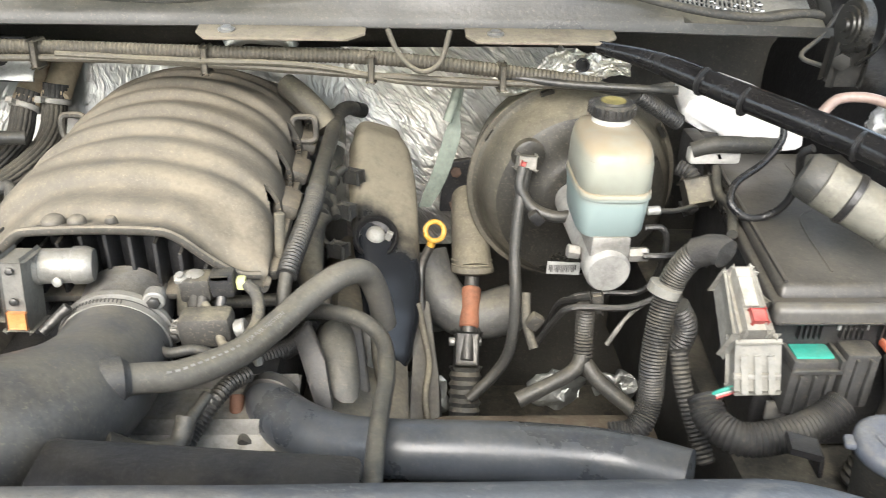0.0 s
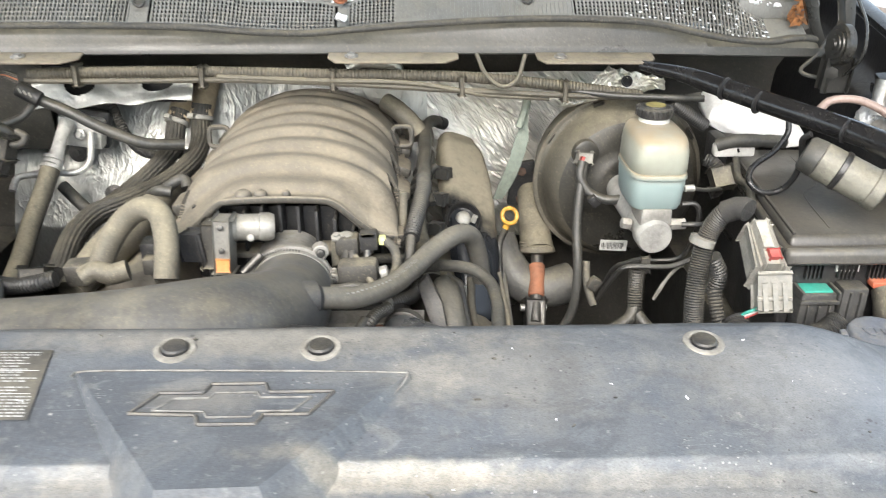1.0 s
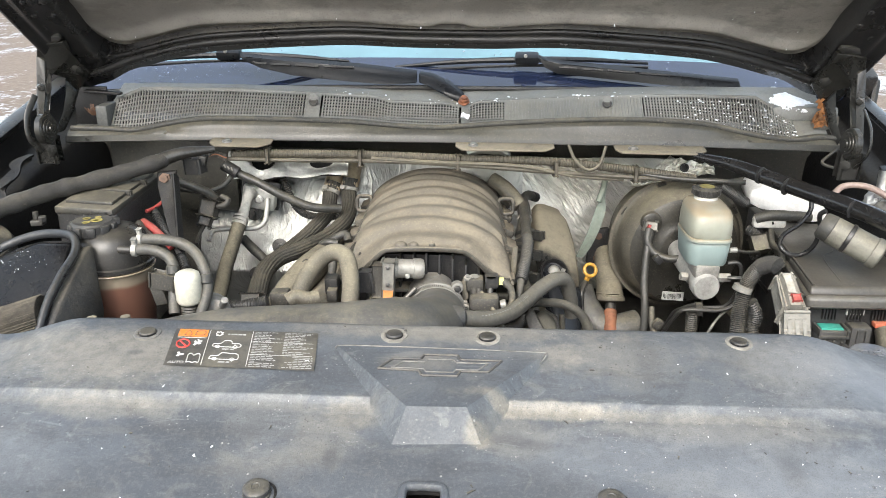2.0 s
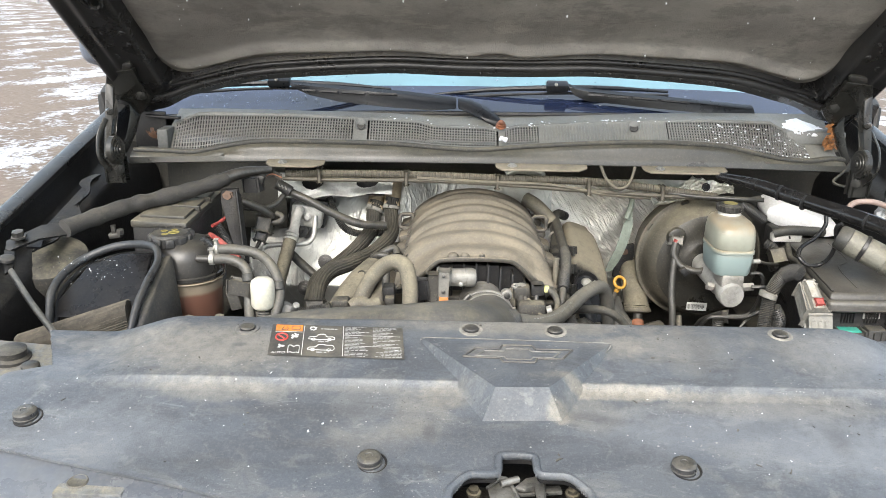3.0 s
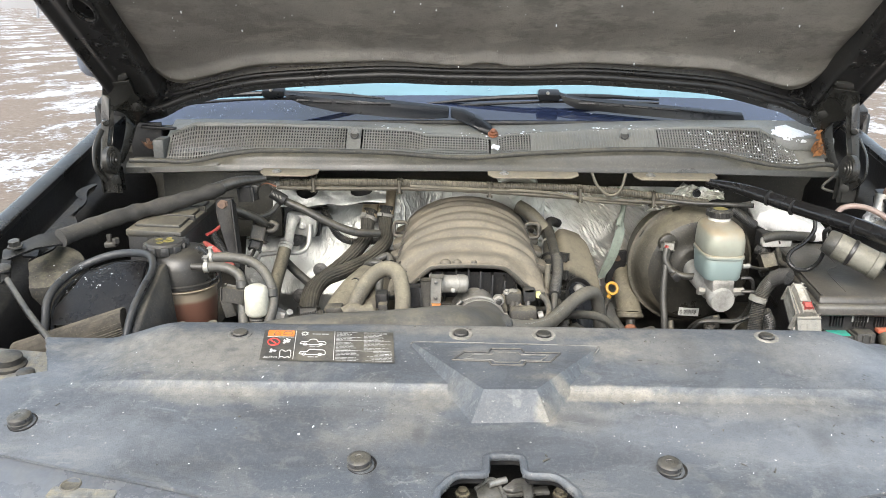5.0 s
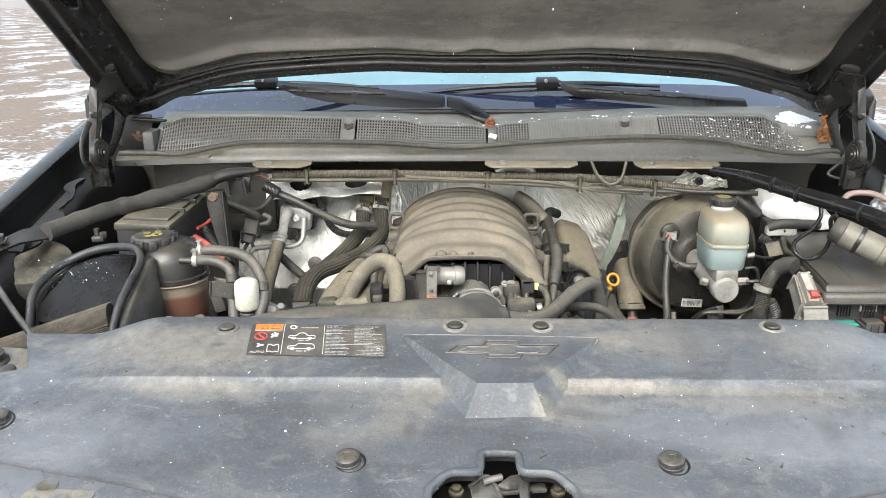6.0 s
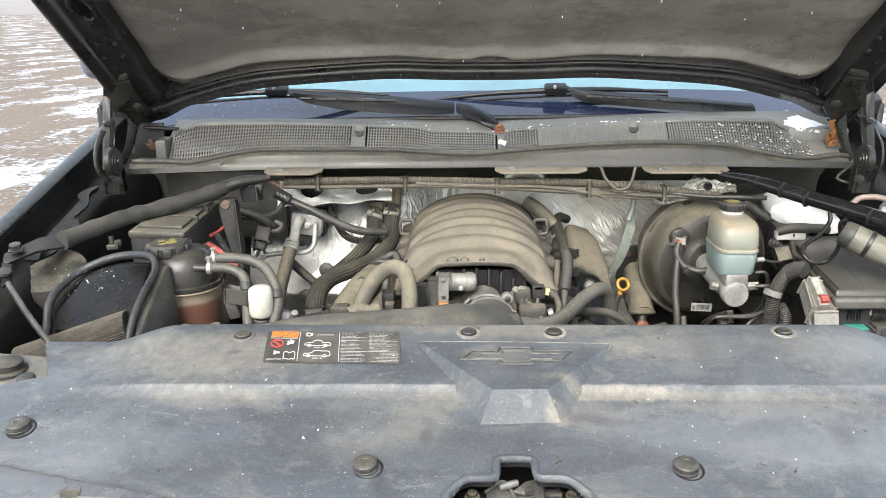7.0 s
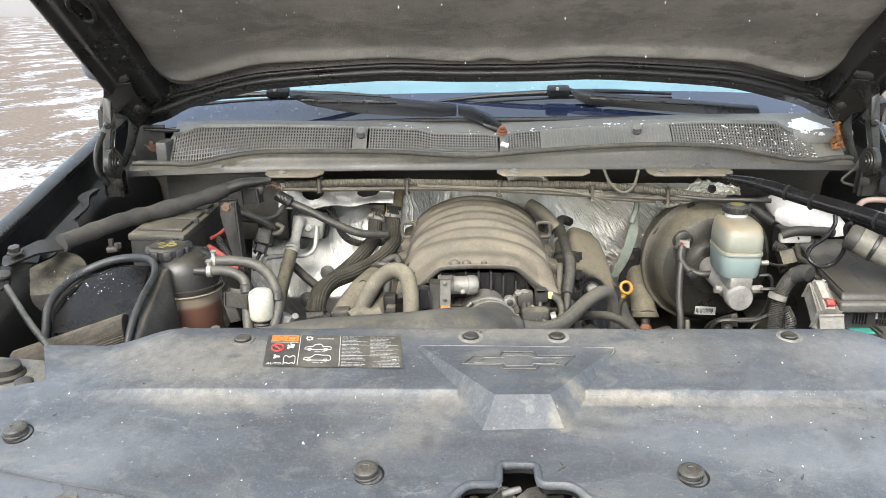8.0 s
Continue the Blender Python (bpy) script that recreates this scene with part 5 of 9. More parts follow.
    strip = ((-0.811, 0.985, 1.479), (-0.795, 0.985, 1.467), (-0.801, 0.985, 1.414), (-0.801, 0.96, 1.374), (-0.784, 0.93, 1.334), (-0.789, 0.94, 1.287), (-0.809, 0.94, 1.287), (-0.816, 0.95, 1.331))
    flange = ((-0.808, 0.985, 1.503), (-0.785, 0.965, 1.516), (-0.735, 0.935, 1.521), (-0.732, 0.94, 1.515), (-0.745, 0.95, 1.508), (-0.798, 0.985, 1.502))
    brace = ((-0.783, 1.03, 1.428), (-0.771, 1.05, 1.398), (-0.778, 1.03, 1.362), (-0.792, 1.01, 1.324), (-0.806, 1, 1.32), (-0.791, 1.02, 1.363), (-0.784, 1.03, 1.395))
    disc, foot, bolt, low = Vector((-0.77, 0.9, 1.352)), Vector((-0.778, 0.915, 1.308)), Vector((-0.756, 1.035, 1.449)), Vector((-0.8, 0.965, 1.42))
    for s in (-1, 1):

        def m(p):
            return Vector(p) if s < 0 else Vector((-p[0] - 0.03, p[1] - 0.01, p[2]))

        hg = part("hinge", prism([m(p) for p in upper], (0, 0.012, 0.004), 0.002), hm, hood, "black steel hood hinge with pressed arm and pivot bolts")
        part("arm_strip", prism([m(p) for p in strip], (s * -0.006, 0.012, 0), 0.002), hm, hg)
        part("flange", prism([m(p) for p in flange], (0, 0.003, 0.005), 0.001), hm, hg)
        part("brace", prism([m(p) for p in brace], (0, 0.01, 0), 0.002), hm, hg)
        ax = Vector((-s, -0.08, 0.06))
        part("pivot_disc", lathe(m(disc), ax, [(-0.004, 0.029), (0.006, 0.029), (0.009, 0.026), (0.009, 0.021), (0.011, 0.020), (0.011, 0.015), (0.013, 0.014), (0.013, 0.008), (0.016, 0.007), (0.016, 0)], 32), hm, hg)
        part("spring_band", tube([m(disc) + Vector((s * 0.02, 0.02, 0.06)), m(disc) + Vector((s * 0.028, -0.004, 0.025)), m(disc) + Vector((s * 0.026, -0.012, -0.015)), m(foot) + Vector((s * 0.006, -0.012, 0))], 0.006, 8, flat=0.4), hm, hg)
        part("foot", obox(m(foot) + Vector((0, 0, 0.02)), m(foot) + Vector((0, 0.004, -0.02)), 0.03, 0.02, (0, -1, 0), 0.006), hm, hg)
        part("bolt", lathe(m(bolt), (-s * 0.2, -0.95, -0.1), [(-0.004, 0.015), (0.001, 0.015), (0.002, 0.0105), (0.0025, 0.0085), (0.008, 0.0085), (0.009, 0.004), (0.009, 0)], 20), hm, hg)
        part("bolt", lathe(m(low), (-s * 0.5, -0.8, 0), [(-0.006, 0.008), (0.006, 0.008), (0.007, 0.005), (0.010, 0.005), (0.010, 0)], 6), hm, hg)
        part("bolt", lathe(m(foot) + Vector((-s * 0.012, -0.012, 0.004)), (-s * 0.5, -0.8, 0), [(0, 0.010), (0.005, 0.010), (0.006, 0)], 6), hm, hg)
        lf = []
        rr = random.Random(4)
        for i in range(8 if s < 0 else 22):
            c = Vector((s * rr.uniform(0.735, 0.755), rr.uniform(1.04, 1.07), rr.uniform(1.345, 1.37) if s < 0 else rr.uniform(1.355, 1.405)))
            u, v = Vector(rr.choices([-1, 1, .5, -.4], k=3)).normalized(), Vector((rr.uniform(-1, 1), rr.uniform(-1, 1), 1)).normalized()
            k = 0.8 if s < 0 else 1.05
            bm = prism([c - u * 0.012 * k, c + v * 0.006 * k, c + u * 0.013 * k, c - v * 0.007 * k], (0.001, 0.001, 0.001))
            lf.append(bm)
        part("dry_leaves", join(*lf), leaf_dark if s < 0 else leaf_brown, None, "curled brown dead leaves caught beside the hinge", "leaves", kind="stuff")


build_hood()


# ---- firewall insulation ----
def build_foil():
    def at(x, z):
        q = Vector((x * 7, z * 7, 2))
        d = 0.007 * noise.noise(q * 0.5) + 0.0022 * noise.noise(q * 2.2)
        d -= 0.0018 * abs(noise.noise(Vector((x * 24 + z * 14, z * 34 - x * 10, 1))))
        lean = 0.48 - 0.24 * smooth(-0.22, -0.05, x)
        return (x, 1.215 + d + 0.012 * smooth(-0.2, -0.1, x) - lean * (1.30 - max(z, 1.0)), z)

    shield = thing("heat_shield", (0, 1.12, 0.8), "crumpled silver foil heat shield on the firewall", "heat shield")
    for x0, x1, m in ((-0.56, -0.20, foil), (-0.205, 0.16, foil), (0.155, 0.322, foil_creased), (0.318, 0.50, foil_creased)):
        k = 0.006 if x0 == -0.205 else (-0.004 if x0 > 0.3 else 0.0)
        part("foil_panel", sheet(span(x0, x1, 110), span(0.94 if x0 > 0.1 else 0.90, 1.238, 110), lambda x, z: (at(x, z)[0], at(x, z)[1] - k, z)), m, shield, smooth=70)
    # pressed silver flange with oval openings, above the shield
    a0, a1 = Vector((-0.47, 1.06, 1.275)), Vector((-0.215, 1.06, 1.272))
    b0, b1 = Vector((-0.47, 1.03, 1.220)), Vector((-0.215, 1.03, 1.238))

    def on_flange(u, w):
        p = a0.lerp(a1, u).lerp(b0.lerp(b1, u), w)
        return p + Vector((0, 0.004 * noise.noise(Vector((u * 9, w * 3, 0))), 0.0025 * math.sin(u * 17) * w))

    def opening(u, w):
        return any(((u - c) / 0.096) ** 2 + ((w - h) / 0.26) ** 2 < 1 for c, h in ((0.298, 0.38), (0.780, 0.40)))

    part("foil_flange", sheet(span(0, 1, 120), span(0, 1, 40), on_flange, lambda u, w: not opening(u, w), 0.002), surf("dull_silver", (0.40, 0.405, 0.385), 0.42, 0.6, dust=0.2, bump=0.5, scale=18), None, "bright pressed silver flange with oval openings under the cowl", "heat shield")
    # black plate added behind the oval openings in place of a shaded hollow
    part("flange_shade_plate", box(-0.46, -0.235, 1.072, 1.078, 1.222, 1.282, 0.002), inner_black, shield)
    part("brake_strap", sheet(span(0, 1, 24), span(-1, 1, 3), lambda t, u: Vector((0.324, 1.05, 1.23)).lerp(Vector((0.277, 1.03, 1.065)), t) + Vector((u * (0.0045 + 0.0068 * smooth(0.18, 0.36, t) - 0.003 * smooth(0.8, 1.0, t)) + 0.006 * math.sin(t * 3.1), -0.02 * math.sin(t * 3.1), 0)), None, 0.002), green_strap, None, "pale green strap hanging in front of the foil", "strap")


build_foil()


# ---- intake manifold ----
def build_manifold():
    mf = thing("intake_manifold", (-0.03, 0.95, 1.05), "ribbed black plastic intake manifold under a coat of tan dust", "intake manifold")
    CXM, STEP = -0.033, 0.097

    def groove(d):
        """Depth of the crease between two runners, steep on its rear side."""
        d = (d + STEP / 2) % STEP - STEP / 2
        return math.exp(-(d / (0.008 if d > 0 else 0.020)) ** 2)

    def at(a, y):
        # a: -1..1 over the arch; the two banks' runners are staggered
        f = (y - 0.705) / 0.485
        w = 0.150 - 0.004 * f
        top = curve(y, [(0.70, 1.200), (0.76, 1.215), (0.85, 1.232), (0.95, 1.241), (1.03, 1.243), (1.10, 1.237), (1.16, 1.220), (1.20, 1.19)])
        base = 1.138 + 0.010 * f
        t = a * math.pi / 2
        c, s_ = math.cos(t), math.sin(t)
        px = s_ * w * (1 - 0.06 * f * (1 - abs(s_)))
        ph = abs(c) ** (0.80 + 0.28 * smooth(0.0, 0.6, f))
        bend = 0.020 * a * a
        crease = smooth(-0.80, 0.0, a) * groove(y - 0.828 + bend) + smooth(0.80, 0.0, a) * groove(y - 0.8765 + bend)
        bulge = 1 - 0.5 * smooth(0.9, 1.0, abs(a))
        arch = base + (top - base) * ph
        front = pieces(abs(px), [(0, 1.203), (0.056, 1.201), (0.076, 1.192), (0.112, 1.156), (0.15, 1.138)])
        arch = front + (arch - front) * smooth(0.0, 0.22, f)
        return (CXM + px * (1 - 0.012 * crease), y, arch - 0.0095 * crease * bulge + 0.0015 * noise.noise(Vector((a * 3, y * 22, 1))))

    def solid(a, y):
        """False inside the teardrop openings low on the flanks, between two runners."""
        s = 1 if a > 0 else -1
        for k in range(4):
            y0 = (0.826 if s > 0 else 0.778) + k * STEP
            u = (abs(a) - 0.84) / 0.15
            if y0 < 1.14 and abs(u) < 1 and abs(y - y0 + 0.010 * u) < 0.0215 * (1 - u * u) ** 0.5 * (0.66 + 0.34 * u):
                return False
        return True

    part("runner_shell", sheet(span(-1, 1, 150), span(0.705, 1.19, 190), at, solid, 0.005), manifold_plastic, mf)
    for s in (-1, 1):
        x = CXM + s * 0.146
        part("side_flange", obox((x, 0.735, 1.128), (x - s * 0.003, 1.18, 1.140), 0.022, 0.012, bevel=0.003), manifold_plastic, mf)
        for k in range(4):
            y = (0.872 if s > 0 else 0.824) + k * STEP
            if y < 1.17:
                part("runner_foot", obox((x - s * 0.010, y, 1.150), (x + s * 0.018, y, 1.140), 0.052, 0.020, bevel=0.007), manifold_plastic, mf)
        y = 1.045
        ring = [Vector((x + s * 0.004, y, 1.171)) + Vector((math.copysign(abs(math.cos(q)) ** 0.45, math.cos(q)) * 0.0155, 0.004 * math.sin(q), math.copysign(abs(math.sin(q)) ** 0.45, math.sin(q)) * 0.0155)) for q in span(0, 2 * math.pi, 32)]
        part("side_loop", tube(ring, 0.0042, 8, 0.003), manifold_plastic, mf)
        # black wall added inside so the flank openings look deeply shaded
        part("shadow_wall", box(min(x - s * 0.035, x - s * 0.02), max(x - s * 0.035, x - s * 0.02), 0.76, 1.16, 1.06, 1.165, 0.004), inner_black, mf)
    # front rim and the ribbed recess under it
    part("front_rim", tube([(CXM - 0.142, 0.712, 1.142), (CXM - 0.118, 0.702, 1.150), (CXM - 0.098, 0.698, 1.170), (CXM - 0.076, 0.696, 1.192), (CXM - 0.06, 0.695, 1.198), (CXM, 0.694, 1.201), (CXM + 0.055, 0.695, 1.199), (CXM + 0.074, 0.696, 1.192), (CXM + 0.100, 0.699, 1.168), (CXM + 0.125, 0.704, 1.148), (CXM + 0.144, 0.712, 1.142)], 0.0042, 10, 0.006, flat=1.3), manifold_plastic, mf)
    for px_, r in ((-0.044, 0.011), (-0.022, 0.009), (0.01, 0.006)):
        part("boss", lathe((CXM + px_, 0.712, 1.198), (0, -0.1, 1), [(0, r), (0.005, r * 0.92), (0.008, r * 0.6), (0.009, 0)], 18), manifold_plastic, mf)
    part("inner_wall", box(CXM - 0.098, CXM + 0.098, 0.745, 0.755, 1.05, 1.172, 0.004), black_plastic, mf)
    for i in range(9):
        x = CXM - 0.092 + i * 0.023
        part("web", box(x - 0.002, x + 0.002, 0.712, 0.746, 1.10, 1.186 - 0.0022 * (i - 4) ** 2, 0.001), black_plastic, mf)
    part("ledge", obox((CXM - 0.115, 0.724, 1.116), (CXM + 0.118, 0.724, 1.122), 0.036, 0.008, bevel=0.003), manifold_plastic, mf)
    part("plenum", box(CXM - 0.112, CXM + 0.112, 0.74, 1.17, 1.02, 1.12, 0.02), black_plastic, mf)
    return mf


build_manifold()


def build_throttle():
    tb = thing("throttle_body", (-0.03, 0.66, 1.06), "cast aluminium throttle body with electric motor housing", "throttle body")
    throttle_alu = surf("throttle_alu", (0.27, 0.262, 0.24), 0.45, 0.45, dust=0.35, grime=0.4, scale=24)
    c = Vector((-0.009, 0.60, 1.100))
    ax = Vector((0.12, -1, -0.05)).normalized()
    part("bore", lathe(c - ax * 0.12, ax, [(0, 0.044), (0.04, 0.044), (0.045, 0.048), (0.058, 0.049), (0.063, 0.044), (0.12, 0.044)], 40), cast_alu, tb)
    part("flange", lathe(c - ax * 0.066, ax, [(0, 0.048), (0.001, 0.0525), (0.008, 0.0525), (0.009, 0.049), (0.009, 0.044)], 44), throttle_alu, tb)
    for p, r in (((0.022, 0.664, 1.144), 0.0100), ((0.036, 0.660, 1.108), 0.0085)):
        q = Vector(p)
        part("flange_ear", obox(Vector((-0.012, 0.668, 1.112)), q + Vector((0, 0.005, 0)), 0.008, 1.7 * r, (0.12, 0, 1), 0.003), cast_alu, tb)
        part("ear", lathe(q, ax, [(-0.008, r), (0.003, r), (0.0045, r * 0.85), (0.0045, 0)], 22), throttle_alu, tb)
        part("ear_bolt", lathe(q + ax * 0.0045, ax, [(0, r * 0.62), (0.003, r * 0.60), (0.004, r * 0.4), (0.004, 0)], 6), dark_steel, tb)
    m0, m1 = Vector((-0.086, 0.679, 1.1705)), Vector((-0.036, 0.687, 1.168))
    part("motor_housing", lathe(m0, m1 - m0, [(0, 0.0175), (0.004, 0.0175), (0.005, 0.0165), (0.032, 0.0165), (0.033, 0.0180), (0.044, 0.0180), (0.048, 0.0165), (0.0507, 0.0150), (0.0507, 0)], 36), throttle_alu, tb)
    part("motor_screw", lathe((-0.062, 0.664, 1.163), (0, -1, 0.3), [(0, 0.0045), (0.003, 0.0045), (0.004, 0.003), (0.004, 0)], 12), dull_can, tb)
    case_grey = surf("gear_case_grey", (0.15, 0.145, 0.13), 0.5, dust=0.4, grime=0.4)
    case = part("gear_case", obox((-0.0925, 0.665, 1.190), (-0.0945, 0.655, 1.124), 0.020, 0.030, (0, -1, 0), 0.004), case_grey, tb)
    part("case_back", obox((-0.112, 0.680, 1.178), (-0.113, 0.672, 1.122), 0.020, 0.026, (0, -1, 0), 0.004), dusty_plastic, tb)
    part("tag", obox((-0.0925, 0.639, 1.146), (-0.0930, 0.637, 1.130), 0.016, 0.003, (0, -1, 0.2), 0.001), orange_tag, tb)
    for z in (1.184, 1.156):
        part("case_screw", lathe((-0.0935, 0.648 - 0.2 * (1.19 - z), z), (0, -1, 0.2), [(0, 0.0035), (0.002, 0.0035), (0.0025, 0.002), (0.0025, 0)], 10), dark_steel, case)
    part("connector", obox((-0.146, 0.68, 1.147), (-0.118, 0.668, 1.152), 0.025, 0.028, bevel=0.004), black_plastic, tb)

    duct = thing("intake_duct", (-0.15, 0.45, 1.05), "wide dusty black plastic intake duct clamped to the throttle body", "duct")
    pts = [c - ax * 0.052, (-0.010, 0.600, 1.108), (-0.019, 0.525, 1.129), (-0.068, 0.448, 1.154), (-0.16, 0.410, 1.156), (-0.32, 0.414, 1.140), (-0.50, 0.44, 1.095)]
    part("pipe", tube(pts, 0.05, 36, 0.012, radii=[0.0490, 0.0520, 0.0590, 0.0625, 0.0625, 0.058, 0.055]), surf("duct_plastic", (0.056, 0.057, 0.058), 0.40, dust=0.35, even=0.25, bump=0.1), duct)
    part("collar_ridge", lathe(c - ax * 0.030, ax, [(0, 0.0490), (0.002, 0.0512), (0.006, 0.0512), (0.010, 0.0495)], 44), black_plastic, duct)
    clamp = part("clamp", lathe(c - ax * 0.052, ax, [(0, 0.0500), (0.0005, 0.0515), (0.0085, 0.0515), (0.009, 0.0500)], 44), throttle_alu, duct, "bare steel worm-drive clamp")
    for i in range(16):
        q = math.pi * (0.42 + 0.022 * i)
        u = Vector((math.cos(q), 0, math.sin(q)))
        part("clamp_slot", obox(c - ax * 0.050 + u * 0.0517, c - ax * 0.045 + u * 0.0517, 0.0012, 0.0008, u, 0), print_black, clamp)
    part("clamp_screw", rod((-0.068, 0.628, 1.132), (-0.046, 0.640, 1.152), 0.0048), dark_steel, clamp)
    s0 = Vector((0.002, 0.532, 1.148))
    s1 = Vector((0.036, 0.549, 1.142))
    part("spout", lathe(s0, s1 - s0, [(0, 0.022), (0.022, 0.020), (0.026, 0.0200), (0.030, 0.0195), (0.032, 0.0165), (0.036, 0.0142)], 28), surf("duct_plastic_spout", (0.035, 0.036, 0.038), 0.45, dust=0.25), duct)


build_throttle()


# ---- brake booster and master cylinder ----
def build_brakes():
    booster_tan = surf("booster_tan", (0.052, 0.048, 0.038), 0.5, var=0.3, dust=0.62, grime=0.4, scale=9, even=0.5)
    bo = thing("brake_booster", (0.46, 1.03, 0.98), "round black brake booster shell streaked with dust and grease", "brake booster")
    c = Vector((0.472, 1.10, 1.104))
    ax = Vector((0.05, -1, 0.02)).normalized()
    prof = [(0.0, 0.122), (0.060, 0.126), (0.066, 0.132), (0.070, 0.134), (0.076, 0.134), (0.079, 0.131), (0.081, 0.128), (0.086, 0.125), (0.104, 0.121), (0.122, 0.116), (0.132, 0.107), (0.137, 0.095), (0.140, 0.075), (0.141, 0.062), (0.145, 0.056), (0.147, 0.048), (0.147, 0.0)]
    prof = [(h, r * 1.03) for h, r in prof]
    part("shell", lathe(c, ax, prof[:11], 72), booster_tan, bo)
    part("face", lathe(c, ax, prof[10:], 72), booster_black, bo, "glossy black booster face streaked with dust")
    part("rim_lip", lathe(c + ax * 0.072, ax, [(0, 0.134), (0.0005, 0.1415), (0.003, 0.1425), (0.006, 0.1415), (0.0065, 0.135)], 72), rubber_tan, bo)
    for a in (0.6, 1.9, 2.6, 3.6):
        u = Vector((math.cos(a), 0, math.sin(a)))
        part("crimp", obox(c + ax * 0.070 + u * 0.138, c + ax * 0.084 + u * 0.134, 0.016, 0.004, u, 0.001), booster_black, bo)
    part("sensor", obox((0.401, 0.95, 1.175), (0.4, 0.945, 1.159), 0.022, 0.03, (0, -1, 0), 0.003), grey_plastic, bo, "grey vacuum sensor plug")
    part("sensor_plug", obox((0.396, 0.93, 1.174), (0.394, 0.928, 1.169), 0.005, 0.006, (0, -1, 0), 0.001), red_plastic, bo)
    part("sensor_seat", lathe(Vector((0.406, 0.965, 1.17)), ax, [(0, 0.022), (0.008, 0.020), (0.010, 0.016), (0.010, 0)], 24), booster_black, bo)
    lab = Vector((0.461, 0.945, 1.017))
    part("barcode_label", obox(lab + Vector((-0.022, 0, 0.001)), lab + Vector((0.022, 0, -0.001)), 0.002, 0.018, bevel=0), print_white, bo, "white bar code sticker")
    rnd = random.Random(2)
    for i in range(16):
        x = -0.019 + i * 0.0023
        part("code_bar", obox(lab + Vector((x, -0.0014, 0.0055)), lab + Vector((x, -0.0014, -0.0055 + 0.003 * (i % 3 == 0))), rnd.uniform(0.0006, 0.0016), 0.0004, (0, -1, 0), 0), print_black, bo)
    mc = thing("master_cylinder", (0.475, 0.83, 1.08), "cast aluminium brake master cylinder with clamped white reservoir", "master cylinder")
    e = Vector((0.477, 0.783, 1.103))
    part("cylinder", lathe(e + Vector((-0.012, 0.19, 0.012)), Vector((0.012, -0.19, -0.012)), [(0, 0.024), (0.13, 0.024), (0.14, 0.022), (0.16, 0.022), (0.165, 0.0255), (0.186, 0.0255), (0.190, 0.023), (0.1905, 0.0)], 36), bright_alu, mc)
    part("neck", box(0.455, 0.50, 0.79, 0.85, 1.115, 1.145, 0.006), cast_alu, mc)
    for p, q in (((0.50, 0.80, 1.118), (0.522, 0.798, 1.120)), ((0.45, 0.82, 1.11), (0.436, 0.82, 1.112))):
        part("pipe_nut", rod(p, q, 0.0085, segs=6), cast_alu, mc)
    # reservoir
    def body(z0, z1, k0, k1):
        bm = bmesh.new()
        rings = []
        for z, k in ((z0, k0 * 0.94), (z0 + 0.006, k0), (z1 - 0.008, k1), (z1 - 0.002, k1 * 0.97), (z1, k1 * 0.90)):
            ring = []
            for i in range(40):
                a = 2 * math.pi * i / 40
                cx_, sy = math.cos(a), math.sin(a)
                px_ = math.copysign(abs(cx_) ** 0.45, cx_) * 0.0405 * k
                py_ = math.copysign(abs(sy) ** 0.5, sy) * 0.058 * k
                ring.append(bm.verts.new((0.478 + px_, 0.845 + py_, z)))
            rings.append(ring)
        ring_join(bm, rings)
        return bm
    part("reservoir_lower", body(1.142, 1.188, 0.93, 0.99), brake_plastic, mc, "translucent white reservoir showing bluish fluid")
    part("reservoir_seam", body(1.186, 1.196, 1.03, 1.03), brake_plastic, mc)
    part("reservoir_upper", body(1.194, 1.232, 1.0, 0.985), brake_plastic, mc)
    dome = bmesh.new()
    rings = []
    for z, k, sh in ((1.226, 0.98, 0.0), (1.234, 0.965, 0.001), (1.241, 0.91, 0.003), (1.246, 0.80, 0.007), (1.249, 0.62, 0.012), (1.250, 0.40, 0.018)):
        rings.append([dome.verts.new((0.478 + math.copysign(abs(math.cos(q)) ** 0.5, math.cos(q)) * 0.0405 * k, 0.845 + sh + math.copysign(abs(math.sin(q)) ** 0.55, math.sin(q)) * 0.058 * k, z)) for q in [2 * math.pi * i / 40 for i in range(40)]])
    ring_join(dome, rings)
    part("reservoir_shoulder", dome, brake_plastic, mc)
    part("filler_neck", lathe((0.480, 0.868, 1.235), (0, 0, 1), [(0, 0.026), (0.008, 0.022), (0.024, 0.0215)], 32), white_plastic, mc)
    cap = part("filler_cap", lathe((0.480, 0.868, 1.256), (0, 0, 1), [(0, 0.023)] + [(0.001, 0.024), (0.012, 0.024), (0.015, 0.021), (0.015, 0.016), (0.0165, 0.015), (0.0165, 0)], 40), black_plastic, mc, "black ribbed brake fluid cap")
    for i in range(20):
        a = 2 * math.pi * i / 20
        part("cap_rib", obox((0.480 + 0.024 * math.cos(a), 0.868 + 0.024 * math.sin(a), 1.258), (0.480 + 0.024 * math.cos(a), 0.868 + 0.024 * math.sin(a), 1.269), 0.004, 0.004, (math.cos(a), math.sin(a), 0), 0.001), black_plastic, cap)
    part("cap_print", lathe((0.480, 0.868, 1.2727), (0, 0, 1), [(0, 0.014), (0.0005, 0.014), (0.0006, 0.009), (0.0001, 0.008)], 24), yellow_print, cap)
    part("level_plug", rod((0.514, 0.8, 1.172), (0.528, 0.8, 1.173), 0.005), dull_can, mc)
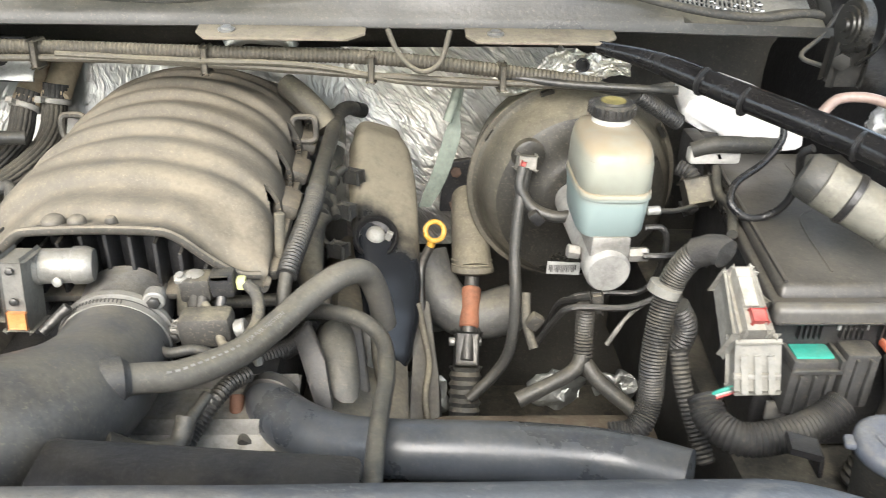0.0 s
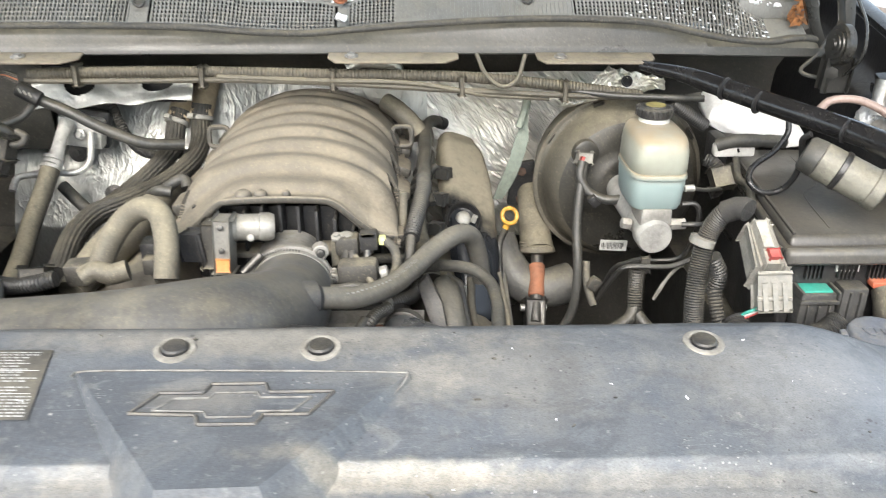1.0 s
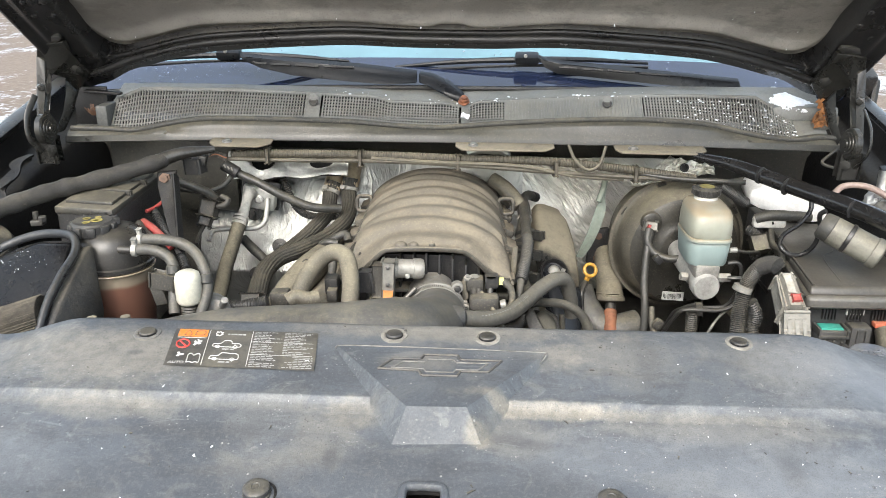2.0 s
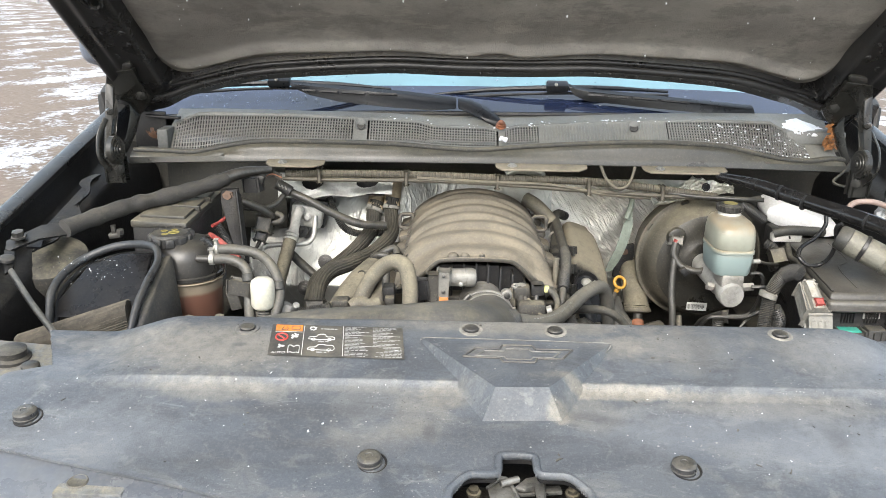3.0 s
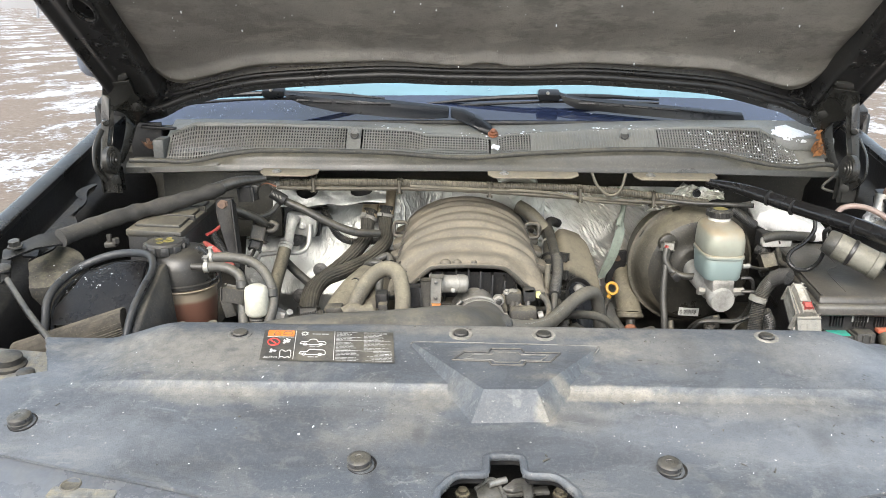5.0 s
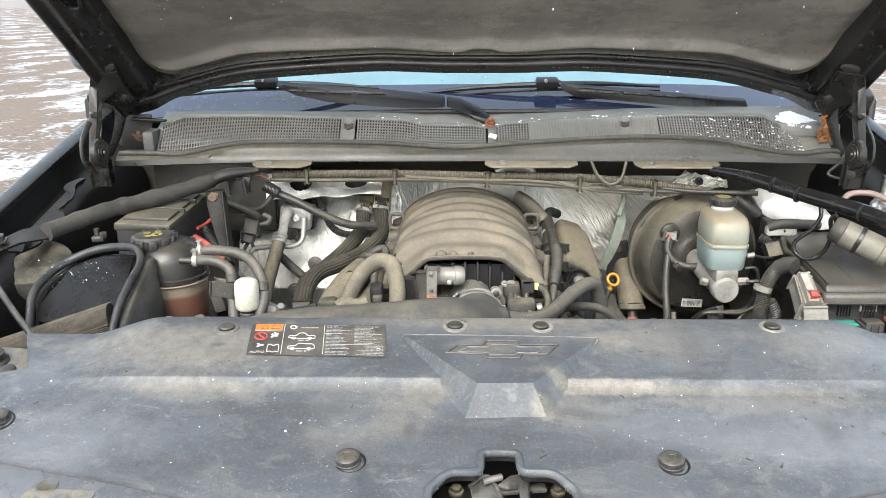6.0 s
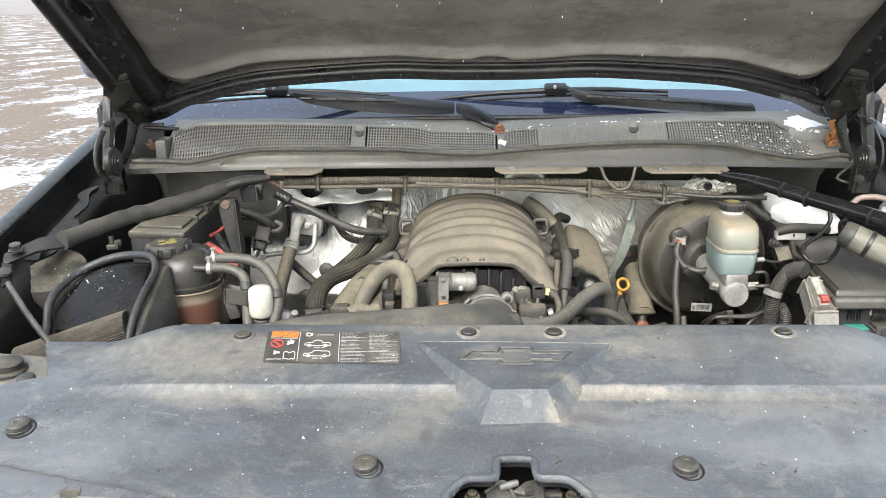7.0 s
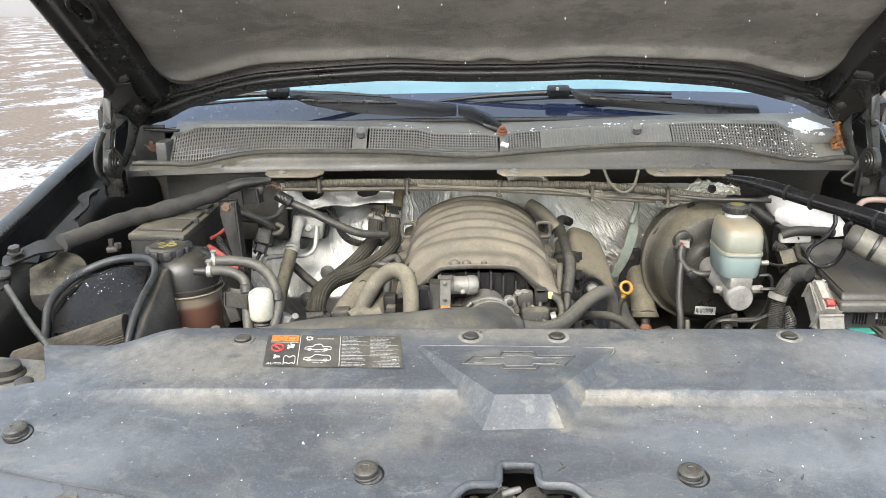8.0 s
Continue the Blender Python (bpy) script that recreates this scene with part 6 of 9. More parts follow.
    # brake lines
    for pts in (
        [(0.514, 0.79, 1.122), (0.541, 0.79, 1.122), (0.582, 0.83, 1.104), (0.637, 0.9, 1.045)],
        [(0.524, 0.83, 1.136), (0.544, 0.83, 1.136), (0.552, 0.83, 1.115), (0.55, 0.84, 1.068), (0.536, 0.85, 1.039), (0.499, 0.86, 1.031), (0.463, 0.86, 1.027), (0.448, 0.86, 1.015)],
        [(0.466, 0.8, 1.063), (0.451, 0.82, 1.047), (0.44, 0.86, 1.013), (0.434, 0.92, 0.919)],
        [(0.538, 0.78, 1.076), (0.501, 0.78, 1.061), (0.442, 0.78, 1.061), (0.428, 0.8, 1.034), (0.414, 0.84, 0.969)],
    ):
        part("brake_line", tube(pts, 0.0038, 8, 0.006), dark_steel, None, "thin dark steel brake line bent below the master cylinder", "pipe", "brake lines")
    part("line_bracket", obox((0.471, 0.8, 1.067), (0.474, 0.8, 1.04), 0.014, 0.006, (0, -1, 0), 0.002), dusty_plastic, None, "small dusty bracket below the master cylinder", "bracket")


build_brakes()


# ---- fuse box ----
def build_fusebox():
    fb = thing("fuse_box", (0.69, 0.74, 1.0), "black plastic fuse box with dusty lid and clipped front connectors", "fuse box")
    lidm = surf("lid_plastic", (0.034, 0.032, 0.030), 0.36, dust=0.18, even=0.6, bump=0.15)

    def slab(pts0, pts1, z0, z1, bev):
        bm = bmesh.new()
        a = [bm.verts.new((x, y, z0 + dz)) for x, y, dz in pts0]
        b = [bm.verts.new((x, y, z1 + dz)) for x, y, dz in pts1]
        ring_join(bm, [a, b])
        bmesh.ops.bevel(bm, geom=bm.edges, offset=bev, segments=3, affect="EDGES", profile=0.5)
        return bm
    base = [(0.594, 0.602, 0), (0.782, 0.602, 0), (0.825, 0.93, 0.01), (0.625, 0.93, 0.01)]
    top = [(0.601, 0.612, 0), (0.776, 0.612, 0), (0.817, 0.92, 0.010), (0.630, 0.92, 0.010)]
    lid = part("lid", slab(base, base, 1.128, 1.142, 0.004), lidm, fb)
    part("lid_top", slab([(x, y, d) for x, y, d in top], [(x + (0.692 - x) * 0.05, y + (0.77 - y) * 0.05, d) for x, y, d in top], 1.140, 1.154, 0.005), lidm, lid)
    part("front_ridge", box(0.592, 0.784, 0.590, 0.606, 1.126, 1.146, 0.006, 3), surf("lid_edge", (0.085, 0.082, 0.076), 0.36, dust=0.3, bump=0.1), lid)
    part("ridge_line", box(0.598, 0.778, 0.5885, 0.5915, 1.130, 1.1315, 0.0005), black_plastic, lid)
    part("lid_latch", prism([(0.770, 0.612, 1.142), (0.792, 0.612, 1.142), (0.795, 0.625, 1.168), (0.784, 0.640, 1.172), (0.772, 0.630, 1.160)], (0.004, 0.018, 0), 0.003), rubber_clean, lid)
    for x in (0.610, 0.766):
        part("lid_rib", obox((x, 0.622, 1.1545), (x + (0.020 if x < 0.7 else 0.034), 0.88, 1.1625), 0.004, 0.004, bevel=0.001), lidm, lid)
    part("lid_panel_line", tube([(0.66, 0.64, 1.1545), (0.672, 0.74, 1.1575), (0.705, 0.78, 1.159), (0.712, 0.88, 1.162)], 0.0015, 6), lidm, lid)
    part("body", slab([(0.606, 0.62, 0), (0.775, 0.62, 0), (0.815, 0.92, 0), (0.632, 0.92, 0)], [(0.604, 0.615, 0), (0.778, 0.615, 0), (0.818, 0.922, 0), (0.63, 0.922, 0)], 0.96, 1.128, 0.006), black_plastic, fb)
    for i, x in enumerate((0.628, 0.668, 0.705, 0.74)):
        part("vent_comb", join(*[box(x + 0.005 * k, x + 0.005 * k + 0.002, 0.609, 0.616, 1.100, 1.120, 0.0) for k in range(5)]), black_plastic, fb)
    sock = part("socket", box(0.618, 0.662, 0.588, 0.616, 1.030, 1.090, 0.003), socket_grey, fb)
    for k in range(3):
        part("socket_rib", box(0.626 + 0.013 * k, 0.629 + 0.013 * k, 0.584, 0.589, 1.032, 1.076, 0.001), socket_grey, sock)
    part("socket_frame", join(box(0.616, 0.664, 0.584, 0.589, 1.078, 1.083, 0.001), box(0.616, 0.620, 0.584, 0.614, 1.083, 1.094, 0.001), box(0.660, 0.664, 0.584, 0.614, 1.083, 1.094, 0.001)), socket_grey, sock)
    for x0, x1 in ((0.606, 0.628), (0.668, 0.690)):
        part("foot_tab", prism([(x0, 0.592, 1.020), (x1, 0.592, 1.020), (x1 - 0.004, 0.600, 1.034), (x0 + 0.004, 0.600, 1.034)], (0, 0.004, 0), 0.001), socket_grey, fb)
    part("teal_plug", box(0.622, 0.658, 0.593, 0.615, 1.084, 1.0925, 0.002), teal_plastic, fb, "teal connector lock")
    sock = part("socket", box(0.668, 0.700, 0.590, 0.616, 1.035, 1.096, 0.003), socket_grey, fb)
    for k in range(2):
        part("socket_rib", box(0.676 + 0.013 * k, 0.679 + 0.013 * k, 0.586, 0.591, 1.040, 1.092, 0.001), socket_grey, sock)
    part("orange_plug", box(0.707, 0.747, 0.598, 0.614, 1.092, 1.100, 0.002), orange_plastic, fb, "orange connector lock")
    part("fuse_label", box(0.665, 0.694, 0.6128, 0.6146, 1.108, 1.121, 0.0), print_white, fb)
    for k in range(4):
        part("label_bar", box(0.668 + 0.006 * k, 0.6725 + 0.006 * k, 0.6120, 0.6127, 1.111, 1.118, 0.0), print_black, fb)
    part("side_latch", tube([Vector(p) - Vector((0, 0, 0.024)) for p in ((0.57, 0.64, 1.178), (0.576, 0.62, 1.172), (0.587, 0.6, 1.168))], 0.004, 8), dusty_plastic, fb)
    part("rear_latch", box(0.598, 0.618, 0.88, 0.93, 1.14, 1.19, 0.005), black_plastic, fb)
    part("rear_bar", tube([(0.623, 0.93, 1.175), (0.663, 0.94, 1.177), (0.731, 0.94, 1.177)], 0.008, 8), black_plastic, fb)
    boot = part("plug_boot", tube([(0.727, 0.600, 1.090), (0.726, 0.586, 1.076), (0.724, 0.576, 1.054), (0.718, 0.572, 1.030)], 0.019, 20, 0.006, radii=[0.019, 0.0195, 0.0175, 0.0165], flat=0.9), dusty_plastic, fb)
    part("boot_conduit", tube([(0.718, 0.572, 1.034), (0.710, 0.57, 1.005), (0.700, 0.57, 0.96)], 0.0165, 18, 0.004, 0.0022), conduit, boot)

    # the box sits on its raised bracket
    fb.location, fb.scale = (0.70, 0.793, 0.999), (1.05, 1.05, 1.05)

    conn = thing("harness_connector", (0.562, 0.62, 1.09), "pale grey lever-lock harness connector with red tab and dirty face", "connector")
    a, b = Vector((0.56, 0.66, 1.167)), Vector((0.561, 0.605, 1.135))
    d = Vector((0.564, 0.585, 1.102))
    part("shell_upper", obox(a, b, 0.025, 0.024, (0, 0.5, 1), 0.006, 1.30), grey_plastic, conn)
    part("lever", obox(a + Vector((0, -0.008, 0.016)), b + Vector((0, -0.006, 0.014)), 0.015, 0.010, (0, 0.5, 1), 0.004, 1.25), grey_plastic, conn)
    part("lock_tab", obox(a.lerp(b, 0.62) + Vector((0.004, -0.012, 0.016)), a.lerp(b, 0.82) + Vector((0.004, -0.012, 0.016)), 0.013, 0.012, (0, 0.5, 1), 0.002), red_plastic, conn, "red lock tab")
    part("shell_lower", obox(b + Vector((0.002, -0.004, 0.006)), d, 0.033, 0.022, (0, 1, 0.2), 0.004), clear_grey, conn)
    for k in (-1, 1):
        part("side_rail", obox(a + Vector((k * 0.0125, -0.004, 0.012)), b + Vector((k * 0.0165, -0.002, 0.010)), 0.0035, 0.010, (0, 0.5, 1), 0.001), clear_grey, conn)
    part("dirty_window", obox(a.lerp(b, 0.12) + Vector((0, -0.012, 0.0175)), a.lerp(b, 0.58) + Vector((0, -0.012, 0.0175)), 0.013, 0.008, (0, 0.5, 1), 0.001), grey_plastic, conn)
    for k in (-1, 0, 1):
        part("ridge", obox(b + Vector((k * 0.012 + 0.001, -0.018, 0.0)), d + Vector((k * 0.012 - 0.001, -0.014, 0.004)), 0.004, 0.004, (0, 1, 0.2), 0.001), clear_grey, conn)
    part("ridge", obox((b + d) / 2 + Vector((-0.021, -0.015, 0)), (b + d) / 2 + Vector((0.021, -0.015, 0)), 0.005, 0.005, bevel=0.001), grey_plastic, conn)
    for k, m in enumerate((teal_plastic, white_plastic, red_plastic)):
        part("wire", tube([d + Vector((-0.012 + 0.004 * k, 0.0, 0.002)), d + Vector((-0.028, 0.004, -0.008 - 0.003 * k)), d + Vector((-0.035, 0.012, -0.022))], 0.0022, 6), m, conn)
    # washer filler
    wf = thing("washer_filler", (0.66, 0.46, 1.05), "blue-grey washer fluid cap on its filler neck", "washer filler")
    wc = Vector((0.633, 0.478, 1.121))
    capm = surf("washer_cap_blue", (0.095, 0.108, 0.135), 0.5, dust=0.35)
    part("neck", lathe(wc + Vector((0, 0, -0.06)), (0, 0, 1), [(0, 0.022), (0.05, 0.027), (0.056, 0.030), (0.06, 0.030)], 32), dusty_plastic, wf)
    part("cap", lathe(wc, (0, -0.05, 1), [(0, 0.0315), (0.002, 0.0330), (0.010, 0.0330), (0.0132, 0.0305), (0.0140, 0.027), (0.0135, 0.0)], 40), capm, wf)
    part("cap_tab", obox(wc + Vector((-0.024, 0.005, 0.007)), wc + Vector((-0.038, 0.010, 0.005)), 0.014, 0.007, bevel=0.003), capm, wf)
    for k, (u, v) in enumerate(((-0.016, 0.0), (0.010, -0.004), (0.024, 0.004))):
        pts = [(-0.008, 0.008), (0.008, 0.008), (0.005, -0.009), (-0.005, -0.009), (-0.008, 0.008)]
        part("symbol", tube([wc + Vector(((u + x) * 0.7, (v + y) * 0.7, 0.0142)) for x, y in pts], 0.0012, 6, 0.003), capm, wf)


build_fusebox()


# ---- coolant tank, battery, air box ----
def build_left():
    ct = thing("coolant_tank", (-0.565, 0.66, 1.0), "black-topped coolant tank with rusty brown coolant in its lower half", "coolant tank")
    c = Vector((-0.56, 0.665, 0))
    part("lower_tank", lathe(c + Vector((0, 0, 1.02)), (0, 0, 1), [(0, 0.050), (0.01, 0.055), (0.15, 0.060), (0.158, 0.060)], 44), coolant_plastic, ct, "translucent lower tank with brown coolant")
    part("seam", lathe(c + Vector((0, 0, 1.174)), (0, 0, 1), [(0, 0.061), (0.002, 0.064), (0.008, 0.064), (0.010, 0.061)], 44), tank_black, ct)
    part("upper_tank", lathe(c + Vector((0, 0, 1.182)), (0, 0, 1), [(0, 0.061), (0.028, 0.060), (0.046, 0.054), (0.056, 0.040), (0.060, 0.026)], 44), tank_black, ct)
    cc = c + Vector((-0.024, -0.01, 1.232))
    part("neck", lathe(cc + Vector((0, 0, -0.03)), (0, 0, 1), [(0, 0.034), (0.02, 0.030), (0.035, 0.028)], 32), tank_black, ct)
    cap = part("cap", lathe(cc, (0, 0, 1), [(0, 0.033), (0.004, 0.035), (0.018, 0.035), (0.022, 0.031), (0.0225, 0)], 40), black_plastic, ct, "black screw cap with yellow print")
    for i in range(10):
        a = 2 * math.pi * i / 10
        u = Vector((math.cos(a), math.sin(a), 0))
        part("grip", obox(cc + u * 0.035 + Vector((0, 0, 0.002)), cc + u * 0.035 + Vector((0, 0, 0.019)), 0.015, 0.008, u, 0.003), black_plastic, cap)
    for u, v, r in ((-0.012, 0.006, 0.006), (0.008, -0.002, 0.009), (0.004, 0.014, 0.005), (-0.004, -0.014, 0.006)):
        part("print_mark", lathe(cc + Vector((u, v, 0.0228)), (0, 0, 1), [(0, r * 1.1), (0.0004, r * 1.1), (0.0004, r * 0.58), (0, r * 0.55)], 12), yellow_print, cap)
    for p, q in (((-0.521, 0.6, 1.224), (-0.498, 0.598, 1.224)), ((-0.506, 0.62, 1.232), (-0.485, 0.618, 1.236))):
        part("spigot", rod(p, q, 0.0065), tank_black, ct)
    part("small_ring", tube([c + Vector((0.064 * math.cos(a), 0.064 * math.sin(a), 1.172)) for a in span(0, 6.2, 30)], 0.0015, 6), coolant_plastic, ct)

    bat_black = surf("battery_black", (0.034, 0.033, 0.030), 0.5, dust=0.42, even=0.5, bump=0.1)
    bat = thing("battery_box", (-0.6, 0.85, 1.1), "black plastic battery cover with a flat dusty lid", "battery")
    P = [Vector(p) for p in ((-0.678, 0.72, 1.255), (-0.569, 0.7, 1.257), (-0.567, 0.93, 1.26), (-0.68, 0.97, 1.255))]
    z = Vector((0, 0, 1))
    bm = bmesh.new()
    rings = [[bm.verts.new(p - z * 0.19) for p in P], [bm.verts.new(p - z * 0.004) for p in P]]
    ring_join(bm, rings)
    bmesh.ops.bevel(bm, geom=bm.edges, offset=0.005, segments=2, affect="EDGES", profile=0.5)
    part("case", bm, black_plastic, bat)
    cen = sum(P, Vector()) / 4
    bm = prism([p + (p - cen) * 0.03 - z * 0.012 for p in P], (0, 0, 0.014), 0.004)
    part("lid", bm, bat_black, bat)
    bm = prism([p + (cen - p) * 0.16 for p in P], (0, 0, 0.008), 0.003)
    part("lid_panel", bm, bat_black, bat)
    for k in (0.35, 0.65):
        part("lid_rib", obox(P[0].lerp(P[3], k) + z * 0.004, P[1].lerp(P[2], k) + z * 0.004, 0.006, 0.008, bevel=0.002), bat_black, bat)
    part("hold_down", obox((-0.712, 0.70, 1.232), (-0.690, 0.70, 1.234), 0.016, 0.010, bevel=0.002), dark_steel, bat)
    part("clamp_stud", rod((-0.704, 0.70, 1.236), (-0.704, 0.70, 1.252), 0.005, segs=8), dark_steel, bat)
    part("clamp_nut", rod((-0.690, 0.695, 1.236), (-0.690, 0.695, 1.246), 0.007, segs=6), dark_steel, bat)

    ab = thing("air_filter_box", (-0.68, 0.55, 0.95), "open black air box with rubber rim and conical cloth filter", "air box")
    rim = [(-0.729, 0.46, 1.113), (-0.734, 0.48, 1.139), (-0.739, 0.5, 1.157), (-0.745, 0.53, 1.186), (-0.744, 0.58, 1.201), (-0.72, 0.62, 1.217), (-0.675, 0.63, 1.233), (-0.631, 0.625, 1.24), (-0.595, 0.605, 1.241), (-0.58, 0.575, 1.227), (-0.583, 0.53, 1.207), (-0.588, 0.49, 1.181), (-0.59, 0.455, 1.148)]
    part("rim_seal", tube(rim, 0.0072, 14, flat=0.9), surf("rim_rubber", (0.022, 0.024, 0.027), 0.35, dust=0.1), ab)
    part("back_panel", prism([(-0.731, 0.5, 1.151), (-0.737, 0.53, 1.17), (-0.707, 0.59, 1.211), (-0.655, 0.605, 1.228), (-0.597, 0.595, 1.232), (-0.597, 0.54, 1.187), (-0.598, 0.5, 1.152)], (0, 0.012, 0.0), 0.003), surf("airbox_black", (0.006, 0.006, 0.007), 0.30, dust=0.02, spec=0.2, bump=0.08), ab)
    part("inner_rim", tube([(Vector(p) * 0.92 + Vector((-0.69, 0.56, 1.14)) * 0.08) + Vector((0, 0.012, -0.012)) for p in rim[:-1]], 0.0045, 10), inner_black, ab)
    part("side_wall", prism([(-0.577, 0.6, 1.229), (-0.553, 0.56, 1.132), (-0.544, 0.52, 1.09), (-0.591, 0.44, 1.127), (-0.585, 0.5, 1.177), (-0.58, 0.58, 1.225)], (0.012, 0.006, 0), 0.003), black_plastic, ab)
    part("outer_shell", lathe((-0.833, 0.7, 1.176), (0.1, -0.3, 1), [(-0.12, 0.066), (-0.02, 0.074), (0.0, 0.076), (0.014, 0.070), (0.024, 0.050), (0.028, 0.0)], 36), dusty_plastic, ab)
    part("floor", box(-0.80, -0.60, 0.42, 0.62, 0.98, 1.0, 0.005), black_plastic, ab)
    f0, f1 = Vector((-0.761, 0.46, 1.118)), Vector((-0.595, 0.5, 1.17))
    bms = []
    dd = (f1 - f0)
    s_ = dd.normalized().orthogonal().normalized()
    t_ = dd.normalized().cross(s_)
    bm = bmesh.new()
    rings = []
    for k in range(31):
        f = k / 30
        ring = []
        for i in range(160):
            a = 2 * math.pi * (i + 0.25 * math.sin(f * 7 + i)) / 160
            rr = (0.055 - 0.004 * f) * (1 - 0.06 * (i % 2))
            ring.append(bm.verts.new(f0 + dd * f + (s_ * math.cos(a) + t_ * math.sin(a)) * rr - Vector((0, 0, 0.035))))
        rings.append(ring)
    ring_join(bm, rings)
    part("filter_element", bm, filter_cloth, ab, "pleated grey-brown filter cloth")
    rnd = random.Random(8)
    beads = []
    for i in range(240):
        p = Vector((-0.666, 0.565, 1.207)) + Vector((rnd.gauss(-0.01, 0.035), -0.003, rnd.uniform(-0.045, 0.03)))
        bm = bmesh.new()
        bmesh.ops.create_icosphere(bm, subdivisions=1, radius=rnd.choice([0.0003, 0.0004, 0.0005, 0.0007, 0.0012]), matrix=Matrix.Translation(p))
        beads.append(bm)
    part("snow_specks", join(*beads[::3]), snow, ab, kind="stuff")
    part("water_drops", join(*[b for k, b in enumerate(beads) if k % 3]), water, ab, kind="stuff")


build_left()


# ---- hoses, pipes, wiring and brackets ----
def hose(pts, r, material, name, label, category, group="", ridge=0.0, wobble=0.02, **kw):
    return part(name, tube(pts, r, kw.pop("segs", 14), ridge=ridge, wobble=wobble, **kw), material, None, label, category, group)


def clamp_on(parent, p, d, r, width=0.010, m=None):
    d = Vector(d).normalized()
    part("clamp", lathe(Vector(p) - d * width / 2, d, [(0, r), (0.001, r + 0.0015), (width - 0.001, r + 0.0015), (width, r)], 24), m or steel, parent)
    u = d.orthogonal().normalized()
    u = (u + Vector((0, -0.8, 0.6))).normalized()
    u = (u - d * u.dot(d)).normalized()
    part("clamp_ear", obox(Vector(p) + u * r * 0.95, Vector(p) + u * (r + 0.010), width, 0.006, d, 0.0015), m or steel, parent)


def build_engine_mass():
    en = thing("engine_block", (-0.02, 0.9, 0.6), "dark oily engine block below the intake manifold", "engine")
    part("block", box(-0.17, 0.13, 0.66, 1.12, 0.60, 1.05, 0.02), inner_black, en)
    tan = surf("valve_cover_alu", (0.16, 0.145, 0.12), 0.6, 0.3, dust=0.7)
    for s in (-1, 1):
        part("valve_cover", obox((-0.02 + s * 0.215, 0.70, 0.98 - 0.06 * s), (-0.02 + s * 0.205, 1.10, 0.99 - 0.06 * s), 0.11, 0.10, (s * 0.5, 0, 1), 0.02), tan, en)
    part("front_cover", obox((-0.02, 0.66, 0.72), (-0.02, 0.63, 1.04), 0.30, 0.06, (0, -1, 0), 0.02), cast_alu, en)
    part("water_pump", lathe((0.09, 0.70, 0.90), (0, -1, 0.2), [(0, 0.07), (0.05, 0.065), (0.06, 0.05), (0.075, 0.045), (0.08, 0.0)], 32), cast_alu, en)
    part("timing_housing", prism([(0.051, 0.6, 1.017), (0.081, 0.64, 1.037), (0.119, 0.64, 1.03), (0.214, 0.6, 1.015), (0.216, 0.56, 1.005), (0.044, 0.56, 1.007)], (0, 0.05, -0.01), 0.008), surf("dusty_alu", (0.24, 0.215, 0.17), 0.65, 0.2, dust=0.6, grime=0.5), en)
    part("fan_shroud", obox((0.008, 0.43, 1.153), (0.226, 0.43, 1.133), 0.05, 0.03, bevel=0.008), rubber_clean, en)


build_engine_mass()


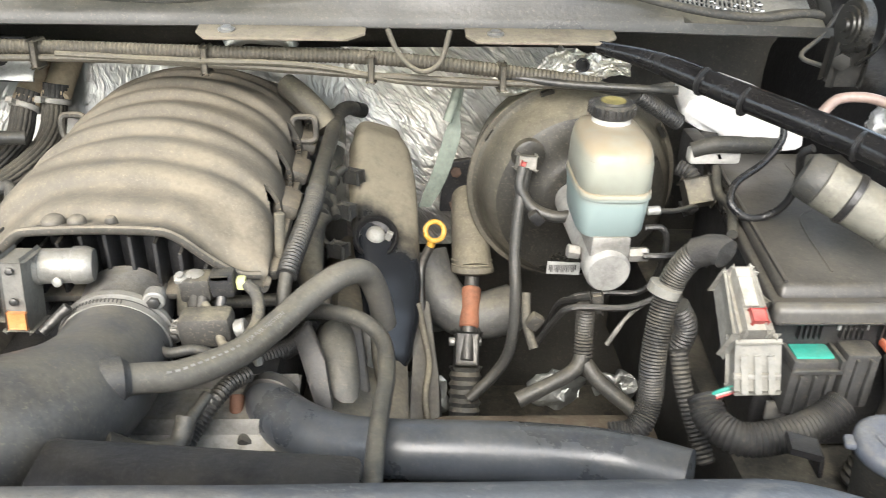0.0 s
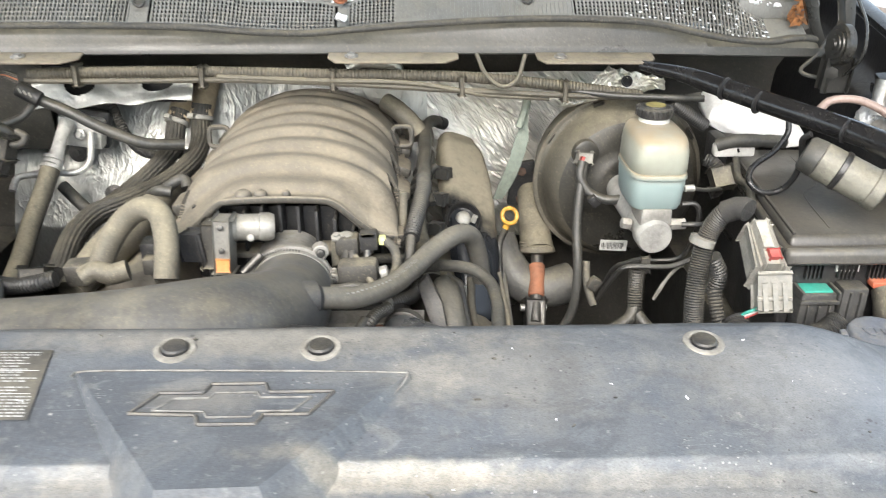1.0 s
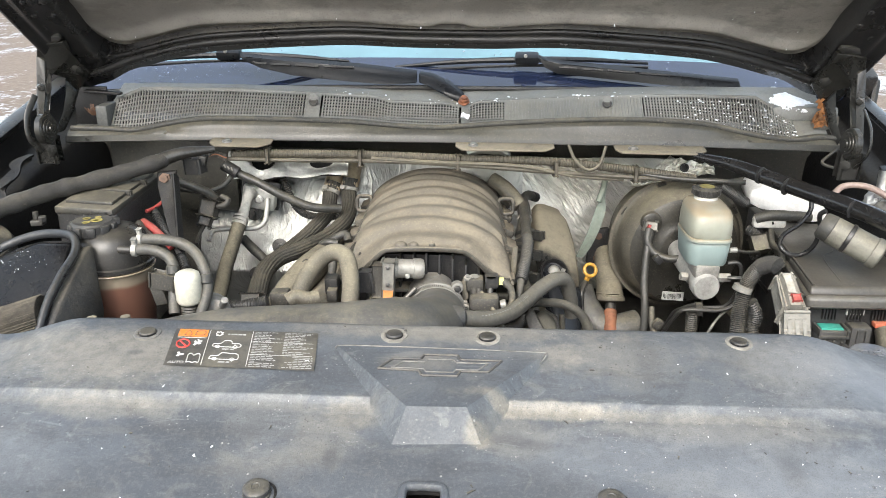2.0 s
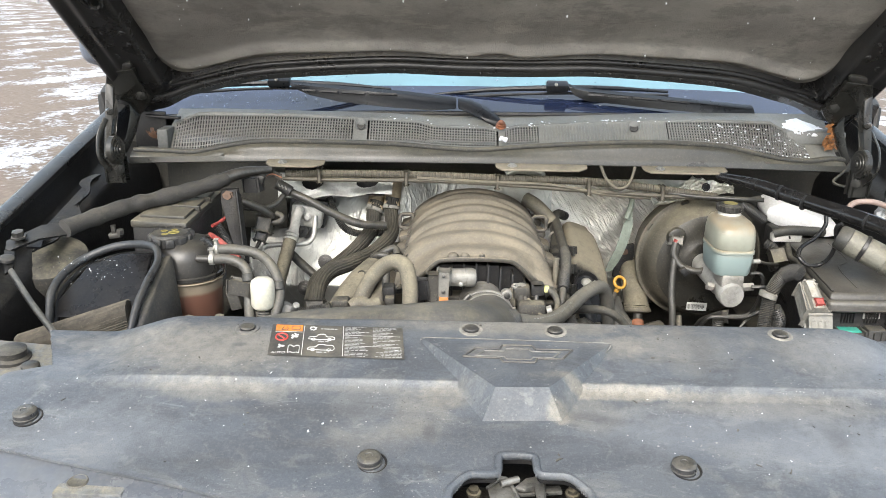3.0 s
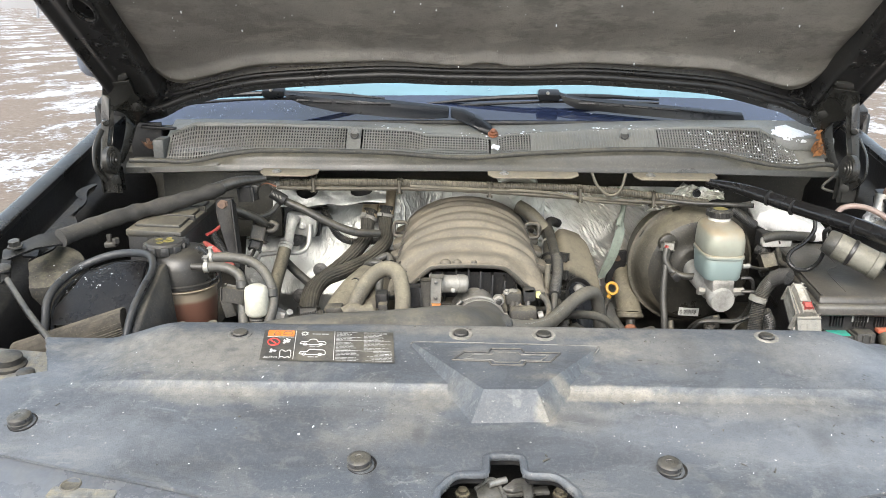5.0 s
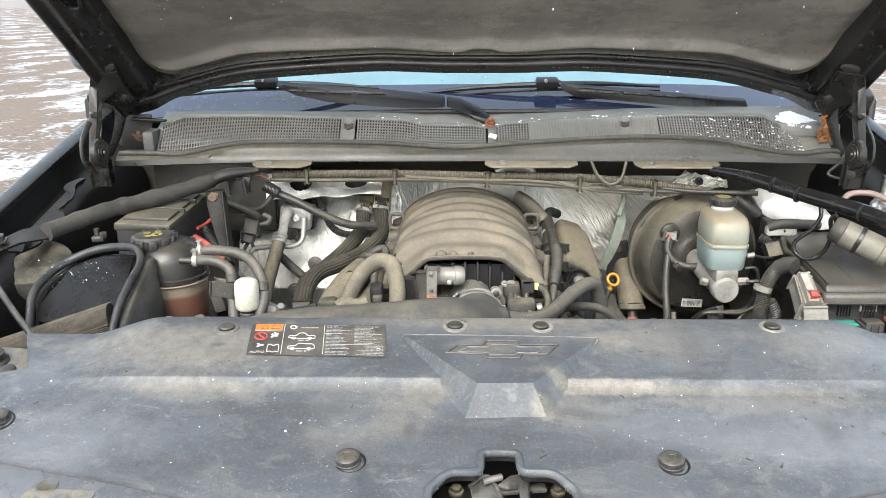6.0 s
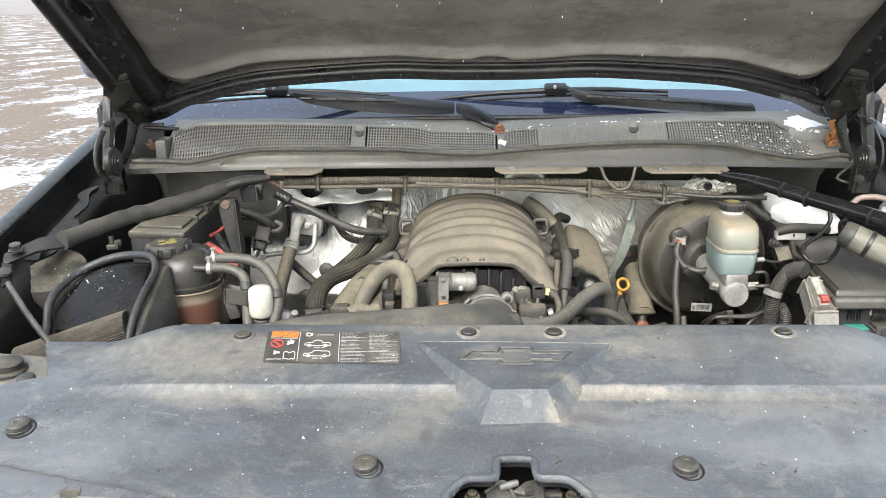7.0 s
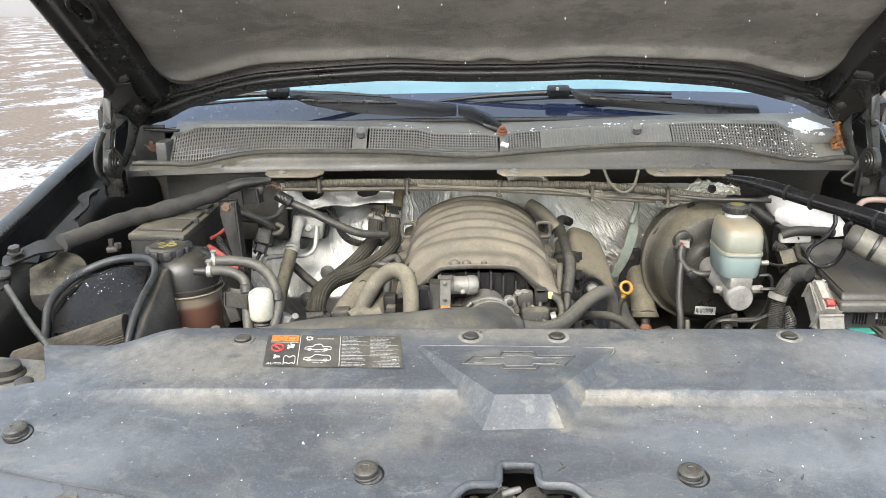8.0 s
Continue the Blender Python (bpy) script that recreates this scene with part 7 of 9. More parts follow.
def build_valve_side():
    # coil cover and heat shield on the driver's side of the manifold
    cs = thing("coil_cover", (0.2, 1.0, 1.0), "tan-dusted rounded coil cover beside the intake manifold", "coil cover")
    spine = [((0.207, 1.132, 1.128), 0.030), ((0.213, 1.085, 1.109), 0.040), ((0.218, 1.03, 1.084), 0.043), ((0.222, 0.985, 1.058), 0.042), ((0.226, 0.945, 1.033), 0.039), ((0.231, 0.91, 1.006), 0.038), ((0.233, 0.875, 0.978), 0.034), ((0.232, 0.84, 0.946), 0.026), ((0.225, 0.815, 0.92), 0.008)]
    path = spline([p for p, w in spine], 0.006)

    def shell(i, a, grow=0.0):
        f = i / (len(path) - 1) * (len(spine) - 1)
        k = min(int(f), len(spine) - 2)
        w = spine[k][1] + (spine[k + 1][1] - spine[k][1]) * smooth(0, 1, f - k)
        w = w * (1.10 if f < 4 else 1.10 - 0.06 * min(1, f - 4)) + grow
        d = (path[min(i + 1, len(path) - 1)] - path[max(i - 1, 0)]).normalized()
        s_ = Vector((1, 0, -0.5))
        s_ = s_ - d * s_.dot(d)
        s_.normalize()
        up = s_.cross(d)
        if up.y > 0:
            up = -up
        ca, sa = math.cos(a), math.sin(a)
        return path[i] + s_ * math.copysign(abs(ca) ** 0.5, ca) * w + up * (abs(sa) ** 0.55) * min(0.030, w * 0.75)

    skin = Nodes("coil_cover_skin")
    sx = skin.add("ShaderNodeSeparateXYZ")
    skin.link(skin.geo.outputs["Position"], sx.inputs[0])
    drift = skin.math("ADD", sx.outputs[1], skin.math("MULTIPLY", skin.math("SUBTRACT", skin.noise(11, 7, 0.7), 0.5), 0.16))
    caked = skin.ramp(drift, 0.935, 0.995)
    caked = skin.math("MULTIPLY", caked, skin.ramp(skin.noise(45, 6, 0.7), 0.28, 0.5, 0.75, 1.0))
    skin.link(skin.mix(caked, (0.014, 0.0155, 0.018), skin.mix(skin.noise(150, 4), (0.20, 0.175, 0.125), (0.27, 0.24, 0.175))), skin.bsdf.inputs["Base Color"])
    skin.link(skin.ramp(caked, 0.0, 1.0, 0.27, 0.85), skin.bsdf.inputs["Roughness"])
    skin.bump(skin.noise(120, 4), 0.2, 0.0006)
    mid = len(path) * 45 // 100
    arc = span(0, math.pi, 22)
    part("housing", sheet(arc, list(range(0, mid + 1)), lambda a, i: shell(int(i), a), None, 0.003), skin.mat, cs)
    part("heat_guard", sheet(arc, list(range(mid - 1, len(path))), lambda a, i: shell(int(i), a, 0.0008), None, 0.003), skin.mat, cs, "smooth black plastic guard")
    hole = shell(mid + 4, 1.9)
    part("guard_hole", lathe(hole - Vector((0, 0, 0.003)), (0.1, -0.8, 0.6), [(-0.004, 0.029), (0.004, 0.029), (0.0070, 0.0260), (0.005, 0.0235), (-0.004, 0.0215), (-0.004, 0.0)], 30), rubber_clean, cs)
    part("guard_bolt", lathe(hole, (0.1, -0.8, 0.6), [(-0.006, 0.0125), (0.0, 0.0125), (0.004, 0.0105), (0.006, 0.006), (0.0065, 0)], 24), dull_can, cs)
    part("guard_tab", obox(hole + Vector((0.015, -0.002, -0.004)), hole + Vector((0.019, -0.004, 0.006)), 0.006, 0.005, (0, -1, 0.3), 0.001), dull_can, cs)
    for p in ((0.185, 1.0, 1.123), (0.178, 0.945, 1.1), (0.172, 0.893, 1.072)):
        q = Vector(p)
        plug = part("coil_plug", obox(q + Vector((-0.010, 0.004, 0.0)), q + Vector((0.008, -0.006, 0.001)), 0.014, 0.012, bevel=0.003), rubber, cs)
        part("plug_lock", obox(q + Vector((-0.004, -0.003, 0.008)), q + Vector((0.005, -0.008, 0.008)), 0.007, 0.004, bevel=0.001), rubber, plug)
        part("plug_boot", tube([q + Vector((-0.010, 0.003, 0.0)), q + Vector((-0.022, 0.012, 0.006)), q + Vector((-0.026, 0.03, 0.016))], 0.0055, 8), rubber, plug)
    # dirt-caked shields under the fuel hose
    part("dust_shield", prism([(0.161, 0.72, 1.061), (0.181, 0.73, 1.068), (0.201, 0.72, 1.053), (0.21, 0.66, 1.02), (0.185, 0.66, 1.02), (0.157, 0.69, 1.04)], (0.0, 0.03, 0.0), 0.008), rubber, None, "dust-caked bent plastic shield below the fuel hose", "shield")

    for pts in ([(0.141, 0.7, 1.075), (0.155, 0.71, 1.087), (0.174, 0.68, 1.061), (0.183, 0.65, 1.021), (0.166, 0.65, 1.018)], [(0.182, 0.76, 1.062), (0.206, 0.75, 1.051), (0.217, 0.7, 1.002), (0.202, 0.7, 1.01)]):
        part("dust_shield", prism(pts, (0.0, 0.012, 0.0), 0.003), black_plastic, None, "bent black bracket plate beside the water pump", "bracket", "pump brackets")
    hose([(0.219, 0.8, 1.036), (0.221, 0.78, 0.987), (0.235, 0.76, 0.937)], 0.006, rubber_tan, "engine_hose", "thin dusty tube beside the guard", "tube")
    hose([(0.211, 0.82, 1.011), (0.211, 0.8, 0.964), (0.222, 0.78, 0.903)], 0.008, bright_alu, "engine_pipe", "bare metal pipe behind the guard", "pipe")
    hose([(0.089, 1.1, 1.214), (0.113, 1.08, 1.203), (0.138, 1.07, 1.179), (0.148, 1.06, 1.166)], 0.016, rubber_tan, "vent_pipe", "tan dusty vent pipe behind the manifold", "pipe")
    vh = hose([(0.182, 1.142, 1.164), (0.170, 1.125, 1.174), (0.158, 1.095, 1.173), (0.155, 1.02, 1.170), (0.153, 0.93, 1.168), (0.151, 0.846, 1.163)], 0.0100, rubber, "flank_hose", "thick dusty rubber hose along the manifold's flank", "hose", wobble=0.06)
    part("end_plug", rod((0.178, 1.138, 1.168), (0.190, 1.152, 1.160), 0.0108), rubber_clean, vh)
    part("sleeve", tube([(0.151, 0.862, 1.164), (0.151, 0.835, 1.162), (0.145, 0.79, 1.153), (0.138, 0.750, 1.141), (0.134, 0.728, 1.132)], 0.0112, 18, ridge=0.0012), conduit, vh)
    part("tail", tube([(0.134, 0.730, 1.133), (0.132, 0.715, 1.118), (0.130, 0.705, 1.09)], 0.0072, 10), rubber, vh)
    cp = hose([(0.152, 1.10, 1.168), (0.156, 1.07, 1.163), (0.157, 1.03, 1.143), (0.149, 0.98, 1.117), (0.142, 0.93, 1.100), (0.137, 0.88, 1.091)], 0.0142, rubber, "vent_coupling", "black ribbed vent coupling with a pale band", "coupling", wobble=0.05)
    part("band", lathe((0.157, 1.035, 1.146), (0.02, 1, 0.5), [(-0.003, 0.0150), (-0.002, 0.0165), (0.002, 0.0165), (0.003, 0.0150)], 24), grey_plastic, cp)
    for k in (0.25, 0.45, 0.62, 0.75):
        p = Vector((0.156, 1.02, 1.138)).lerp(Vector((0.139, 0.90, 1.094)), k)
        part("rib", lathe(p, (-0.12, -0.93, -0.35), [(0, 0.0150), (0.001, 0.0168), (0.005, 0.0168), (0.006, 0.0150)], 22), rubber, cp)
    hose([(0.172, 1.0, 1.135), (0.160, 0.985, 1.128), (0.158, 0.96, 1.112), (0.166, 0.93, 1.098)], 0.0062, rubber, "coil_wire", "dirty black wiring beside the coil cover", "wiring", "coil wires", wobble=0.15)
    hose([(0.154, 0.93, 1.100), (0.143, 0.91, 1.097), (0.139, 0.87, 1.089), (0.143, 0.83, 1.080), (0.153, 0.80, 1.073), (0.158, 0.77, 1.05)], 0.0165, dusty_plastic, "engine_pipe", "dusty black bent coolant pipe beside the coil cover", "pipe", radii=[0.009, 0.014, 0.0175, 0.0165, 0.0165, 0.0165])
    bp = hose([(0.184, 1.055, 1.118), (0.190, 1.075, 1.124), (0.200, 1.10, 1.131), (0.208, 1.115, 1.135)], 0.0060, surf("fuel_tan", (0.30, 0.26, 0.18), 0.5, 0.2, dust=0.4), "fuel_pipe", "short tan fuel pipe with a round cap above the coil cover", "pipe", wobble=0.0)
    part("cap", lathe((0.206, 1.112, 1.134), (0.45, 0.75, 0.25), [(0, 0.0075), (0.001, 0.0095), (0.008, 0.0095), (0.010, 0.007), (0.0105, 0)], 18), rubber_tan, bp)
    part("stud", rod((0.124, 0.774, 1.180), (0.122, 0.765, 1.128), 0.0055), rubber_tan, None, "dusty upright stud beside the manifold", "stud")

    fuel = [(0.030, 0.545, 1.143), (0.045, 0.553, 1.139), (0.071, 0.57, 1.130), (0.107, 0.61, 1.122), (0.134, 0.65, 1.124), (0.165, 0.69, 1.135), (0.193, 0.715, 1.142), (0.213, 0.735, 1.131), (0.225, 0.75, 1.094), (0.231, 0.755, 1.055)]
    fh = part("fuel_hose", tube(fuel, 0.0130, 18, 0.006, wobble=0.02), surf("breather_rubber", (0.075, 0.072, 0.064), 0.42, dust=0.35, even=0.4, bump=0.12), None, "thick grey-black rubber breather hose arching over the engine", "hose")
    white_ink = surf("hose_ink", (0.20, 0.198, 0.185), 0.6, var=0.3, bump=0, scale=80)
    run = spline(fuel, 0.001)
    cu = bpy.data.curves.new("hose_text", "FONT")
    cu.body, cu.size, cu.space_character = "FOR FUEL INJECTION", 0.0052, 1.05
    tmp = bpy.data.objects.new("tmp", cu)
    scene.collection.objects.link(tmp)
    me = bpy.data.meshes.new_from_object(tmp.evaluated_get(bpy.context.evaluated_depsgraph_get()))
    bpy.data.objects.remove(tmp)
    bm = bmesh.new()
    bm.from_mesh(me)
    bmesh.ops.triangulate(bm, faces=bm.faces[:])

    def on_hose(u, w):
        i = min(len(run) - 2, int(u / 0.001))
        d = (run[i + 1] - run[max(0, i - 1)]).normalized()
        out = Vector((-0.1, -0.66, 0.75))
        out = (out - d * out.dot(d)).normalized()
        side = out.cross(d)
        a = w / 0.0130
        return run[i] + d * (u - i * 0.001) + (out * math.cos(a) + side * math.sin(a)) * 0.0136

    for q in bm.verts:
        q.co = on_hose(0.110 + q.co.x, q.co.y - 0.002)
    part("hose_print", bm, white_ink, fh, "white printed words along the hose")
    for k in range(11):
        u = 0.030 + k * 0.0068
        part("print_bar", sheet(span(u, u + 0.0040, 2), [-0.0010, 0.0010], on_hose), white_ink, fh)
    hose([(0.137, 0.74, 1.078), (0.166, 0.72, 1.095), (0.207, 0.69, 1.106), (0.232, 0.66, 1.102), (0.238, 0.61, 1.101), (0.235, 0.56, 1.103), (0.232, 0.51, 1.102), (0.230, 0.46, 1.088)], 0.0080, rubber, "vent_hose", "slim grey rubber vent hose bending downward", "hose")
    low = [(0.128, 0.66, 1.042), (0.124, 0.64, 1.042), (0.152, 0.6, 1.047), (0.196, 0.57, 1.053), (0.247, 0.55, 1.064), (0.343, 0.54, 1.069), (0.429, 0.53, 1.068), (0.486, 0.5, 1.075)]
    rh = part("radiator_hose", tube(low, 0.026, 26, 0.008, radii=[0.022, 0.027, 0.0265, 0.026, 0.026, 0.026, 0.026, 0.025]), surf("radiator_rubber", (0.042, 0.048, 0.057), 0.3, dust=0.12, bump=0.08), None, "thick smooth black upper radiator hose", "hose")
    clamp_on(rh, Vector(low[1]).lerp(Vector(low[0]), 0.3), Vector(low[1]) - Vector(low[0]), 0.0262, 0.012, dark_steel)
    part("hose_clip", obox((0.1, 0.6, 1.037), (0.124, 0.6, 1.023), 0.03, 0.02, bevel=0.004), dark_steel, None, "dark steel hose clamp tab beside the pump", "clamp")
    part("plug_sensor", rod((0.093, 0.63, 1.035), (0.092, 0.645, 1.047), 0.007), copper, None, "small brass sensor screwed into the engine", "sensor")

    pv = thing("purge_valve", (0.05, 0.7, 1.1), "dirty purge valve with grey connector beside the throttle", "valve")
    part("body", obox((0.037, 0.7, 1.137), (0.068, 0.7, 1.138), 0.026, 0.026, bevel=0.005), dusty_plastic, pv)
    part("stem", rod((0.052, 0.69, 1.112), (0.05, 0.7, 1.15), 0.009), dusty_plastic, pv)
    part("cap", lathe((0.051, 0.7, 1.147), (0, 0, 1), [(0, 0.009), (0.004, 0.009), (0.006, 0.006), (0.006, 0)], 16), dull_can, pv)
    part("connector", obox((0.069, 0.69, 1.147), (0.092, 0.69, 1.148), 0.020, 0.024, bevel=0.003), black_plastic, pv)
    for k in range(3):
        part("connector_rib", obox((0.072, 0.678, 1.158), (0.088, 0.678, 1.159), 0.003, 0.003, bevel=0.0), dusty_plastic, pv)
    part("lock", obox((0.093, 0.69, 1.147), (0.102, 0.69, 1.147), 0.010, 0.012, bevel=0.002), surf("lock_yellow", (0.55, 0.55, 0.25), 0.5), pv)
    hose([(0.102, 0.69, 1.146), (0.113, 0.68, 1.138), (0.116, 0.66, 1.124), (0.108, 0.64, 1.115)], 0.006, dusty_plastic, "vent_hose", "dusty thin hose from the purge valve", "hose")
    part("valve_bolt", lathe((0.039, 0.695, 1.147), (0, -0.3, 1), [(0, 0.007), (0.004, 0.007), (0.005, 0.004), (0.008, 0.004), (0.008, 0)], 6), dull_can, pv)
    part("bracket", prism([(0.03, 0.71, 1.14), (0.039, 0.71, 1.145), (0.041, 0.69, 1.112), (0.031, 0.69, 1.108)], (0.004, 0.006, 0), 0.001), rubber_tan, pv)
    for a, b, r in (((0.059, 0.69, 1.13), (0.061, 0.67, 1.116), 0.006), ((0.079, 0.685, 1.136), (0.077, 0.67, 1.12), 0.005)):
        part("pin", rod(a, b, r), dark_steel, pv)
    hose([(0.027, 0.63, 1.115), (0.043, 0.62, 1.115), (0.066, 0.62, 1.119), (0.089, 0.61, 1.119)], 0.005, rubber, "wire", "thin black wire below the purge valve", "wire", wobble=0.2)
    hose([(0.063, 0.68, 1.129), (0.078, 0.66, 1.12), (0.086, 0.64, 1.111), (0.107, 0.63, 1.11)], 0.004, rubber_tan, "wire", "dusty wire beside the purge valve", "wire", wobble=0.2)
    part("idle_actuator", obox((0.043, 0.66, 1.115), (0.094, 0.66, 1.118), 0.03, 0.034, bevel=0.008), dusty_plastic, None, "dusty black actuator body below the purge valve", "actuator")
    part("steel_nipple", rod((0.096, 0.655, 1.117), (0.106, 0.655, 1.12), 0.009), dull_can, None, "bare metal pipe stub beside the throttle", "pipe")
    hose([(0.041, 0.71, 1.113), (0.075, 0.72, 1.106), (0.128, 0.74, 1.097)], 0.007, dusty_plastic, "vent_hose", "dusty cross pipe behind the purge valve", "pipe")
    for pts in ([(0.027, 0.72, 1.061), (0.066, 0.73, 1.061), (0.104, 0.75, 1.069)], [(0.015, 0.68, 1.026), (0.041, 0.69, 1.026), (0.071, 0.7, 1.054)], [(0.024, 0.5, 1.12), (0.043, 0.52, 1.09), (0.064, 0.54, 1.078), (0.07, 0.56, 1.091)]):
        hose(pts, 0.009, rubber, "engine_hose", "dirty black hose low beside the engine", "hose", "low hoses")

    hose([(0.105, 0.64, 1.076), (0.092, 0.62, 1.079), (0.083, 0.60, 1.077), (0.069, 0.58, 1.063), (0.060, 0.56, 1.057), (0.030, 0.54, 1.060), (0.0, 0.53, 1.05)], 0.0085, conduit, "conduit", "dusty corrugated conduit low behind the cover", "conduit", ridge=0.0014)
    hose([(0.078, 0.60, 1.083), (0.066, 0.575, 1.075), (0.060, 0.55, 1.072), (0.042, 0.53, 1.068)], 0.006, rubber, "cable", "black cable low behind the cover", "cable", wobble=0.1)
    hose([(0.151, 0.78, 1.047), (0.137, 0.75, 1.036), (0.119, 0.72, 1.042), (0.101, 0.70, 1.048)], 0.0105, conduit, "conduit", "black corrugated conduit under the breather hose", "conduit", ridge=0.0015)
    part("hose_cuff", rod((0.104, 0.70, 1.047), (0.097, 0.696, 1.049), 0.0125), clear_grey, None, "clear grey cuff on the conduit's end", "clip")
    part("side_shield", prism([(0.258, 0.905, 0.99), (0.283, 0.905, 0.985), (0.296, 0.86, 0.90), (0.298, 0.81, 0.85), (0.256, 0.79, 0.87), (0.262, 0.85, 0.935)], (0.0, 0.010, 0.0), 0.003), surf("shield_grey", (0.17, 0.16, 0.14), 0.6, dust=0.4, scale=20), None, "grey dusty splash shield beside the coil cover", "shield")
    hose([(0.268, 0.885, 1.0), (0.276, 0.87, 0.965), (0.283, 0.85, 0.93), (0.278, 0.82, 0.90), (0.285, 0.79, 0.86)], 0.0045, rubber_tan, "tube", "thin grey tube over the splash shield", "tube")
    dp = thing("oil_dipstick", (0.29, 0.95, 1.0), "yellow oil dipstick handle on its tube", "dipstick")
    q = Vector((0.29, 0.953, 1.067))
    tilt = Vector((0.22, -0.82, 0.50)).normalized()
    side = tilt.cross(Vector((0, 0, 1))).normalized()
    over = side.cross(tilt)
    part("handle", tube([q + side * 0.0125 * math.cos(t) + over * 0.0125 * math.sin(t) for t in span(0, 2 * math.pi, 30)], 0.0034, 12, 0.003), yellow_plastic, dp)
    part("stem", lathe(q + Vector((-0.006, 0.006, -0.028)), Vector((0.006, -0.006, 0.026)), [(0, 0.0042), (0.005, 0.0055), (0.010, 0.0058), (0.013, 0.0040)], 18), yellow_plastic, dp)
    part("tube", tube([q + Vector((-0.006, 0.006, -0.026)), (0.272, 0.93, 1.021), (0.275, 0.9, 0.97), (0.291, 0.86, 0.892), (0.295, 0.84, 0.843)], 0.006, 10), dark_steel, dp)

    st = thing("steering_shaft", (0.34, 0.95, 0.8), "steering shaft with dusty boot and rust-coloured sleeve", "steering shaft")
    part("boot", tube([(0.337, 1.1, 1.065), (0.342, 1.05, 1.026), (0.345, 1, 0.982)], 0.02, 22, radii=[0.020, 0.026, 0.0285]), rubber_tan, st)
    for k in (0.78, 0.88):
        part("boot_ring", lathe(Vector((0.342, 1.05, 1.026)).lerp(Vector((0.345, 1, 0.982)), k), (0, -0.4, -1), [(-0.003, 0.0275), (-0.001, 0.0295), (0.001, 0.0295), (0.003, 0.0275)], 28), rubber_tan, st)
    part("boot_ridge", lathe((0.345, 1, 0.989), (0, -0.4, -1), [(0, 0.0285), (0.003, 0.0300), (0.008, 0.0300), (0.011, 0.024), (0.011, 0.0)], 26), rubber_tan, st)
    u0, u1 = Vector((0.345, 0.995, 0.985)), Vector((0.334, 0.9, 0.898))
    part("shaft", rod(u0, u1, 0.0105), dark_steel, st)
    part("sleeve", rod(u0.lerp(u1, 0.2), u0.lerp(u1, 0.64), 0.0135), sleeve_rust, st)
    part("joint", obox((0.335, 0.93, 0.923), (0.333, 0.9, 0.889), 0.032, 0.022, (0, -1, 0.3), 0.006), dark_steel, st)
    part("joint_bolt", rod((0.311, 0.925, 0.913), (0.355, 0.925, 0.913), 0.006), steel, st)
    part("lower_boot", tube([(0.333, 0.9, 0.889), (0.33, 0.86, 0.825)], 0.022, 20, 0.006, 0.003), rubber, st)
    part("column_bracket", prism([(0.300, 1.085, 1.030), (0.338, 1.085, 1.030), (0.346, 1.08, 1.085), (0.344, 1.075, 1.118), (0.306, 1.075, 1.112)], (0, 0.012, 0), 0.004), black_plastic, st)
    for zb in (1.098, 1.045):
        part("bracket_bolt", lathe((0.322, 1.076 + 0.1 * (1.098 - zb), zb), (0, -1, 0.2), [(0, 0.008), (0.005, 0.008), (0.006, 0.0)], 6), rust, st)
    hose([(0.276, 1.02, 0.997), (0.288, 1, 0.966), (0.313, 0.98, 0.936), (0.355, 0.97, 0.925), (0.404, 0.98, 0.933)], 0.034, surf("exhaust_dark", (0.105, 0.105, 0.100), 0.5, 0.25, dust=0.4), "heat_tube", "grey metallic tube low behind the steering shaft", "pipe", wobble=0.05)
    # foil scraps low in the bay
    for c, r in (((0.302, 1, 0.897), 0.03), ((0.456, 0.85, 0.879), 0.04), ((0.54, 0.85, 0.883), 0.03), ((0.264, 0.85, 0.866), 0.05)):
        bm = bmesh.new()
        bmesh.ops.create_icosphere(bm, subdivisions=3, radius=r, matrix=Matrix.Translation(Vector(c) + Vector((0, 0.04, -0.02))) @ Matrix.Diagonal((1, 0.3, 0.8, 1)))
        for v in bm.verts:
            v.co += 0.012 * Vector(noise.noise_vector(v.co * 60))
        part("foil_shield", bm, foil, None, "crumpled foil shield low in the bay", "heat shield", "foil shields")


build_valve_side()


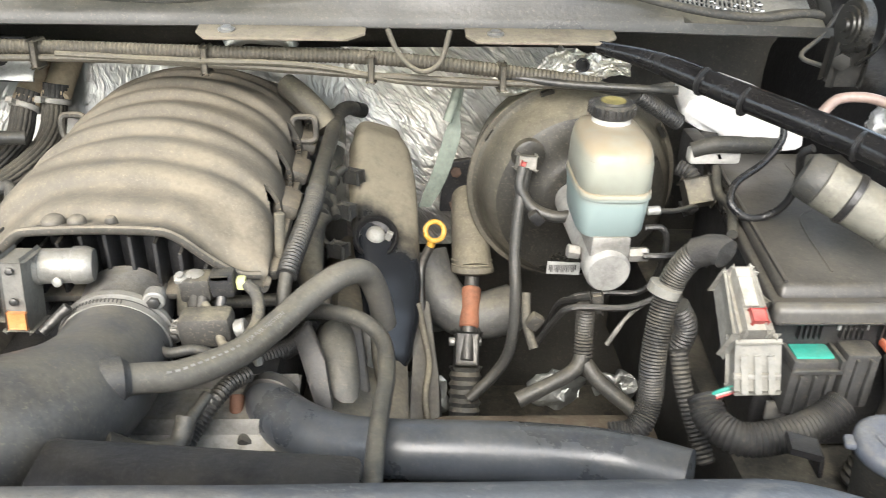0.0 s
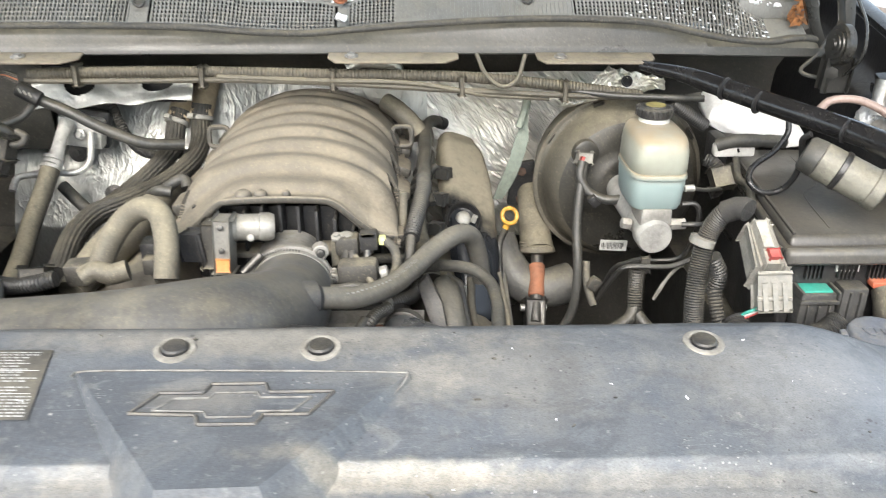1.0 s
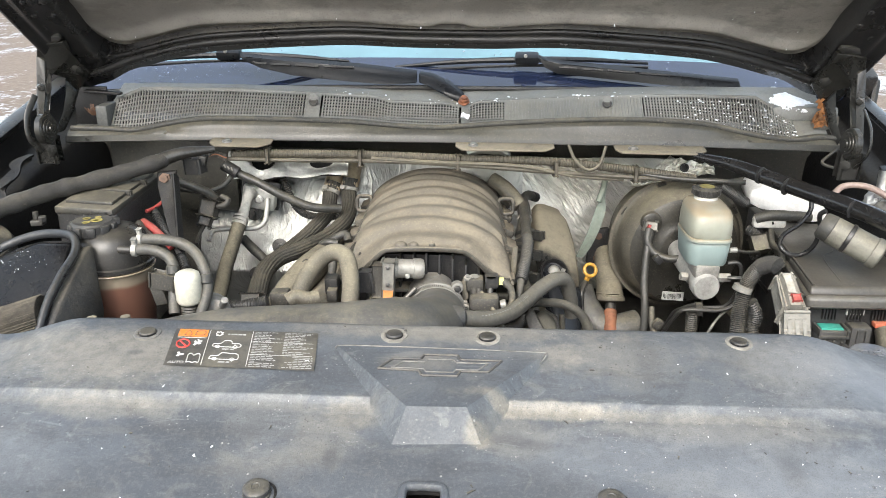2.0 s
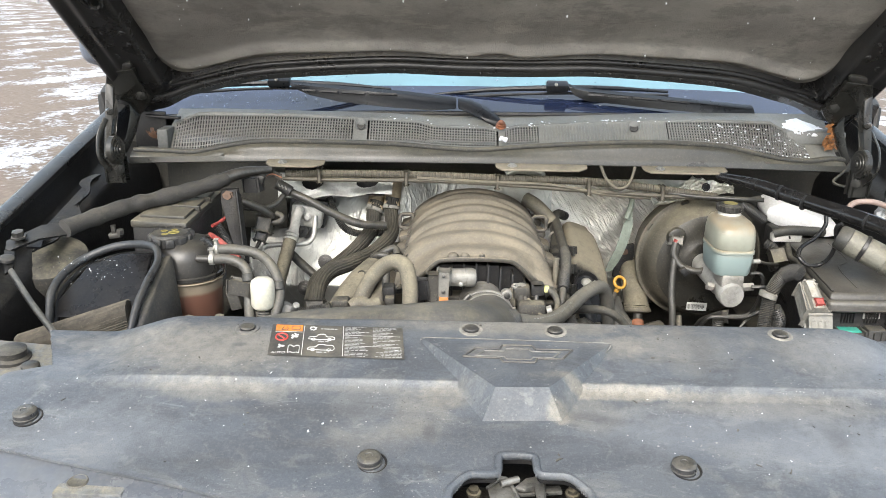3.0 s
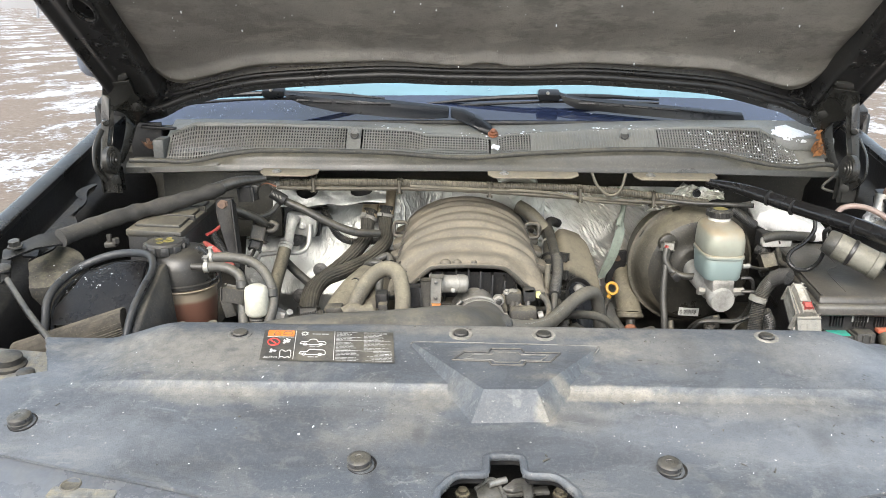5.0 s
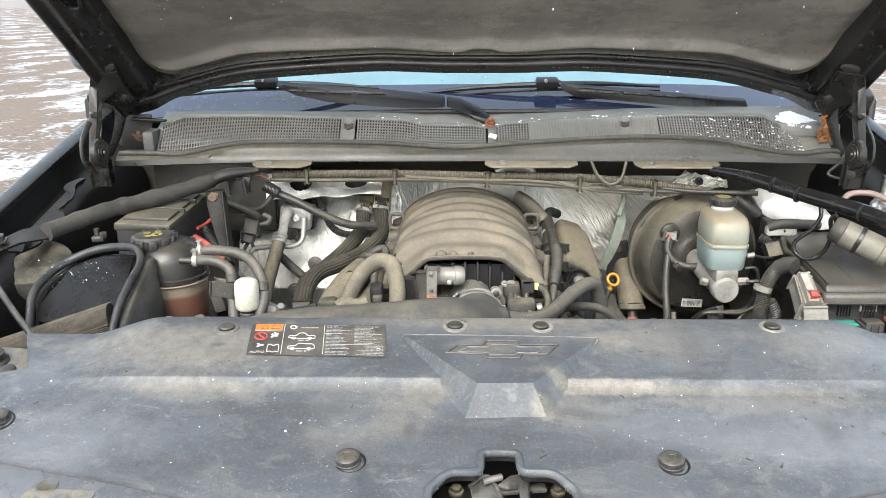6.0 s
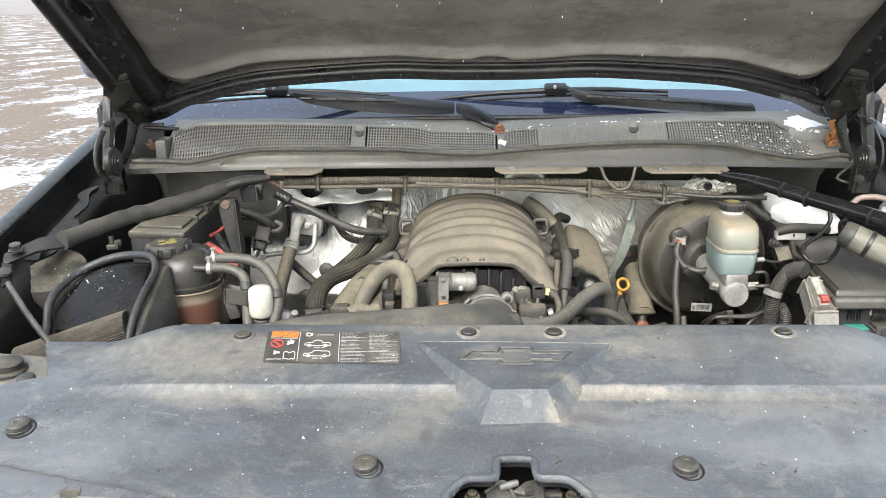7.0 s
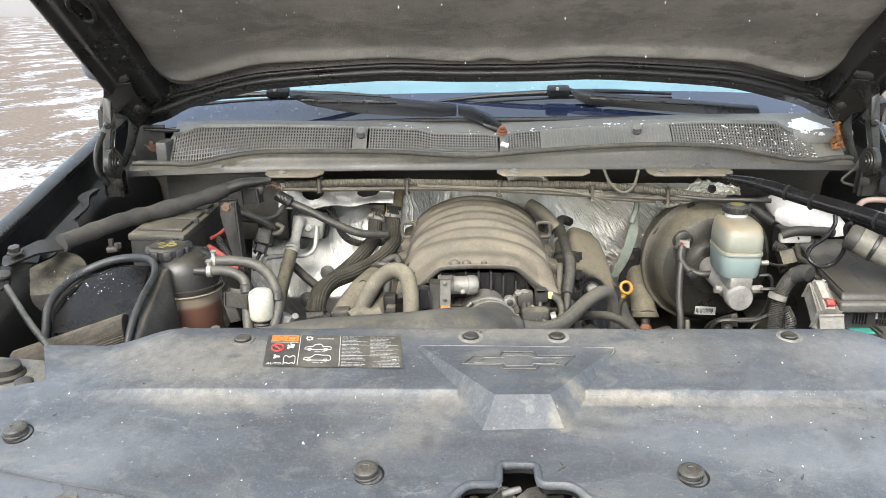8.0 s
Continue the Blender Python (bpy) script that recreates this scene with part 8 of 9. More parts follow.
def build_driver_side():
    # wrapped brace over the fuse box
    br = thing("support_brace", (0.6, 0.8, 1.25), "shiny black taped brace tube crossing above the fuse box", "brace")
    pts = [(0.476, 0.955, 1.309), (0.53, 0.91, 1.305), (0.594, 0.84, 1.293), (0.684, 0.73, 1.279), (0.721, 0.65, 1.274), (0.754, 0.55, 1.278)]
    part("sleeve", tube(pts, 0.0155, 18, 0.01, radii=[0.007, 0.0135, 0.0145, 0.015, 0.015, 0.0145]), surf("tape_black", (0.008, 0.008, 0.009), 0.22, dust=0.02, bump=0.08), br)
    for k, p in ((1, (0.574, 0.86, 1.298)), (2, (0.608, 0.82, 1.289)), (3, (0.685, 0.725, 1.278))):
        q = Vector(p)
        part("tape_band", lathe(q - Vector((0.004, 0, 0)), Vector(pts[3]) - Vector(pts[2]), [(0, 0.0148), (0.0005, 0.0156), (0.003, 0.0156), (0.0035, 0.0148)], 22), rubber_clean, br)
    # starter-like motor tied to the brace
    mo = thing("cylinder_motor", (0.69, 0.72, 1.2), "grey metal cylinder motor strapped below the brace", "motor")
    a, b = Vector((0.652, 0.715, 1.243)), Vector((0.72, 0.675, 1.213))
    d = (b - a)
    L = d.length
    part("can", lathe(a, d, [(-0.004, 0.020), (0.0, 0.0245), (L * 0.80, 0.0245), (L * 0.82, 0.0265), (L * 0.97, 0.0265), (L, 0.0235), (L + 0.001, 0.015), (L - 0.003, 0.014), (L - 0.003, 0)], 36), surf("motor_dusty", (0.17, 0.165, 0.14), 0.6, 0.35, dust=0.32, grime=0.7, scale=26), mo)
    part("end_cap", lathe(a - d.normalized() * 0.022, d, [(0, 0.019), (0.004, 0.023), (0.020, 0.0245), (0.023, 0.022)], 32), rubber, mo)
    part("strap", lathe(a + d * 0.28, d, [(0, 0.0246), (0.001, 0.0262), (0.007, 0.0262), (0.008, 0.0246)], 32), rubber_clean, mo)

    # white bottle behind
    bottle_white = surf("bottle_white", (0.60, 0.60, 0.59), 0.4, var=0.06, dust=0.12, bump=0.05)
    bt = thing("white_bottle", (0.66, 0.98, 1.18), "white plastic washer bottle tucked behind the brace", "bottle")
    bm = prism([(0.636, 1, 1.24), (0.669, 1, 1.236), (0.71, 0.99, 1.222), (0.751, 0.97, 1.205), (0.761, 0.96, 1.177), (0.727, 0.965, 1.17), (0.679, 0.98, 1.177), (0.627, 0.99, 1.19), (0.6, 1, 1.203), (0.608, 1, 1.231)], (0.01, 0.09, 0.01), 0.014)
    part("body", bm, bottle_white, bt)
    lk = thing("harness_lock", (0.6, 0.95, 1.17), "white connector lock with taped black wires behind the fuse box", "connector")
    part("lock", obox((0.595, 0.93, 1.185), (0.658, 0.93, 1.186), 0.02, 0.020, bevel=0.005), white_plastic, lk)
    for k in range(3):
        part("slot", obox((0.629, 0.918, 1.19), (0.631, 0.918, 1.185), 0.003, 0.002, (0, -1, 0), 0), print_black, lk)
    part("wire_wrap", tube([(0.598, 0.925, 1.193), (0.621, 0.92, 1.202), (0.662, 0.92, 1.202), (0.703, 0.93, 1.197)], 0.010, 12, wobble=0.15), rubber, lk)
    hose([(0.67, 0.86, 1.256), (0.668, 0.85, 1.235), (0.648, 0.84, 1.212), (0.614, 0.82, 1.197), (0.603, 0.8, 1.183), (0.618, 0.79, 1.17), (0.642, 0.79, 1.172), (0.654, 0.78, 1.192), (0.656, 0.77, 1.223), (0.642, 0.75, 1.258), (0.647, 0.74, 1.269)], 0.0042, rubber_clean, "loop_cable", "black cable looping over the fuse box lid", "cable", step=0.006)
    hose([(0.629, 0.92, 1.172), (0.621, 0.88, 1.157), (0.623, 0.84, 1.157), (0.604, 0.78, 1.154)], 0.006, rubber, "cable", "black cable beside the fuse box", "cable", step=0.006)
    hose([(0.586, 0.93, 1.169), (0.599, 0.92, 1.164), (0.605, 0.91, 1.148), (0.6, 0.9, 1.132), (0.588, 0.9, 1.126)], 0.0105, conduit, "conduit", "short corrugated conduit behind the reservoir", "conduit", ridge=0.0014)
    hose([(0.527, 0.8, 1.172), (0.556, 0.83, 1.158), (0.597, 0.88, 1.141)], 0.003, rubber, "wire", "thin twisted wire to the level sensor", "wire")
    part("conduit_clip", obox((0.597, 0.9, 1.165), (0.602, 0.88, 1.141), 0.03, 0.02, (0, -1, 0), 0.004), dusty_plastic, None, "dark clip holding the conduit by the fuse box", "clip")
    hose([(0.53, 0.96, 1.252), (0.562, 0.97, 1.23), (0.595, 0.98, 1.208)], 0.011, conduit, "conduit", "dark corrugated conduit behind the booster", "conduit", ridge=0.0014)

    # booster cables
    hose([(0.396, 0.93, 1.167), (0.392, 0.92, 1.145), (0.406, 0.91, 1.123), (0.435, 0.9, 1.115), (0.466, 0.9, 1.121), (0.489, 0.91, 1.131)], 0.0075, rubber, "sensor_cable", "black taped cable from the booster sensor", "cable")
    part("cable_clip", obox((0.405, 0.9, 1.121), (0.418, 0.9, 1.107), 0.016, 0.014, bevel=0.003), black_plastic, None, "black clip on the booster cable", "clip")
    hose([(0.399, 0.93, 1.164), (0.391, 0.91, 1.12), (0.387, 0.89, 1.071), (0.388, 0.87, 1.03), (0.388, 0.86, 0.985), (0.383, 0.86, 0.940), (0.366, 0.86, 0.905), (0.335, 0.85, 0.875)], 0.0072, rubber, "sensor_cable", "black cable running down in front of the booster", "cable")
    hose([(0.402, 0.87, 1.025), (0.402, 0.85, 0.994), (0.41, 0.83, 0.969)], 0.006, dusty_plastic, "cable", "dusty cable below the booster", "cable")
    part("cable_clip", obox((0.403, 0.84, 1.007), (0.417, 0.84, 0.998), 0.014, 0.02, bevel=0.003), dusty_plastic, None, "dusty clip on the lower cable", "clip")

    # big corrugated conduits
    up = [(0.546, 0.655, 1.199), (0.539, 0.665, 1.199), (0.526, 0.675, 1.189), (0.512, 0.68, 1.16), (0.502, 0.67, 1.122), (0.496, 0.655, 1.079), (0.496, 0.645, 1.038), (0.482, 0.63, 1.015), (0.457, 0.63, 1.008)]
    part("conduit", tube(up, 0.0130, 20, 0.0016, 0.0012), conduit, None, "thick corrugated black conduit rising to the connector", "conduit")
    part("tape_wrap", tube(up[:3], 0.0138, 16, 0.008, wobble=0.08), cloth_tape, None, "cloth tape wrapped round the conduit's upper end", "tape")
    part("conduit_clip", lathe((0.501, 0.675, 1.144), (0.3, 0.1, 1), [(0, 0.0145), (0.001, 0.0162), (0.010, 0.0162), (0.011, 0.0145)], 26), clear_grey, None, "pale grey band clip round the conduit", "clip")
    hose([(0.521, 0.66, 1.089), (0.526, 0.64, 1.056), (0.537, 0.62, 1.023), (0.546, 0.6, 0.998)], 0.0095, conduit, "conduit", "slim dusty conduit low beside the connector", "conduit", ridge=0.0012)
    hose([(0.529, 0.6, 1.08), (0.533, 0.58, 1.067), (0.554, 0.56, 1.064), (0.592, 0.56, 1.069), (0.626, 0.57, 1.075), (0.648, 0.58, 1.086)], 0.0162, conduit, "conduit", "thick corrugated conduit under the fuse box", "conduit", ridge=0.0022)
    hose([(0.528, 0.7, 1.115), (0.541, 0.7, 1.089), (0.537, 0.7, 1.062)], 0.012, conduit, "conduit", "dusty conduit behind the connector", "conduit", ridge=0.0015)
    # Y branch
    hose([(0.461, 0.8, 1.051), (0.462, 0.8, 1.015), (0.462, 0.79, 0.985)], 0.0115, conduit, "conduit", "black corrugated stem of the branched conduit", "conduit", ridge=0.0018)
    hose([(0.462, 0.79, 0.989), (0.451, 0.78, 0.974), (0.425, 0.77, 0.963), (0.384, 0.76, 0.946)], 0.0095, rubber, "branch_hose", "taped lower arm of the branched conduit", "conduit", wobble=0.1)
    hose([(0.464, 0.785, 0.98), (0.481, 0.77, 0.963), (0.509, 0.75, 0.947), (0.523, 0.74, 0.936)], 0.0095, rubber, "branch_hose", "taped short arm of the branched conduit", "conduit", wobble=0.1)
    hose([(0.491, 0.8, 0.997), (0.51, 0.79, 1.046), (0.538, 0.78, 1.078)], 0.003, grey_plastic, "twisted_cord", "thin pale twisted cord in the dark bay", "cord", wobble=0.4)
    part("frame_rail", box(0.28, 0.56, 0.62, 0.80, 0.84, 0.90, 0.02), surf("rail_brown", (0.09, 0.065, 0.045), 0.8, dust=0.5), None, "rusty brown frame rail low in the bay", "rail")
    part("bracket", join(obox((0.562, 0.505, 1.110), (0.586, 0.500, 1.106), 0.022, 0.004, bevel=0.001), obox((0.584, 0.500, 1.107), (0.588, 0.502, 1.085), 0.022, 0.004, (1, 0, 0.2), 0.001)), rubber_clean, None, "black bracket tab beside the washer filler", "bracket")

    # fender-side pieces
    gs = thing("gas_strut", (0.785, 0.80, 1.22), "bare steel gas strut with a frosted ball end along the fender", "strut")
    part("tube", tube([(0.787, 0.80, 1.243), (0.783, 0.73, 1.237), (0.778, 0.66, 1.231), (0.772, 0.56, 1.222)], 0.0090, 16), steel, gs)
    part("collar", tube([(0.788, 0.835, 1.248), (0.787, 0.80, 1.243), (0.786, 0.785, 1.242)], 0.013, 16, radii=[0.014, 0.013, 0.0105]), steel, gs)
    knob = bmesh.new()
    bmesh.ops.create_icosphere(knob, subdivisions=4, radius=0.024, matrix=Matrix.Translation((0.790, 0.86, 1.252)) @ Matrix.Diagonal((1, 0.7, 1.1, 1)))
    for v in knob.verts:
        v.co += 0.003 * Vector(noise.noise_vector(v.co * 140))
    part("ball_end", knob, surf("frosted_steel", (0.40, 0.41, 0.41), 0.35, 0.6, dust=0.1, grime=0.5, bump=0.9, scale=40), gs)
    sb = thing("strut_bracket", (0.80, 0.85, 1.2), "wet steel strut bracket with rusty bolts on the fender", "bracket")
    part("plate", prism([(0.796, 0.89, 1.313), (0.840, 0.90, 1.313), (0.842, 0.80, 1.300), (0.836, 0.74, 1.290), (0.812, 0.78, 1.290), (0.792, 0.83, 1.298)], (0, 0, -0.006), 0.002), inner_black, sb)
    part("stay", tube([(0.800, 0.86, 1.306), (0.793, 0.855, 1.285), (0.790, 0.85, 1.262)], 0.012, 14, radii=[0.016, 0.011, 0.014]), steel, sb)
    for p in ((0.806, 0.86, 1.311), (0.827, 0.86, 1.309)):
        part("bolt", lathe(p, (0, -0.6, 1), [(0, 0.008), (0.008, 0.008), (0.009, 0.004), (0.012, 0.004), (0.012, 0)], 6), rust, sb)
    hose([(0.694, 0.845, 1.258), (0.700, 0.84, 1.270), (0.720, 0.85, 1.283), (0.750, 0.84, 1.287), (0.774, 0.82, 1.280), (0.798, 0.80, 1.264), (0.812, 0.80, 1.262), (0.814, 0.81, 1.272), (0.804, 0.825, 1.280)], 0.0058, surf("pale_hose", (0.26, 0.19, 0.165), 0.35, dust=0.2), "washer_tube", "pinkish translucent tube beside the fender", "tube", step=0.008)
    hose([(0.747, 0.95, 1.29), (0.726, 0.97, 1.297), (0.756, 0.99, 1.317), (0.779, 1, 1.351)], 0.003, rubber, "wire", "thin black wire below the hinge", "wire")


build_driver_side()


def build_passenger_side():
    # wrapped brace over the battery
    br = thing("support_brace", (-0.65, 0.75, 1.26), "fabric-wrapped support brace bolted to the fender", "brace")
    pts = [(-0.767, 0.645, 1.26), (-0.739, 0.69, 1.266), (-0.692, 0.75, 1.275), (-0.62, 0.82, 1.283), (-0.548, 0.875, 1.298), (-0.546, 0.88, 1.299)]
    part("sleeve", tube(pts, 0.0205, 22, 0.006, wobble=0.22, radii=[0.0150, 0.0155, 0.0165, 0.0160, 0.0155, 0.0145]), cloth_tape, br)
    part("tube", tube([(-0.555, 0.88, 1.297), (-0.513, 0.905, 1.308), (-0.46, 0.935, 1.31)], 0.012, 14, radii=[0.0135, 0.012, 0.006]), dark_steel, br)
    part("flat_end", prism([(-0.845, 0.585, 1.24), (-0.852, 0.605, 1.249), (-0.808, 0.645, 1.266), (-0.773, 0.665, 1.267), (-0.763, 0.645, 1.25), (-0.8, 0.615, 1.251), (-0.837, 0.585, 1.238)], (0, 0.002, -0.004), 0.001), body_paint, br)
    part("bolt", lathe((-0.829, 0.605, 1.255), (0, -0.2, 1), [(0, 0.014), (0.003, 0.0135), (0.0035, 0.010), (0.012, 0.010), (0.013, 0.006), (0.013, 0)], 6), dark_steel, br)
    part("side_plate", prism([(-0.847, 0.585, 1.239), (-0.828, 0.585, 1.237), (-0.81, 0.54, 1.223), (-0.815, 0.52, 1.218)], (0, 0.004, -0.004), 0.001), inner_black, None, "black fender plate below the brace bolt", "plate")
    part("bolt", lathe((-0.824, 0.55, 1.233), (0.2, -0.2, 1), [(0, 0.013), (0.004, 0.012), (0.006, 0.008), (0.006, 0)], 20), black_plastic, None, "black bolt in the fender plate", "bolt")
    part("stay_rod", tube([(-0.804, 0.52, 1.225), (-0.744, 0.46, 1.193), (-0.687, 0.41, 1.163)], 0.0055, 10, flat=0.6), dark_steel, None, "thin steel stay rod beside the air box", "rod")

    # coolant tank hoses
    for pts, r in (([(-0.492, 0.612, 1.237), (-0.457, 0.61, 1.239), (-0.42, 0.605, 1.235), (-0.395, 0.6, 1.218), (-0.378, 0.585, 1.192), (-0.374, 0.57, 1.165), (-0.38, 0.55, 1.136)], 0.0088),
                   ([(-0.498, 0.6, 1.224), (-0.466, 0.6, 1.224), (-0.44, 0.595, 1.215), (-0.429, 0.585, 1.197), (-0.427, 0.57, 1.165), (-0.422, 0.55, 1.136)], 0.0088)):
        h = part("coolant_hose", tube(pts, r, 16, 0.006, wobble=0.02), surf("hose_grey", (0.055, 0.054, 0.050), 0.5, dust=0.32), None, "grey rubber hose from the coolant tank", "hose", "coolant hoses")
        clamp_on(h, Vector(pts[0]).lerp(Vector(pts[1]), 0.12), Vector(pts[1]) - Vector(pts[0]), r + 0.0005, 0.009, dull_can)
    for p, q in (((-0.43, 0.583, 1.206), (-0.428, 0.578, 1.192)), ((-0.377, 0.58, 1.194), (-0.376, 0.575, 1.179))):
        part("hose_tape", rod(p, q, 0.0100), rubber, None, "black tape band on a coolant hose", "tape")
    fb = thing("white_filter", (-0.40, 0.565, 1.16), "round white plastic filter between the hoses", "filter")
    c = Vector((-0.401, 0.565, 1.178))
    part("bulb", lathe(c + Vector((0, 0, -0.030)), (0, 0, 1), [(0, 0.013), (0.003, 0.0180), (0.008, 0.0205), (0.044, 0.0205), (0.051, 0.0185), (0.055, 0.013), (0.0565, 0.0)], 30), cream_plastic, fb)
    part("plug", obox(c + Vector((-0.058, 0.01, 0.008)), c + Vector((-0.02, 0.004, 0.004)), 0.018, 0.018, bevel=0.004), dusty_plastic, fb)
    part("stem", tube([c + Vector((0, 0, -0.03)), c + Vector((0.0, 0.0, -0.09))], 0.016, 16, ridge=0.002), conduit, fb)
    part("clip_frame", obox((-0.463, 0.58, 1.156), (-0.443, 0.58, 1.161), 0.02, 0.035, bevel=0.003), dusty_plastic, None, "small grey clip frame beside the filter", "clip")

    # cables behind the tank
    hose([(-0.552, 0.78, 1.211), (-0.524, 0.76, 1.202), (-0.488, 0.74, 1.177)], 0.007, red_plastic, "red_cable", "red battery cable behind the coolant tank", "cable")
    hose([(-0.558, 0.77, 1.212), (-0.536, 0.755, 1.195), (-0.509, 0.74, 1.182)], 0.007, rubber, "battery_cable", "black battery cable behind the coolant tank", "cable")
    hose([(-0.547, 0.82, 1.22), (-0.524, 0.8, 1.194), (-0.486, 0.76, 1.164), (-0.463, 0.73, 1.138)], 0.009, conduit, "conduit", "corrugated black conduit beside the battery", "conduit", ridge=0.0014)
    hose([(-0.552, 0.8, 1.224), (-0.544, 0.82, 1.225), (-0.535, 0.84, 1.231)], 0.0035, red_plastic, "red_wire", "thin red wire at the battery cover", "wire")
    bk = thing("steel_bracket", (-0.51, 0.84, 1.15), "black pressed steel bracket with rusty bolt beside the battery", "bracket")
    part("plate", prism([(-0.549, 0.86, 1.281), (-0.511, 0.86, 1.285), (-0.509, 0.85, 1.257), (-0.494, 0.8, 1.217), (-0.469, 0.74, 1.167), (-0.485, 0.74, 1.164), (-0.519, 0.8, 1.216), (-0.546, 0.85, 1.256)], (0, 0.006, 0.002), 0.002), inner_black, bk)
    part("rib", obox((-0.51, 0.85, 1.279), (-0.471, 0.735, 1.174), 0.004, 0.016, (0, -1, 0), 0.001), inner_black, bk)
    part("bolt", lathe((-0.531, 0.853, 1.271), (0, -1, 0.3), [(0, 0.012), (0.003, 0.012), (0.004, 0.008), (0.008, 0.008), (0.009, 0)], 6), rust, bk)
    # sensors and pipes right of the battery
    hose([(-0.536, 0.93, 1.245), (-0.501, 0.94, 1.228), (-0.477, 0.95, 1.211), (-0.459, 0.96, 1.184)], 0.009, rubber, "cable", "black taped cable near the firewall", "cable")
    hose([(-0.546, 0.95, 1.225), (-0.503, 0.96, 1.217), (-0.468, 0.98, 1.221), (-0.448, 1, 1.24)], 0.006, rubber, "cable", "thin black hose arching near the firewall", "hose")
    sn = thing("pressure_sensor", (-0.47, 0.93, 1.1), "dark pressure sensor with hanging plug", "sensor")
    part("body", obox((-0.477, 0.94, 1.205), (-0.483, 0.93, 1.175), 0.03, 0.03, (0, -1, 0), 0.006), dusty_plastic, sn)
    part("plug", obox((-0.484, 0.928, 1.174), (-0.489, 0.92, 1.157), 0.022, 0.022, (0, -1, 0), 0.005), black_plastic, sn)
    part("hook", tube([(-0.469, 0.93, 1.196), (-0.449, 0.93, 1.197), (-0.441, 0.935, 1.207), (-0.456, 0.94, 1.213)], 0.006, 10), dusty_plastic, sn)
    part("wire", tube([(-0.489, 0.92, 1.157), (-0.494, 0.9, 1.143), (-0.494, 0.88, 1.132)], 0.004, 8), rubber, sn)
    cn = thing("black_connector", (-0.47, 0.92, 1.24), "black square connector hanging at the firewall", "connector")
    part("shell", obox((-0.512, 0.93, 1.277), (-0.482, 0.92, 1.280), 0.022, 0.022, bevel=0.004), black_plastic, cn)
    part("latch", obox((-0.492, 0.93, 1.292), (-0.475, 0.93, 1.287), 0.02, 0.02, bevel=0.003), black_plastic, cn)
    for k in range(5):
        part("wire", tube([(-0.478, 0.94, 1.29), Vector((-0.462, 0.945, 1.294)) + Vector((0, 0, 0.002 * k)), Vector((-0.442, 0.95, 1.283)) + Vector((0, 0, 0.003 * k))], 0.0015, 6), sleeve_rust if k == 2 else rubber, cn)
    # long air-conditioning tube
    hose([(-0.458, 0.99, 1.262), (-0.428, 0.99, 1.245), (-0.389, 0.985, 1.229), (-0.341, 0.98, 1.205), (-0.283, 0.98, 1.182), (-0.227, 1, 1.173)], 0.0088, rubber, "heater_pipe", "dark pipe crossing in front of the firewall", "pipe")
    part("pipe_sleeve", rod((-0.462, 0.985, 1.268), (-0.431, 0.985, 1.249), 0.0122), black_plastic, None, "black coupling on the firewall pipe", "coupling")
    for k in range(3):
        part("code_mark", obox(Vector((-0.455, 0.972, 1.27)) + Vector((0.007 * k, 0, -0.003 * k)), Vector((-0.452, 0.972, 1.263)) + Vector((0.007 * k, 0, -0.003 * k)), 0.003, 0.001, (0, -1, 0), 0), clear_grey, None, "white printed mark on the pipe coupling", "mark", "pipe marks")
    hose([(-0.365, 1.09, 1.212), (-0.352, 1.08, 1.183), (-0.331, 1.07, 1.148), (-0.295, 1.06, 1.135), (-0.233, 1.06, 1.138)], 0.0085, conduit, "conduit", "corrugated conduit in front of the foil", "conduit", ridge=0.0014)
    # air-conditioning block and pipes
    ac = thing("ac_fitting", (-0.40, 1.07, 1.12), "cast aluminium air-conditioning fitting on the firewall", "fitting")
    part("block", obox((-0.449, 1.075, 1.179), (-0.378, 1.075, 1.168), 0.035, 0.050, bevel=0.006), clean_alu, ac)
    part("back_plate", obox((-0.457, 1.09, 1.183), (-0.372, 1.09, 1.17), 0.02, 0.065, bevel=0.006), black_plastic, ac)
    part("bolt", lathe((-0.411, 1.055, 1.173), (0, -1, 0.2), [(0, 0.010), (0.004, 0.010), (0.005, 0.006), (0.008, 0.006), (0.008, 0)], 6), steel, ac)
    part("suction_pipe", tube([(-0.425, 1.05, 1.194), (-0.429, 1.03, 1.181), (-0.433, 1, 1.153), (-0.436, 0.985, 1.143)], 0.0125, 16, radii=[0.0118, 0.0100, 0.0105, 0.0140]), clean_alu, ac)
    for k in range(3):
        part("crimp", lathe(Vector((-0.435, 0.998, 1.153)).lerp(Vector((-0.438, 0.982, 1.137)), k / 3), Vector((-0.438, 0.982, 1.137)) - Vector((-0.435, 0.998, 1.153)), [(0, 0.0135), (0.001, 0.016), (0.006, 0.016), (0.007, 0.0135)], 22), clean_alu, ac)
    part("rubber_pipe", tube([(-0.437, 0.984, 1.14), (-0.443, 0.95, 1.108), (-0.447, 0.9, 1.075), (-0.444, 0.85, 1.049), (-0.442, 0.8, 1.03)], 0.0145, 16), rubber_tan, ac, "tan dusty rubber air-conditioning hose")
    part("liquid_line", tube([(-0.391, 1.05, 1.178), (-0.392, 1.04, 1.152), (-0.396, 1.03, 1.131), (-0.414, 1.02, 1.12), (-0.45, 1.01, 1.122), (-0.49, 1, 1.121), (-0.501, 0.995, 1.116), (-0.503, 0.98, 1.103)], 0.0055, 10), clean_alu, ac)
